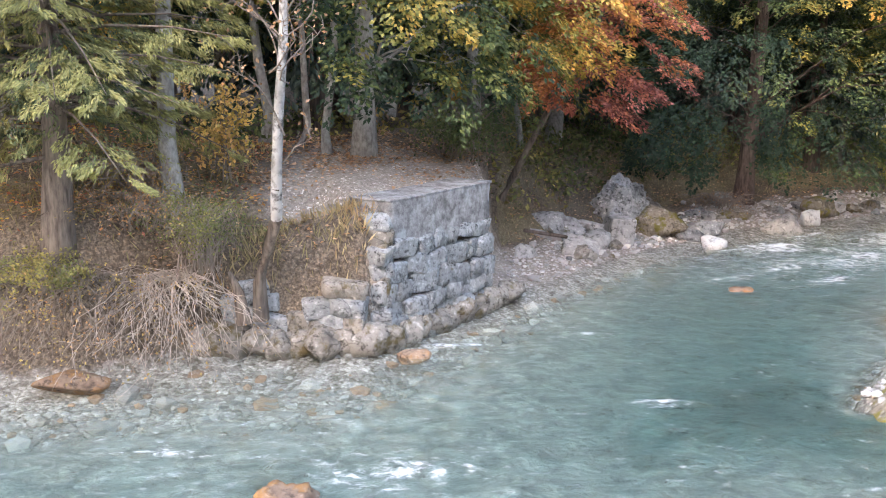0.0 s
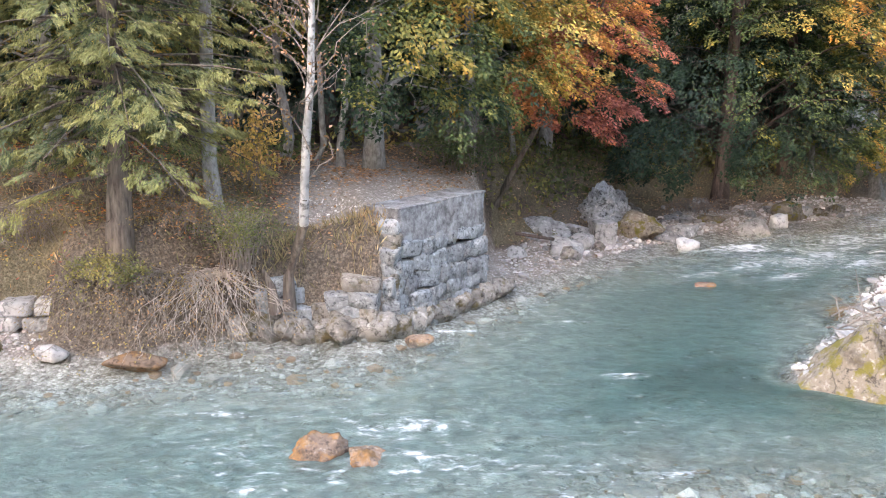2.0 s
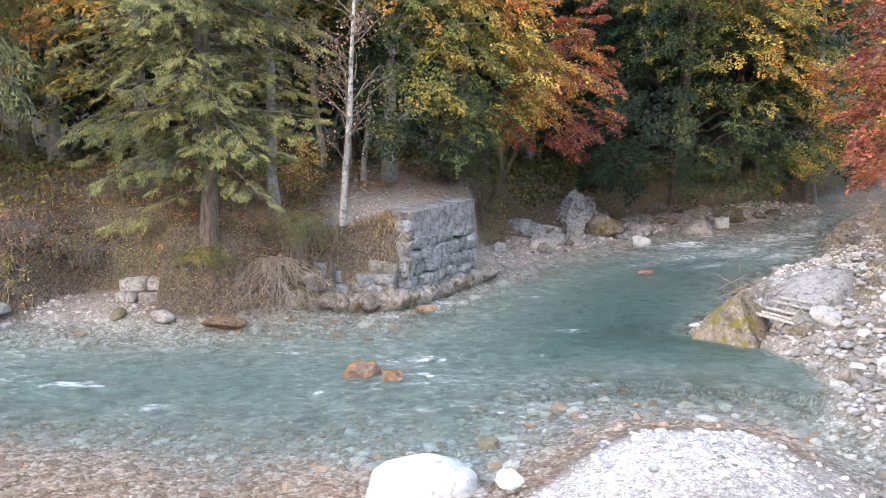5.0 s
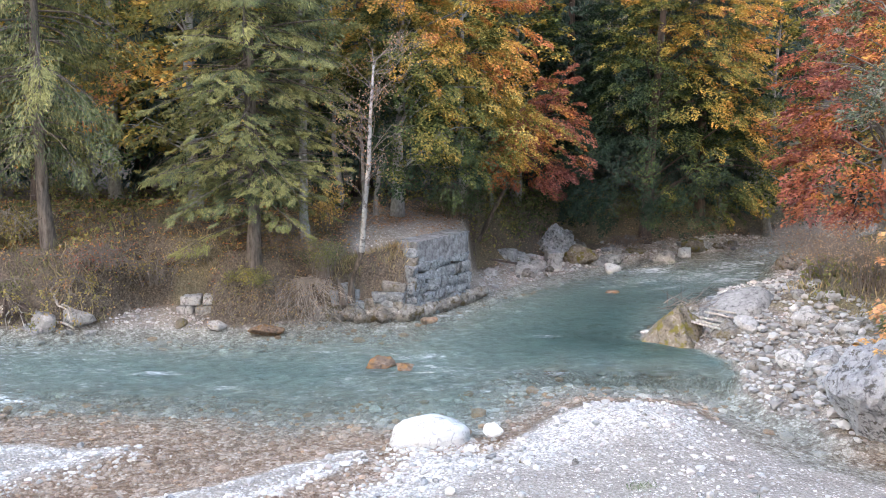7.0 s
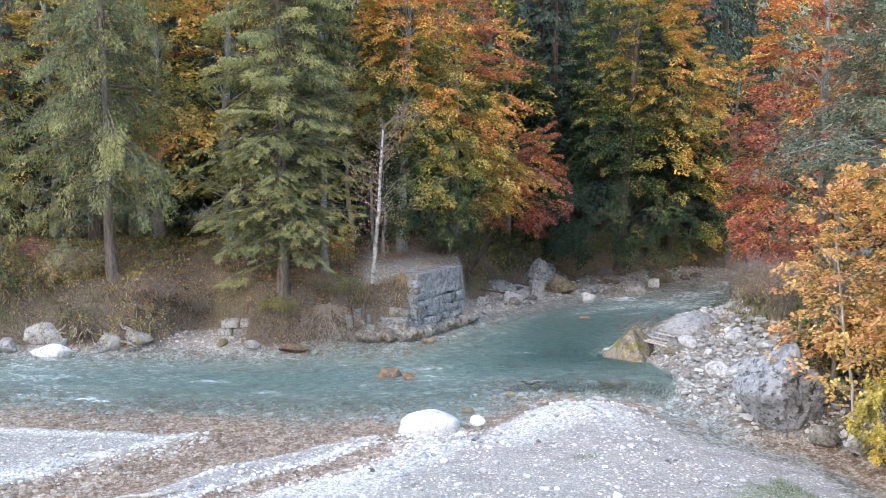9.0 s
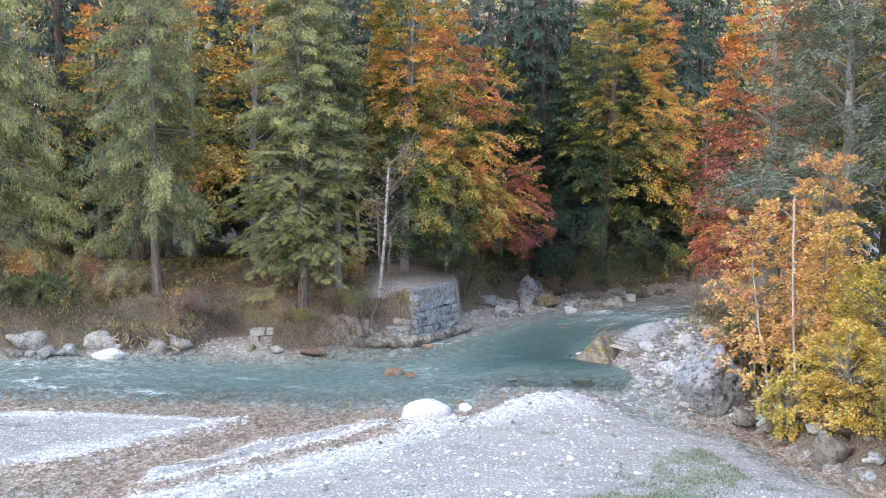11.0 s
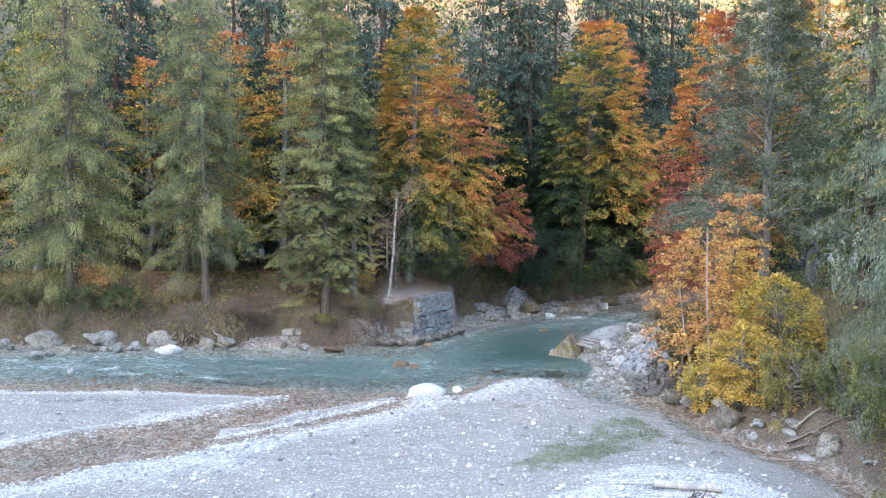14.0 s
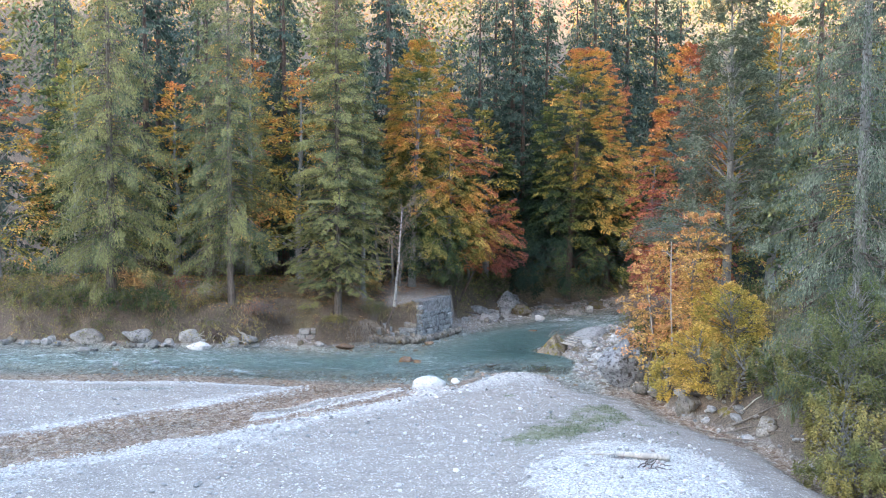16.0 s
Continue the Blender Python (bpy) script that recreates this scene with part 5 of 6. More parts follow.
# broken flank, stepping down into the bank, and the foot stones
flank = Matrix.Rotation(radians(-wall_turn), 4, "Z")
for row in range(9):
    zz = -0.12 + 0.31 * row
    u = 0.0
    while u < 1.02:
        corner = u < 0.13
        sz = srng.uniform(0.28, 0.5) if corner else srng.uniform(0.4, 0.85)
        if zz < (2.45 if corner else 1.15 - 0.3 * u + 0.3 * math.sin(9 * u)):
            me = mesh_of("stone", *block_stone(3, int(srng.integers(1e6)), (sz * 1.12, 0.6, srng.uniform(0.34, 0.44)), 0.36), WALL_STONE if srng.uniform() < 0.75 else FOOT_STONE, True)
            part("stone", me, abutment, "", flank @ pose(0.06 - 2.8 * u - sz * 0.4, (0.16 if corner else -0.24 + 0.16 * u) + 0.025 * row + srng.uniform(-0.06, 0.06), zz + srng.uniform(-0.04, 0.04), srng.uniform(-8, 8), srng.uniform(-10, 10), srng.uniform(-12, 12)))
        u += sz / 2.8
for k in range(18):
    u = k / 17
    base = np.array([-4.9, 16.25]) * (1 - u / 0.42) + np.array([-2.0, 16.42]) * (u / 0.42) if u < 0.42 else np.array([-2.0, 16.42]) + (np.array([0.7, 20.6]) - np.array([-2.0, 16.42])) * (u - 0.42) / 0.58
    sz = srng.uniform(0.6, 0.95) * (1.1 - 0.3 * u)
    rock("foot_boulder", float(base[0]), float(base[1]), 0.02 + 0.12 * srng.uniform(), (sz * 1.3, sz * 0.95, sz * 0.95), FOOT_STONE, "brown-grey boulder at the foot of the wall, in the water", 300 + k, 4, wall_turn + srng.uniform(-20, 20), "boulders at the wall foot", 11, 0.7, 0.22)

# ---- named rocks ----
lime, white = "pale grey limestone boulder", "white limestone rock"
# the cleft boulder: two lobes above, drawn in at its foot
v, f = rock_shape(5, 401, 12, 0.75, 0.2)
v = v / np.abs(v).max(axis=0)
taper = 0.74 + 0.26 * smooth((v[:, 2] + 0.9) / 1.1)
cleft = 0.34 * np.exp(-((v[:, 0] - 0.12 + 0.3 * v[:, 1]) / 0.2) ** 2) * smooth((v[:, 2] - 0.1) / 0.6)
v = np.stack([v[:, 0] * taper, v[:, 1] * taper, v[:, 2] * (1 - 0.14 * np.clip(v[:, 0], 0, 1)) - cleft], 1) * np.array([1.36, 1.2, 1.85])
o = new("boulder", mesh_of("boulder", v, f, BOULDER_STONE, False))
o.matrix_basis = pose(10.3, 4.2, 0.95, 0, 6, 8)
tagged(o, "large grey cleft boulder beside the brook", "rock")
rock("white_rock", -0.45, 4.0, 0.0, (2.0, 1.45, 1.2), WHITE_STONE, "bright white rounded rock on the gravel bar", 402, 4, 10, sharp=0.85, lumps=0.12,
     planes=[(-0.75, -0.1, 0.62, 0.62), (0.6, 0.1, 0.75, 0.66), (0.05, -0.6, 0.78, 0.62), (0.95, -0.2, 0.2, 0.85), (-0.3, -0.95, 0.1, 0.75), (0.5, -0.8, 0.3, 0.75), (0, 0.9, 0.4, 0.7), (-0.95, 0.1, 0.1, 0.9), (-0.1, 0.1, 1, 0.66)])
rock("white_rock", 1.05, 3.7, 0.22, (0.5, 0.4, 0.36), WHITE_STONE, "small white rock on the gravel bar", 403, 3, 0, facets=14, sharp=0.5)
rock("mossy_boulder", 6.85, 13.3, 0.2, (2.5, 2.0, 2.9), MOSS_STONE, "wedge-shaped boulder with yellow moss at the water", 404, 5, -30, sharp=1.0, lumps=0.16,
     planes=[(-0.6, -0.12, 0.78, 0.26), (0.05, -0.86, 0.5, 0.42), (0.75, -0.2, 0.62, 0.6), (-0.1, 0.85, 0.5, 0.5), (0, 0, -1, 0.7), (0.95, 0, 0.1, 0.8), (0.3, -0.95, 0, 0.7)])
rock("boulder", 9.7, 14.6, 0.7, (2.9, 2.1, 1.7), LIMESTONE, "big smooth whitish boulder on the rocky spit", 405, 4, 25, facets=10, sharp=0.6, lumps=0.1)
rock("river_rock", -2.2, 9.75, -0.02, (1.05, 0.8, 0.85), RUST_STONE, "rust-orange rock in the rushing water", 406, 5, 15, facets=7, sharp=0.9, lumps=0.26)
rock("river_rock", -1.55, 9.66, -0.05, (0.95, 0.7, 0.55), RUST_STONE, "rust-brown broken rock in the rushing water", 407, 5, 70, facets=7, sharp=0.9, lumps=0.28)
rock("river_rock", -6.75, 14.0, 0.08, (1.35, 0.8, 0.5), RUST_STONE, "flat orange-brown rock at the water's edge", 408, 4, 5, facets=9, lumps=0.14)
rock("river_rock", -8.5, 14.15, 0.18, (0.72, 0.5, 0.42), LIMESTONE, "pale pinkish rock at the shingle beach", 409, 3, 20)
rock("river_rock", -9.75, 14.1, 0.2, (0.62, 0.5, 0.42), MOSS_STONE, "dark mossy rock at the shingle beach", 410, 3, 50)
rock("river_rock", -1.2, 15.95, 0.0, (0.7, 0.5, 0.32), RUST_STONE, "low brown rock breaking the water", 411, 3, 10)
rock("river_rock", 3.0, 10.75, -0.32, (0.9, 0.6, 0.45), RUST_STONE, "sunken brown rock in the pool", 412, 3, 10)
rock("river_rock", 6.35, 21.8, -0.2, (0.95, 0.6, 0.42), RUST_STONE, "low brown rock in the riffle", 413, 3, 0)
rock("river_rock", 7.9, 20.2, -0.3, (1.8, 0.9, 0.5), RUST_STONE, "broad sunken brown rock in the riffle", 414, 3, 15)
rock("river_rock", 9.3, 19.9, -0.3, (1.4, 0.9, 0.5), RUST_STONE, "broad sunken brown rock in the riffle", 415, 3, -15)
v, f = rough_slab((0.78, 0.75, 0.95), 0.08, 77, 0.03, 0.04)
o = new("concrete_block", mesh_of("concrete_block", v, f, LIMESTONE))
o.matrix_basis = pose(4.2, 28.5, 0.12, 3, 4, 12)
tagged(o, "squared pale block fallen on the shore", "block")
rock("boulder", 5.6, 30.2, 0.05, (2.1, 1.3, 1.25), MOSS_STONE, "light boulder stained brown and olive", 417, 4, -12)
rock("pointed_rock", 4.6, 31.4, 0.6, (2.3, 1.9, 2.2), GREY_STONE, "pointed grey lichen-spotted rock above the shore", 418, 5, 0, sharp=0.95, lumps=0.4,
     planes=[(-0.75, -0.3, 0.55, 0.6), (0.6, -0.35, 0.6, 0.55), (0.1, -0.95, 0.25, 0.62), (0, 0.9, 0.3, 0.7), (0.95, 0.1, 0.1, 0.85), (-0.5, -0.8, 0.1, 0.75), (-0.3, 0.2, 0.9, 0.8)])
rock("white_rock", 7.05, 28.5, -0.2, (0.95, 0.8, 0.75), WHITE_STONE, "white-topped rock standing in the rapids", 419, 3, 0, facets=8)
rock("boulder", 2.7, 26.0, 0.05, (1.4, 1.1, 0.9), LIMESTONE, lime + " on the shingle", 420, 4, 40)
rock("boulder", 2.2, 27.9, 0.25, (1.9, 1.2, 1.2), GREY_STONE, "broken grey boulder on the shingle", 421, 4, -20, facets=7, sharp=0.95)
rock("boulder", 3.3, 27.2, 0.15, (1.3, 1.0, 0.8), LIMESTONE, lime + " on the shingle", 422, 4, 80)
rock("boulder", 1.5, 26.9, 0.2, (1.0, 0.8, 0.6), LIMESTONE, lime + " on the shingle", 423, 3, 10)
rock("boulder", 1.15, 24.6, 0.2, (0.8, 0.6, 0.6), LIMESTONE, lime + " beside the wall", 424, 3, 30)
rock("boulder", 10.4, 32.2, -0.3, (1.9, 1.2, 0.9), LIMESTONE, "flat pale rock in the rapids", 425, 4, 10)
rock("boulder", 9.0, 33.6, -0.25, (1.3, 0.8, 0.6), MOSS_STONE, "mossy flat rock by the far shore", 426, 3, 0)
rock("boulder", 12.5, 35.0, -0.1, (1.8, 1.2, 1.0), MOSS_STONE, "mossy rock by the far shore", 427, 3, 35)
rock("boulder", 11.7, 33.4, -0.25, (0.8, 0.7, 0.7), WHITE_STONE, white + " in the rapids", 428, 3, 0)
rock("rock_outcrop", 21.0, 50.0, 2.0, (5.0, 3.0, 4.4), GREY_STONE, "grey rock outcrop under the dark trees", 429, 4, 10, facets=8)
# left shore
rock("boulder", -16.9, 13.3, 0.72, (1.9, 1.3, 1.25), LIMESTONE, white + " on the shore", 430, 4, 10)
rock("white_rock", -15.8, 11.5, 0.36, (1.7, 1.0, 0.8), WHITE_STONE, white + " at the water's edge", 431, 3, 10)
rock("boulder", -13.2, 13.4, 0.5, (1.5, 0.9, 0.9), LIMESTONE, "yellowish-grey boulder on the shore", 432, 3, -10)
rock("boulder", -20.2, 13.2, 0.75, (2.6, 1.7, 1.6), GREY_STONE, "grey boulder on the shore", 433, 4, 30)
rock("boulder", -23.9, 13.0, 0.75, (2.7, 1.7, 1.4), LIMESTONE, lime + " on the shore", 434, 4, 0)
rock("boulder", -30.6, 15.8, 0.8, (2.4, 1.6, 1.5), LIMESTONE, lime + " on the shore", 435, 4, 20)
rock("white_rock", -22.9, 10.3, 0.32, (1.7, 0.9, 0.65), LIMESTONE, "pale rock in the riffle", 436, 3, 0)
for k, (rx, ry, s) in enumerate(((-26.4, 13.2, 1.2), (-28.4, 13.7, 0.7), (-18.3, 12.4, 0.8), (-19.2, 6.1, 0.6), (-17.1, 6.9, 0.5), (-27.2, 12.6, 0.6), (-25.6, 12.2, 0.6), (-21.8, 12.3, 0.5), (-14.6, 12.9, 0.6))):
    rock("river_rock", rx, ry, 0.3 + 0.1 * s, (s * 1.2, s * 0.8, s * 0.65), LIMESTONE if k % 2 else GREY_STONE, "grey-white rock along the stony shore", 440 + k, 3, k * 40, "rocks of the stony shore")
for k, (bx, bz, w) in enumerate(((-9.85, 0.52, 0.6), (-9.2, 0.5, 0.62), (-9.75, 0.86, 0.66), (-9.1, 0.85, 0.55))):
    v, f = rough_slab((w, 0.5, 0.31), 0.08, 470 + k, 0.08, 0.05)
    o = new("stone_block", mesh_of("stone_block", v, f, LIMESTONE))
    o.matrix_basis = pose(bx + 0.06 * (k - 1), 15.25 + 0.05 * (k % 2), bz, 4, 3 * k - 5, k * 7 - 10)
    tagged(o, "squared pale stone remaining of an old bank wall", "stone", "blocks of the old bank wall")

# rocks of the brook's bank
for k, (rx, ry, sx, sy, sz, mt, lb) in enumerate(((11.2, 2.75, 1.0, 0.7, 0.8, FOOT_STONE, "rounded brown-white rock at the brook"), (11.8, 1.9, 1.2, 0.7, 0.7, LIMESTONE, "pale flat rock at the brook"), (12.3, 1.1, 1.1, 0.8, 0.6, FOOT_STONE, "brownish layered rock at the brook"),
                                              (12.9, -1.2, 2.0, 1.4, 1.7, FOOT_STONE, "big brown rock with white top at the brook"), (14.6, -3.2, 1.6, 1.2, 1.1, MOSS_STONE, "mossy brown rock at the brook"), (13.4, -2.9, 0.9, 0.5, 0.35, FOOT_STONE, "flat wet stone in the brook"),
                                              (15.6, -5.6, 1.5, 1.2, 1.3, FOOT_STONE, "brown rock at the brook"), (13.5, 0.2, 1.3, 0.9, 1.0, LIMESTONE, "pale broken rock above the brook"))):
    rock("brook_rock", rx, ry, 0.1 + 0.18 * sz, (sx, sy, sz), mt, lb, 480 + k, 4, k * 37, "", 9, 0.85, 0.2)

# rubble of the spit and along the shores: shared shapes, each stone a thing
SPIT_MESH = [mesh_of("spit_rock", (lambda v: v * np.array([0.6, 0.5, 0.42]) / np.abs(v).max(axis=0))(rock_shape(2, 700 + k, 12, 1.0, 0.12)[0]), ICO[2][1], m, False)
             for k, m in enumerate((LIMESTONE, GREY_STONE, LIMESTONE, GREY_STONE, LIMESTONE, FOOT_STONE, LIMESTONE, FOOT_STONE))]


def rubble(count, x0, x1, y0, y1, test, lo, hi, label, group, seed):
    r = np.random.default_rng(seed)
    made = 0
    for _ in range(count * 12):
        if made >= count:
            break
        x, y = r.uniform(x0, x1), r.uniform(y0, y1)
        h, gr, gs, sh, fa, ri, ma, cl = (float(a[0]) for a in land(np.array([x]), np.array([y])))
        if not test(x, y, h, fa, ri):
            continue
        s = lo * (hi / lo) ** (r.uniform() ** 1.8)
        o = new("rock", SPIT_MESH[int(r.integers(len(SPIT_MESH)))])
        o.matrix_basis = pose(x, y, h + 0.12 * s, r.uniform(-15, 15), r.uniform(-15, 15), r.uniform(0, 360)) @ Matrix.Diagonal((s, s, s * r.uniform(0.7, 1.1), 1))
        tagged(o, label, "rock", group)
        made += 1


rubble(100, 6.8, 13, 5.5, 18, lambda x, y, h, fa, ri: 0.15 < ri < 4.2 and math.hypot(x - 10.3, y - 4.2) > 1.7 and math.hypot(x - 6.7, y - 13.1) > 1.5, 0.22, 1.1, "pale angular rock in the rubble of the spit", "rubble of the spit", 1)
rubble(64, 1.2, 17, 23, 37, lambda x, y, h, fa, ri: 0.1 < fa < 3.6, 0.22, 1.2, "pale rock along the far shore", "rubble of the far shore", 2)
rubble(42, 9.5, 18, -14, 3, lambda x, y, h, fa, ri: 0.05 < ri < 1.3, 0.22, 0.9, "pale rock along the brook", "rubble of the brook", 3)
rubble(36, -3, 6.5, -4, 6, lambda x, y, h, fa, ri: h > water_level(x, y) + 0.05, 0.09, 0.24, "pale cobble lying loose on the gravel bar", "cobbles of the bar", 5)
rubble(24, -9, -1, -5, 4, lambda x, y, h, fa, ri: h > water_level(x, y) - 0.02, 0.1, 0.25, "pale cobble at the edge of the narrow bar", "cobbles of the narrow bar", 6)
rubble(30, -32, -11.5, 11.5, 15, lambda x, y, h, fa, ri: -0.4 < fa < 0.1 and h < 0.75, 0.3, 1.1, "grey-white rock along the stony shore", "rocks of the stony shore", 7)
rubble(12, 13, 20, 24, 37, lambda x, y, h, fa, ri: 0.1 < ri < 2.5, 0.3, 1.2, "grey rock on the upper shore", "rubble of the upper shore", 4)


# ---- birch ----
birch = thing("birch_tree", -4.05, 16.15, 1.0, "leaning white birch with a broken top and bare twigs", "tree")
bp = np.array([(0, 0, -0.4), (0.02, -0.05, 0.35), (0.26, -0.32, 1.0), (0.50, -0.6, 1.6), (0.57, -0.85, 2.2), (0.70, -1.1, 3.4), (0.86, -1.25, 4.6), (0.95, -1.4, 6.2), (1.12, -1.6, 8.1)])
part("lower_trunk", mesh_of("lower_trunk", *tube(bp[:5], [0.16, 0.125, 0.105, 0.1, 0.098], 10, 0.1), BARK), birch, "dark rough bark at the bent foot")
part("trunk", mesh_of("trunk", *tube(bp[3:], [0.104, 0.098, 0.088, 0.078, 0.062, 0.035], 10, 0.04), BIRCH_BARK), birch, "white bark with dark bands")
part("stump", mesh_of("stump", *tube(np.array([(-0.28, -0.1, -0.45), (-0.36, -0.15, 0.15), (-0.5, -0.2, 0.55)]), [0.15, 0.1, 0.04], 9, 0.12), BARK), birch, "rotten brown stump at its foot")
brg = np.random.default_rng(5)
tw, tips = [], []
for k in range(40):
    zz = brg.uniform(4.5, 8.4) if k > 5 else brg.uniform(2.5, 4.5)
    o = np.array([np.interp(zz, bp[:, 2], bp[:, 0]), np.interp(zz, bp[:, 2], bp[:, 1]), min(zz, 8.1)])
    az = brg.uniform(0, 6.28)
    L = brg.uniform(0.8, 2.2)
    n = 7
    e = np.linspace(0, 1, n)
    d = np.array([math.cos(az), math.sin(az), 0])
    q = o + d * (L * e)[:, None] * 0.85
    q[:, 2] += L * (0.9 * e - 0.2 * e ** 2) + 0.12 * L * vnoise(e * 4, k * 3.3, seed=6)
    q[:, 0] += 0.15 * L * vnoise(e * 4, k * 5.1, seed=7)
    tw.append(tube(q, np.linspace(0.016, 0.005, n), 5))
    for j in range(6):
        m = brg.integers(2, n)
        t2 = q[m] + brg.normal(0, 0.35, 3) * L * 0.4 + np.array([0, 0, 0.15])
        tw.append(limb_tube(q[m], t2, 0.007, 0.003, 0.03, 3, 4))
        tips.append(t2)
part("branchwork", mesh_of("branchwork", *joined(tw), TWIG), birch, "bare grey twigs")["kind"] = "stuff"
tips = np.array(tips)[brg.integers(0, len(tips), 900)] + brg.normal(0, 0.16, (900, 3))
lv, lf = leaves(tips, brg.normal(0, 1, (900, 3)) + np.array([0, 0, -0.5]), brg.normal(0, 1, (900, 3)), brg.uniform(0.05, 0.1, 900), brg.uniform(0.04, 0.07, 900))
part("crown", mesh_of("crown", lv, lf, DRYLEAF, False, {"tone": np.repeat(brg.uniform(0.2, 0.9, 900), 4)}), birch, "few withered pale leaves")["kind"] = "stuff"


# ---- shrubs and bank plants ----
def shrub_meshes(height, radius, stems, leafcount, seed, tone, leafmat, arch=0.4, toward=(0, 0), leaf=0.07, thick=0.012, twigs=5, drop=None, woodmat=None):
    r = np.random.default_rng(seed)
    wood, L = [], []
    for k in range(stems):
        az = r.uniform(0, 6.28)
        reach = radius * math.sqrt(r.uniform(0.05, 1))
        d = np.array([math.cos(az) + toward[0], math.sin(az) + toward[1], 0])
        e = np.linspace(0, 1, 8)
        h = height * r.uniform(0.55, 1.05)
        b = np.array([r.normal(0, radius * 0.2), r.normal(0, radius * 0.2), -0.1])
        q = b + d * (reach * e ** 1.3)[:, None]
        q[:, 2] += h * (e * (1 + arch) - arch * 1.9 * e ** 2.4) if drop is None else h * 1.7 * e - (h * 1.7 + drop * r.uniform(0.5, 1.1)) * e ** 2.0
        q[:, :2] += (0.12 if drop is None else 0.75) * height * np.stack([vnoise(e * 4, k * 2.7, seed=seed), vnoise(e * 4, k * 3.9, seed=seed + 1)], 1) * e[:, None]
        wood.append(tube(q, np.linspace(thick, thick * 0.3, 8), 4))
        for j in range(twigs):
            m = r.integers(3, 8)
            t2 = q[m] + r.normal(0, 0.16, 3) * height * 0.7 + d * 0.1 - np.array([0, 0, 0.12 * arch * height])
            wood.append(limb_tube(q[m], t2, thick * 0.45, thick * 0.2, 0.02, 3, 3))
            L.append(t2), L.append((t2 + q[m]) / 2)
    wood_me = mesh_of("stems", *joined(wood), woodmat or TWIG)
    if not leafcount:
        return wood_me, None
    L = np.array(L)[r.integers(0, len(L), leafcount)] + r.normal(0, 0.08, (leafcount, 3)) * max(height * 0.5, 0.6)
    lv, lf = leaves(L, r.normal(0, 1, (leafcount, 3)), np.array([0, -0.3, 1]) + r.normal(0, 0.6, (leafcount, 3)), leaf * r.uniform(0.6, 1.3, leafcount), leaf * 0.65 * r.uniform(0.7, 1.2, leafcount))
    tn = np.clip(tone[0] + tone[1] * patches(*L.T, 1.2, seed) * 2 + r.normal(0, 0.08, leafcount), 0, 1)
    return wood_me, mesh_of("foliage", lv, lf, leafmat, False, {"tone": np.repeat(tn, 4)})


def shrub(name, x, y, z, meshes, label, group=""):
    zz = ground_z(x, y) if z is None else z
    ob = thing(name, x, y, zz, label, "bush", group)
    part("branchwork", meshes[0], ob)["kind"] = "stuff"
    if meshes[1]:
        part("foliage", meshes[1], ob)["kind"] = "stuff"
    return ob


shrub("hanging_bush", -7.0, 15.5, 1.6, shrub_meshes(0.8, 1.7, 95, 1200, 81, (0.85, 0.2), SHRUB, 1.0, (0.1, -0.75), 0.06, 0.010, 9, 1.3, TWIG), "bleached twiggy bush hanging over the water")
shrub("hanging_bush", -5.7, 16.0, 1.5, shrub_meshes(0.8, 1.5, 95, 500, 82, (0.85, 0.2), SHRUB, 1.0, (0.25, -0.8), 0.055, 0.011, 9, 1.3, PALE_TWIG), "bare dry bush trailing into the river")
shrub("hanging_bush", -8.3, 15.4, 1.5, shrub_meshes(0.7, 1.1, 55, 500, 181, (0.7, 0.2), SHRUB, 1.0, (-0.1, -0.7), 0.055, 0.010, 7, 1.2, TWIG), "bare dry bush trailing over the bank")
shrub("brown_bush", -6.2, 16.4, None, shrub_meshes(1.1, 1.5, 80, 1200, 182, (0.9, 0.2), SHRUB, 0.6, (0, -0.3), 0.06, 0.010, 6), "reddish-brown undergrowth beside the spruce")
shrub("leafy_bush", -7.5, 15.0, 1.5, shrub_meshes(1.0, 0.9, 40, 2600, 83, (0.45, 0.25), SHRUB, 0.6, (0, -0.4), 0.07), "yellow-green bush under the spruce")
shrub("leafy_bush", -5.0, 15.7, 1.7, shrub_meshes(1.9, 0.9, 45, 2400, 84, (0.3, 0.2), SHRUB, 0.3, (0, -0.1), 0.06), "grey-green willow bush beside the birch")
shrub("brown_bush", -11.2, 15.4, 1.5, shrub_meshes(1.8, 1.9, 45, 700, 85, (0.75, 0.25), SHRUB, 0.45, (0, -0.3), 0.08, 0.018, 6), "bare brown bush on the bank")
shrub("brown_bush", -13.4, 15.2, 1.6, shrub_meshes(1.5, 1.6, 38, 600, 86, (0.65, 0.25), SHRUB, 0.5, (0, -0.3), 0.08, 0.018, 5), "brown thicket on the bank")
shrub("brown_bush", -9.6, 16.2, 2.2, shrub_meshes(1.3, 1.4, 50, 500, 87, (0.6, 0.25), SHRUB, 0.4, (0, -0.2), 0.06), "thin brown bush on the bank")
for k, (bx, by, hh, rr, t0) in enumerate(((-12.6, 14.5, 2.0, 1.8, 0.85), (-16.2, 15.6, 2.2, 2.0, 0.7), (-6.4, 17.4, 1.8, 1.5, 0.8), (-18.8, 15.8, 2.2, 2.0, 0.6))):
    shrub("red_brown_bush", bx, by, None, shrub_meshes(hh * 0.8, rr * 0.9, 42, 500, 240 + k, (t0, 0.25), BEECH if k % 3 == 0 else SHRUB, 0.7, (0, -0.45), 0.08, 0.022, 7, None, PALE_TWIG if k % 2 else TWIG), "nearly bare reddish-brown bush on the river bank", "brown bushes of the bank")
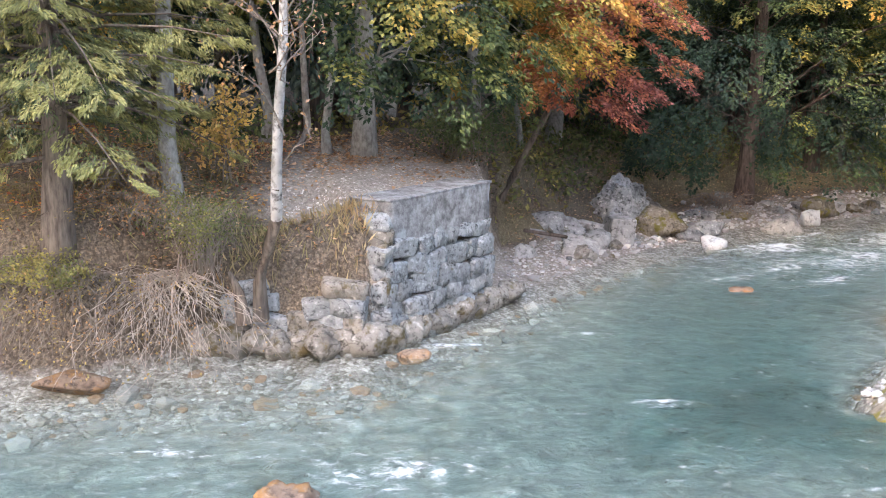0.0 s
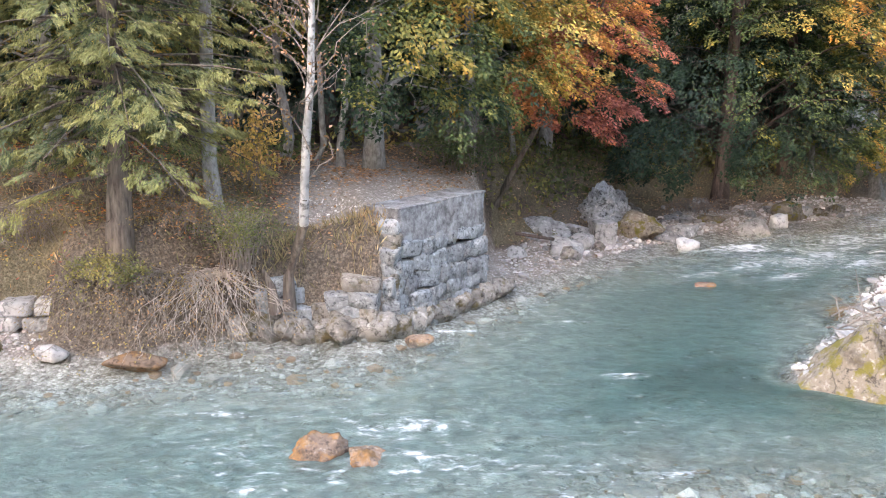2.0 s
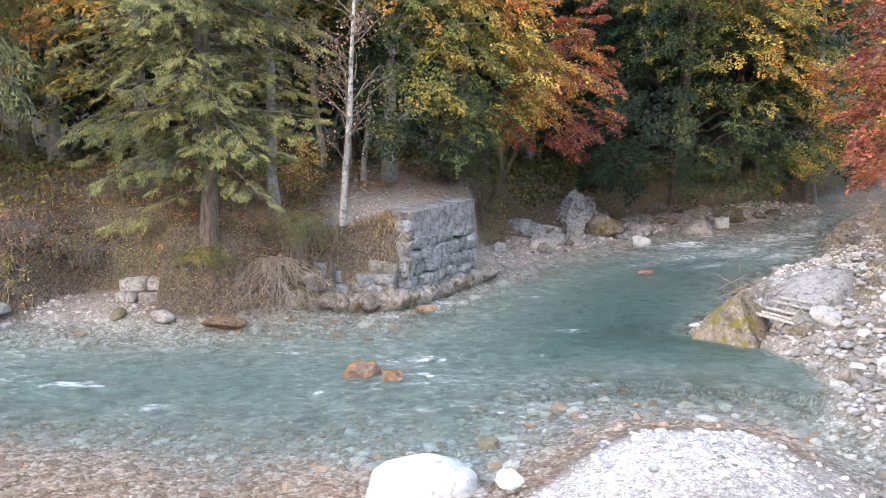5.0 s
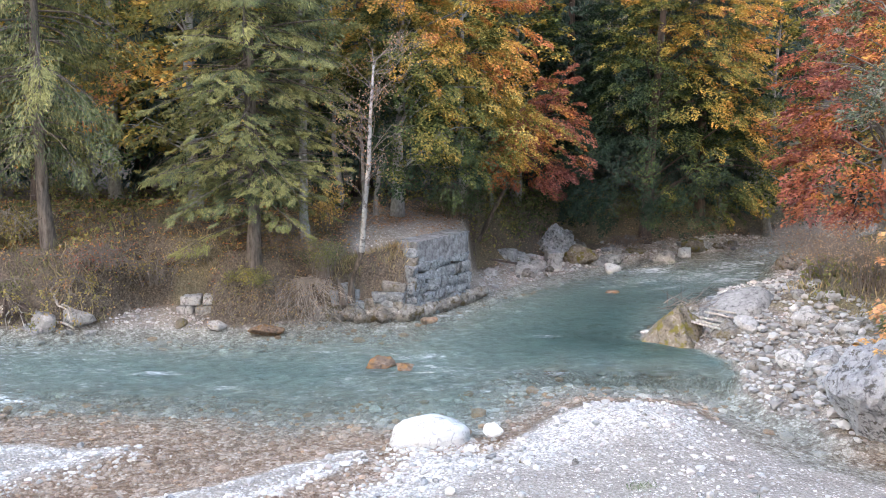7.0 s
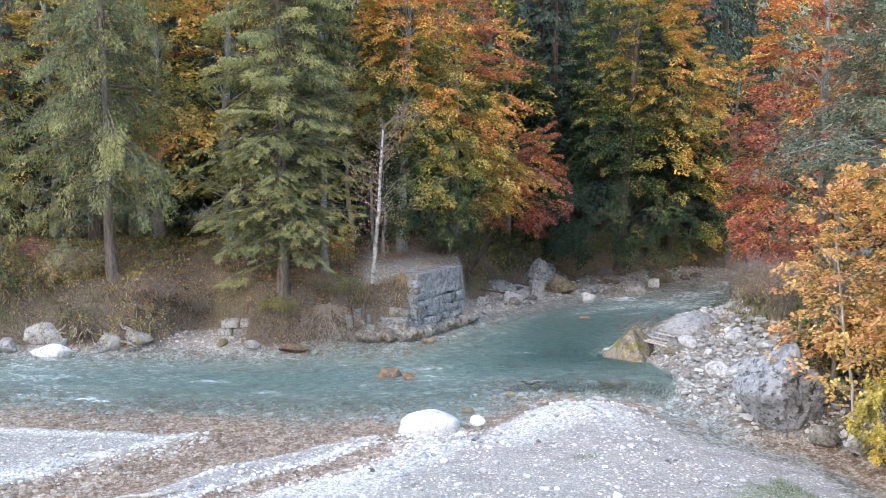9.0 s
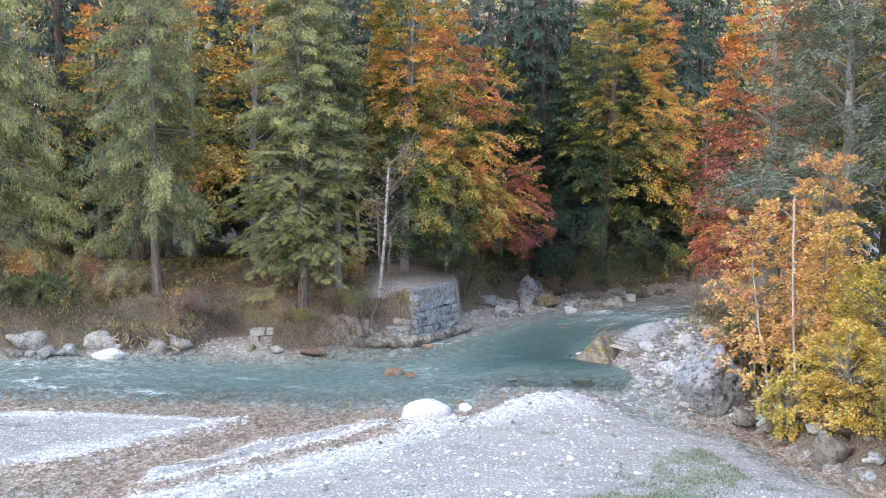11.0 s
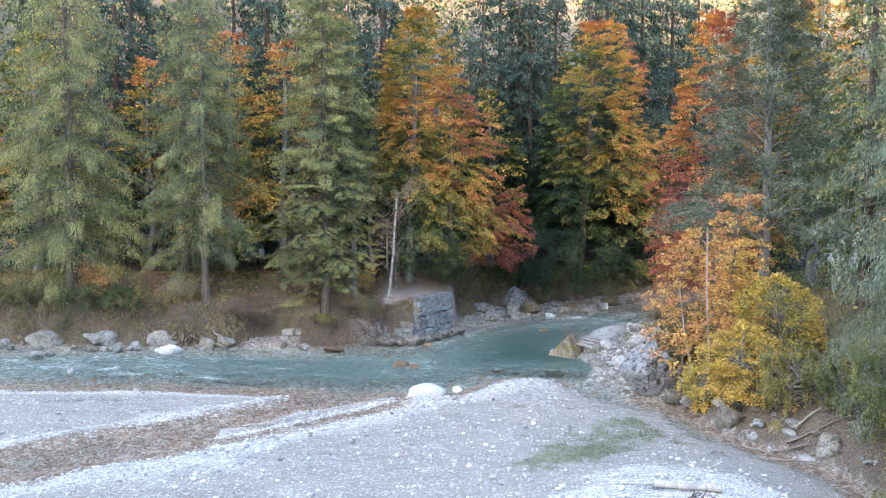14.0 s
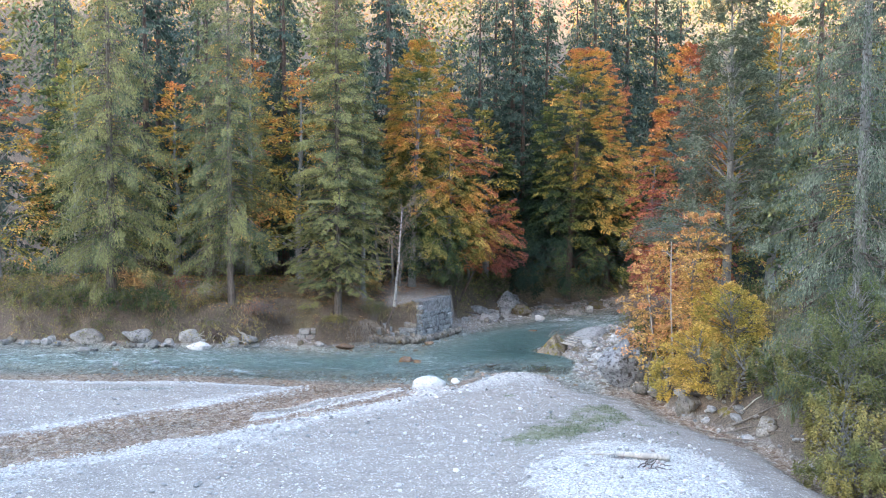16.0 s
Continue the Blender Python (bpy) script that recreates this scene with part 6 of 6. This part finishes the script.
shrub("orange_bush", -20.6, 14.1, None, shrub_meshes(2.8, 1.3, 40, 3000, 88, (0.85, 0.2), MAPLE, 0.3, (0, -0.2), 0.14), "orange-leaved bush under the spruce")
shrub("orange_bush", -18.3, 14.6, None, shrub_meshes(2.2, 1.4, 50, 1800, 89, (0.95, 0.1), BEECH, 0.3, (0, -0.2), 0.09), "reddish bush on the bank")
shrub("green_bush", -20.2, 13.9, None, shrub_meshes(2.3, 1.9, 70, 5000, 90, (0.15, 0.25), SHRUB, 0.5, (0, -0.3), 0.09), "green bush above the rocks")
shrub("green_bush", -24.5, 14.4, None, shrub_meshes(2.2, 1.9, 60, 3800, 91, (0.35, 0.3), SHRUB, 0.5, (0, -0.3), 0.09), "olive bush above the rocks")
shrub("brown_bush", -27.5, 15.2, None, shrub_meshes(2.3, 2.2, 40, 1800, 92, (0.7, 0.25), SHRUB, 0.5, (0, -0.2), 0.11, 0.018), "dry brown thicket on the bank")
shrub("brown_bush", -16.4, 14.9, None, shrub_meshes(1.9, 1.7, 40, 1300, 93, (0.7, 0.25), SHRUB, 0.5, (0, -0.2), 0.1, 0.018), "dry brown thicket on the bank")
for k, (bx, by, hh, t0, cnt) in enumerate(((-29.5, 15.6, 2.0, 0.6, 2200), (-26.0, 14.6, 1.6, 0.35, 2200), (-22.8, 14.0, 1.5, 0.3, 2200), (-17.4, 14.0, 1.5, 0.75, 1600))):
    shrub("bank_bush", bx, by, None, shrub_meshes(hh, 1.6, 28, cnt // 2, 190 + k, (t0, 0.3), SHRUB, 0.8, (0, -0.5), 0.1, 0.018, 5), "tangled brown and green bush on the bank", "bushes of the bank")
for k, (bx, by, hh, t0, cnt) in enumerate(((-19.4, 13.9, 2.0, 0.12, 4200), (-21.8, 13.7, 1.8, 0.2, 4200), (-25.2, 14.0, 1.8, 0.25, 4000), (-27.8, 14.3, 1.9, 0.4, 3600), (-31.0, 16.0, 2.0, 0.5, 3200), (-17.6, 14.4, 1.7, 0.75, 2600))):
    shrub("shore_bush", bx, by, None, shrub_meshes(hh, 1.9, 30, int(cnt * 0.6), 290 + k, (t0, 0.3), SHRUB, 0.9, (0, -0.5), 0.13, 0.018, 5), "leafy bush hanging over the rocks of the shore", "bushes of the stony shore")
for k, (bx, by, t0) in enumerate(((-13.2, 14.0, 0.75), (-15.6, 13.7, 0.55), (-18.6, 13.5, 0.35), (-22.4, 13.2, 0.3), (-25.8, 13.7, 0.5), (-28.6, 14.0, 0.65))):
    shrub("hanging_bush", bx, by, 1.9, shrub_meshes(0.8, 1.5, 34, 900, 320 + k, (t0, 0.3), SHRUB, 1.0, (0.1, -0.75), 0.1, 0.017, 6, 1.1, TWIG), "twiggy bush hanging over the eroded bank")
shrub("orange_sapling", -5.4, 18.6, None, shrub_meshes(2.4, 0.8, 14, 900, 94, (0.75, 0.2), MAPLE, 0.1, (0, 0), 0.12), "sapling with orange-yellow leaves")
shrub("green_bush", -0.6, 23.4, None, shrub_meshes(2.0, 1.3, 40, 2600, 95, (0.05, 0.2), SHRUB, 0.4, (0.2, -0.3), 0.10), "dark green bush at the edge of the terrace")
shrub("bare_bush", 13.0, 16.8, None, shrub_meshes(2.7, 1.6, 90, 1500, 96, (0.5, 0.3), DRYLEAF, 0.3, (-0.2, -0.1), 0.06, 0.012, 8), "bare pinkish-grey bush on the spit")
shrub("bare_bush", 13.6, 13.4, None, shrub_meshes(3.0, 1.8, 90, 2400, 97, (0.8, 0.2), DRYLEAF, 0.3, (-0.2, -0.1), 0.07, 0.012, 8), "reddish-brown bush on the spit")
shrub("brown_bush", 8.5, 34.6, None, shrub_meshes(1.0, 1.8, 60, 300, 98, (0.5, 0.2), DRYLEAF, 0.8, (0, -0.4), 0.06, 0.014, 5), "heap of dead branches on the far shore")

# snags and fallen wood
for sx, sy, top, lean in ((12.75, 1.9, 8.5, -0.4), (12.3, 3.4, 6.0, -0.9)):
    g = ground_z(sx, sy)
    sn = thing("dead_trunk", sx, sy, g - 0.2, "bleached bare dead trunk among the maples", "dead tree", "dead trunks")
    t = np.linspace(0, 1, 10)
    pth = np.stack([lean * t + 0.08 * vnoise(t * 4, sx), 0.05 * vnoise(t * 3, sy), (top - g) * t], 1)
    part("trunk", mesh_of("trunk", *tube(pth, 0.055 - 0.03 * t, 8, 0.08), DRIFTWOOD), sn)
    for k in range(5):
        m = 4 + k
        az = k * 2.1
        part("branch", mesh_of("branch", *limb_tube(pth[m], pth[m] + np.array([math.cos(az), math.sin(az) * 0.6, 0.5]) * 0.8, 0.02, 0.006, 0.05, 4, 5), DRIFTWOOD), sn)


def log(name, a, b, r0, r1, mat, label, group="", sag=0.03):
    a, b = np.array(a, float), np.array(b, float)
    t = np.linspace(0, 1, 12)[:, None]
    p = (b - a) * t
    p[:, 2] += sag * vnoise(t[:, 0] * 4, r0 * 100)
    p[:, 1] += sag * vnoise(t[:, 0] * 3, r0 * 77)
    rr = (r0 + (r1 - r0) * t[:, 0])
    p = np.concatenate([p[:1], p, p[-1:]])
    rr = np.concatenate([[0.002], rr, [0.002]])
    ob = new(name, mesh_of(name, *tube(p, rr, 9, 0.08), mat))
    ob.location = a
    return tagged(ob, label, "driftwood", group)


log("log", (13.0, 1.3, 1.5), (14.3, -1.3, 0.5), 0.09, 0.06, DRIFTWOOD, "bleached trunk lying down the bank of the brook", sag=0.06)
log("stick", (-7.9, -2.5, ground_z(-7.9, -2.5) + 0.06), (-6.7, -2.2, ground_z(-6.7, -2.2) + 0.08), 0.03, 0.045, DRIFTWOOD, "white driftwood stick on the narrow bar")
log("stick", (-7.2, -2.6, ground_z(-7.2, -2.6) + 0.05), (-6.3, -1.9, ground_z(-6.3, -1.9) + 0.09), 0.02, 0.03, DRIFTWOOD, "white driftwood stick on the narrow bar")
z1, z2 = ground_z(7.8, -12.2), ground_z(9.85, -12.3)
log("log", (7.8, -12.2, z1 + 0.17), (9.85, -12.3, z2 + 0.17), 0.10, 0.13, WHITE_WOOD, "bleached driftwood log on the gravel heap")
log("stick", (6.1, -11.6, ground_z(6.1, -11.6) + 0.06), (8.3, -11.9, z1 + 0.12), 0.025, 0.04, WHITE_WOOD, "thin driftwood stick on the gravel heap")
drg = np.random.default_rng(12)
for k in range(9):
    x, y = 8.8 + drg.normal(0, 0.3), -13.3 + drg.normal(0, 0.3)
    a = drg.uniform(0, 6.28)
    L = drg.uniform(0.3, 0.8)
    log("twig", (x, y, ground_z(x, y) + 0.03), (x + L * math.cos(a), y + L * math.sin(a), ground_z(x, y) + drg.uniform(0.03, 0.2)), 0.025, 0.01, DARKWOOD, "dark broken twig on the gravel heap", "twigs of the gravel heap")
for k in range(5):
    x0, y0 = 7.75 + 0.12 * k, 12.75 + 0.16 * k
    v, f = rough_slab((1.35 - 0.1 * k, 0.13, 0.05), 0.15, 30 + k, 0.01, 0.02)
    o = new("plank", mesh_of("plank", v, f, DRIFTWOOD))
    o.matrix_basis = pose(x0 + 0.5, y0, ground_z(x0 + 0.5, y0) + 0.42 + 0.03 * k, 8, 12, -14 + 5 * k)
    tagged(o, "grey weathered plank lodged between the rocks", "plank", "planks on the spit")
for k in range(22):
    x, y = 7.7 + drg.normal(0, 0.5), 13.9 + drg.normal(0, 0.5)
    a, L = drg.uniform(0, 6.28), drg.uniform(0.5, 1.3)
    g = max(ground_z(x, y), 0.9)
    log("twig", (x, y, g + 0.15), (x + L * math.cos(a), y + L * math.sin(a), g + drg.uniform(0.2, 0.9)), 0.018, 0.007, TWIG, "dry branch lodged on the spit", "branches on the spit")
for k in range(9):
    x, y = 14.2 + drg.normal(0, 1.3), -3.6 + drg.normal(0, 1.2)
    a, L = drg.uniform(-0.9, 0.4), drg.uniform(0.8, 2.4)
    log("branch", (x, y, ground_z(x, y) + 0.08), (x + L * math.cos(a), y + L * math.sin(a), ground_z(x + L * math.cos(a), y + L * math.sin(a)) + drg.uniform(0.05, 0.5)), 0.05, 0.02, TWIG if k % 3 else DRIFTWOOD, "fallen branch along the brook", "branches along the brook")
for k in range(12):
    x, y = -15.0 + drg.uniform(-1.2, 1.4), 13.1 + drg.uniform(-0.2, 0.4)
    a, L = drg.uniform(-2.6, 0.2), drg.uniform(0.5, 1.2)
    log("root", (x, y + 0.5, 1.15 + drg.uniform(-0.3, 0.2)), (x + L * math.cos(a), y - 0.35, 0.45 + drg.uniform(0, 0.4)), 0.05, 0.015, DRIFTWOOD if k % 2 else DARKWOOD, "washed-out root hanging from the bank", "roots of the bank", 0.12)
stump = thing("root_stump", -15.3, 13.3, 0.55, "washed-out tree stump with dark earth and bleached roots", "stump", "")
v, f = rock_shape(4, 640, 9, 0.7, 0.35)
part("stump", mesh_of("stump", v * np.array([0.85, 0.5, 0.55]), f, DARKWOOD), stump, "dark earthy root plate", pose(0, 0.1, 0.35))
for k in range(16):
    a, L = drg.uniform(-2.9, -0.2), drg.uniform(0.5, 1.3)
    t = np.linspace(0, 1, 8)
    q = np.stack([0.5 * math.cos(a) + L * math.cos(a) * t, -0.2 + 0.5 * L * math.sin(a) * t, 0.45 - (0.75 + 0.1 * k / 16) * t ** 1.6], 1) + 0.16 * np.stack([vnoise(t * 3, k * 2.2), vnoise(t * 3, k * 3.7), vnoise(t * 3, k * 5.1)], 1)
    part("root", mesh_of("root", *tube(q, 0.035 * (1 - t) + 0.008, 6, 0.1), DRIFTWOOD if k % 3 == 0 else DARKWOOD), stump)
log("root", (-14.4, 13.2, 0.75), (-12.9, 12.7, 0.36), 0.06, 0.03, DRIFTWOOD, "bleached root lying on the shore", "roots of the bank", 0.1)
log("iron_pole", (1.1, 24.2, 0.9), (2.3, 25.2, 0.55), 0.05, 0.05, DARKWOOD, "dark rusty pole lying on the shingle", sag=0.0)


# ---- grass and fallen leaves ----
def tufts(name, count, x0, x1, y0, y1, test, tall, mat, label, seed, tone=(0.55, 0.25)):
    r = np.random.default_rng(seed)
    px, py = r.uniform(x0, x1, count * 4), r.uniform(y0, y1, count * 4)
    h, gr, gs, sh, fa, ri, ma, cl = land(px, py)
    clump = fbm(px * 1.6, py * 1.6, seed=seed)
    ok = test(px, py, h, gr, gs, fa, ri) & (clump > r.uniform(-0.5, 0.35, len(px)))
    px, py, h, clump = px[ok][:count], py[ok][:count], h[ok][:count], clump[ok][:count]
    n = len(px)
    d = np.stack([r.normal(0, 0.45, n), r.normal(-0.3, 0.45, n), np.ones(n)], 1)
    v, q = leaves(np.stack([px, py, h - 0.03], 1), d, r.normal(0, 1, (n, 3)) + np.array([0, -1, 0.3]), tall * r.uniform(0.5, 1.3, n), tall * r.uniform(0.06, 0.13, n), 0.1)
    tn = np.clip(tone[0] + tone[1] * 1.8 * fbm(px * 0.6, py * 0.6, seed=seed + 9) + r.normal(0, 0.12, n), 0, 1)
    return tagged(new(name, mesh_of(name, v, q, mat, False, {"tone": np.repeat(tn, 4)})), label, "grass", kind="stuff")


tufts("bank_grass", 9000, -32, -2.2, 12, 22, lambda x, y, h, gr, gs, fa, ri: (fa > 0.3) & (gr < 0.4) & (h > 0.8) & ((x < -4.9) | (y < 17.3)), 0.26, STRAW, "dry tangled grass on the bank", 101, (0.4, 0.35))
tufts("hanging_grass", 2500, -34, -11.8, 11.8, 15.5, lambda x, y, h, gr, gs, fa, ri: (fa > 0.12) & (fa < 1.5) & (gr < 0.4), 0.42, STRAW, "dry and green grass hanging over the edge of the bank", 106, (0.42, 0.4))
tufts("wall_grass", 1900, -5.0, 0.4, 16.3, 20.5, lambda x, y, h, gr, gs, fa, ri: (h > 0.6) & (((x < -2.2) & (y < 17.5)) | (np.abs((x + 1.78) * 0.853 + (y - 16.66) * -0.521 + 0.35) < 0.12)), 0.3, STRAW, "dry grass tufts on the broken wall", 105, (0.6, 0.3))
tufts("shore_grass", 12000, 0.5, 22, 24, 48, lambda x, y, h, gr, gs, fa, ri: (fa > 3.2) & (fa < 10), 0.16, STRAW, "dull grass on the slope under the trees", 102, (0.5, 0.3))
tufts("right_grass", 12000, 8, 24, -16, 30, lambda x, y, h, gr, gs, fa, ri: ri > np.where(y > 5, 4.0, 1.8), 0.4, STRAW, "grass and weeds under the bushes", 103, (0.35, 0.35))
tufts("bar_grass", 4500, 2, 12, -11, 2, lambda x, y, h, gr, gs, fa, ri: (gs > 0.45) & (gr > 0.4), 0.16, SHRUB, "thin green grass on the gravel bar", 104, (0.05, 0.15))


def fallen_leaves(name, count, x0, x1, y0, y1, test, mat, label, seed):
    r = np.random.default_rng(seed)
    px, py = r.uniform(x0, x1, count * 4), r.uniform(y0, y1, count * 4)
    h, gr, gs, sh, fa, ri, ma, cl = land(px, py)
    ok = test(px, py, h, gr, fa) & (fbm(px * 0.9, py * 0.9, seed=seed) > r.uniform(-0.5, 0.4, len(px)))
    px, py, h = px[ok][:count], py[ok][:count], h[ok][:count]
    n = len(px)
    v, q = leaves(np.stack([px, py, h + 0.03], 1), np.stack([r.normal(0, 1, n), r.normal(0, 1, n), r.normal(0, 0.2, n)], 1), np.array([0, 0, 1.0]) + r.normal(0, 0.3, (n, 3)), r.uniform(0.06, 0.13, n), r.uniform(0.05, 0.1, n), 0.1)
    return tagged(new(name, mesh_of(name, v, q, mat, False, {"tone": np.repeat(r.uniform(0.45, 1, n), 4)})), label, "leaves", kind="stuff")


fallen_leaves("terrace_leaves", 5500, -8, 0.3, 16, 26, lambda x, y, h, gr, fa: (h > 1.5) & ((x < -2.5) | (np.abs(np.sin(x * 7.1 + y * 3.3)) > 0.5)), DRYLEAF, "fallen orange leaves on the terrace", 111)
fallen_leaves("bank_leaves", 9000, -26, -3, 13.5, 24, lambda x, y, h, gr, fa: (fa > 0.8) & (gr < 0.5), BEECH, "fallen leaves on the grassy bank", 112)
fallen_leaves("slope_leaves", 7000, 0.6, 20, 24, 46, lambda x, y, h, gr, fa: (fa > 2.6) & (gr < 0.6), DRYLEAF, "brown fallen leaves on the shaded slope", 113)


def undergrowth(name, count, x0, x1, y0, y1, test, label, seed, tone, tall, mat):
    """Low leafy growth of the wood floor, in clumps."""
    r = np.random.default_rng(seed)
    px, py = r.uniform(x0, x1, count * 4), r.uniform(y0, y1, count * 4)
    h, gr, gs, sh, fa, ri, ma, cl = land(px, py)
    clump = fbm(px * 0.45, py * 0.45, seed=seed, octaves=3)
    ok = test(px, py, fa, ri) & (clump > r.uniform(-0.35, 0.3, len(px)))
    px, py, h, clump = (a[ok][:count] for a in (px, py, h, clump))
    n = len(px)
    up = tall * np.clip(0.35 + 1.3 * clump, 0.1, 1.2) * r.uniform(0, 1, n)
    v, q = leaves(np.stack([px, py, h + up], 1), r.normal(0, 1, (n, 3)), np.array([0, -0.3, 1.0]) + r.normal(0, 0.6, (n, 3)), r.uniform(0.12, 0.26, n), r.uniform(0.08, 0.17, n), 0.15)
    tn = np.clip(tone[0] + tone[1] * 1.6 * fbm(px * 0.3, py * 0.3, seed=seed + 4) + r.normal(0, 0.1, n), 0, 1)
    return tagged(new(name, mesh_of(name, v, q, mat, False, {"tone": np.repeat(tn, 4)})), label, "undergrowth", kind="stuff")


undergrowth("wood_undergrowth", 7000, -40, 3, 19, 36, lambda x, y, fa, ri: (fa > 4.5) & ((x < -5) | (y > 24.5)), "leafy undergrowth on the dark wood floor", 121, (0.35, 0.5), 1.0, SHRUB)
undergrowth("bank_undergrowth", 3000, -34, -9, 13, 21, lambda x, y, fa, ri: (fa > 0.8) & (np.abs(x + 10.6) > 1.6), "brown and green undergrowth on the bank", 122, (0.6, 0.5), 0.6, SHRUB)
undergrowth("slope_undergrowth", 9000, 0.8, 24, 27, 46, lambda x, y, fa, ri: fa > 5, "olive undergrowth on the slope", 123, (0.4, 0.4), 0.8, SHRUB)
undergrowth("brook_undergrowth", 20000, 11, 42, -16, 30, lambda x, y, fa, ri: ri > np.where(y > 5, 4.2, 1.4), "green and brown undergrowth above the brook", 124, (0.4, 0.5), 1.3, SHRUB)

# ---- single cobbles of the bars, the ones passed nearest ----
COBBLE_MESH = [mesh_of("cobble", (lambda v: v * np.array([0.5, 0.42, 0.3]) / np.abs(v).max(axis=0))(rock_shape(2, 850 + k, 10, 0.8, 0.15)[0]), ICO[2][1], m, True)
               for k, m in enumerate((LIMESTONE, WHITE_STONE, LIMESTONE, WHITE_STONE, WHITE_STONE, WHITE_STONE))]
crg = np.random.default_rng(77)
laid = 0
while laid < 280:
    x, y = crg.uniform(-9, 11), crg.uniform(-15.5, 4.5)
    h, gr, gs, sh, fa, ri, ma, cl = (float(a[0]) for a in land(np.array([x]), np.array([y])))
    if gr < 0.6 or gs > 0.4 or h < water_level(x, y) + 0.03 or (cl < 0.2 and crg.uniform() < 0.65):
        continue
    k = 0.09 + 0.24 * crg.uniform() ** 3
    o = new("cobble", COBBLE_MESH[int(crg.integers(6))])
    o.parent = ground
    o.matrix_basis = pose(x, y, h + 0.16 * k, crg.uniform(-12, 12), crg.uniform(-12, 12), crg.uniform(0, 360)) @ Matrix.Diagonal((k, k, k, 1))
    laid += 1
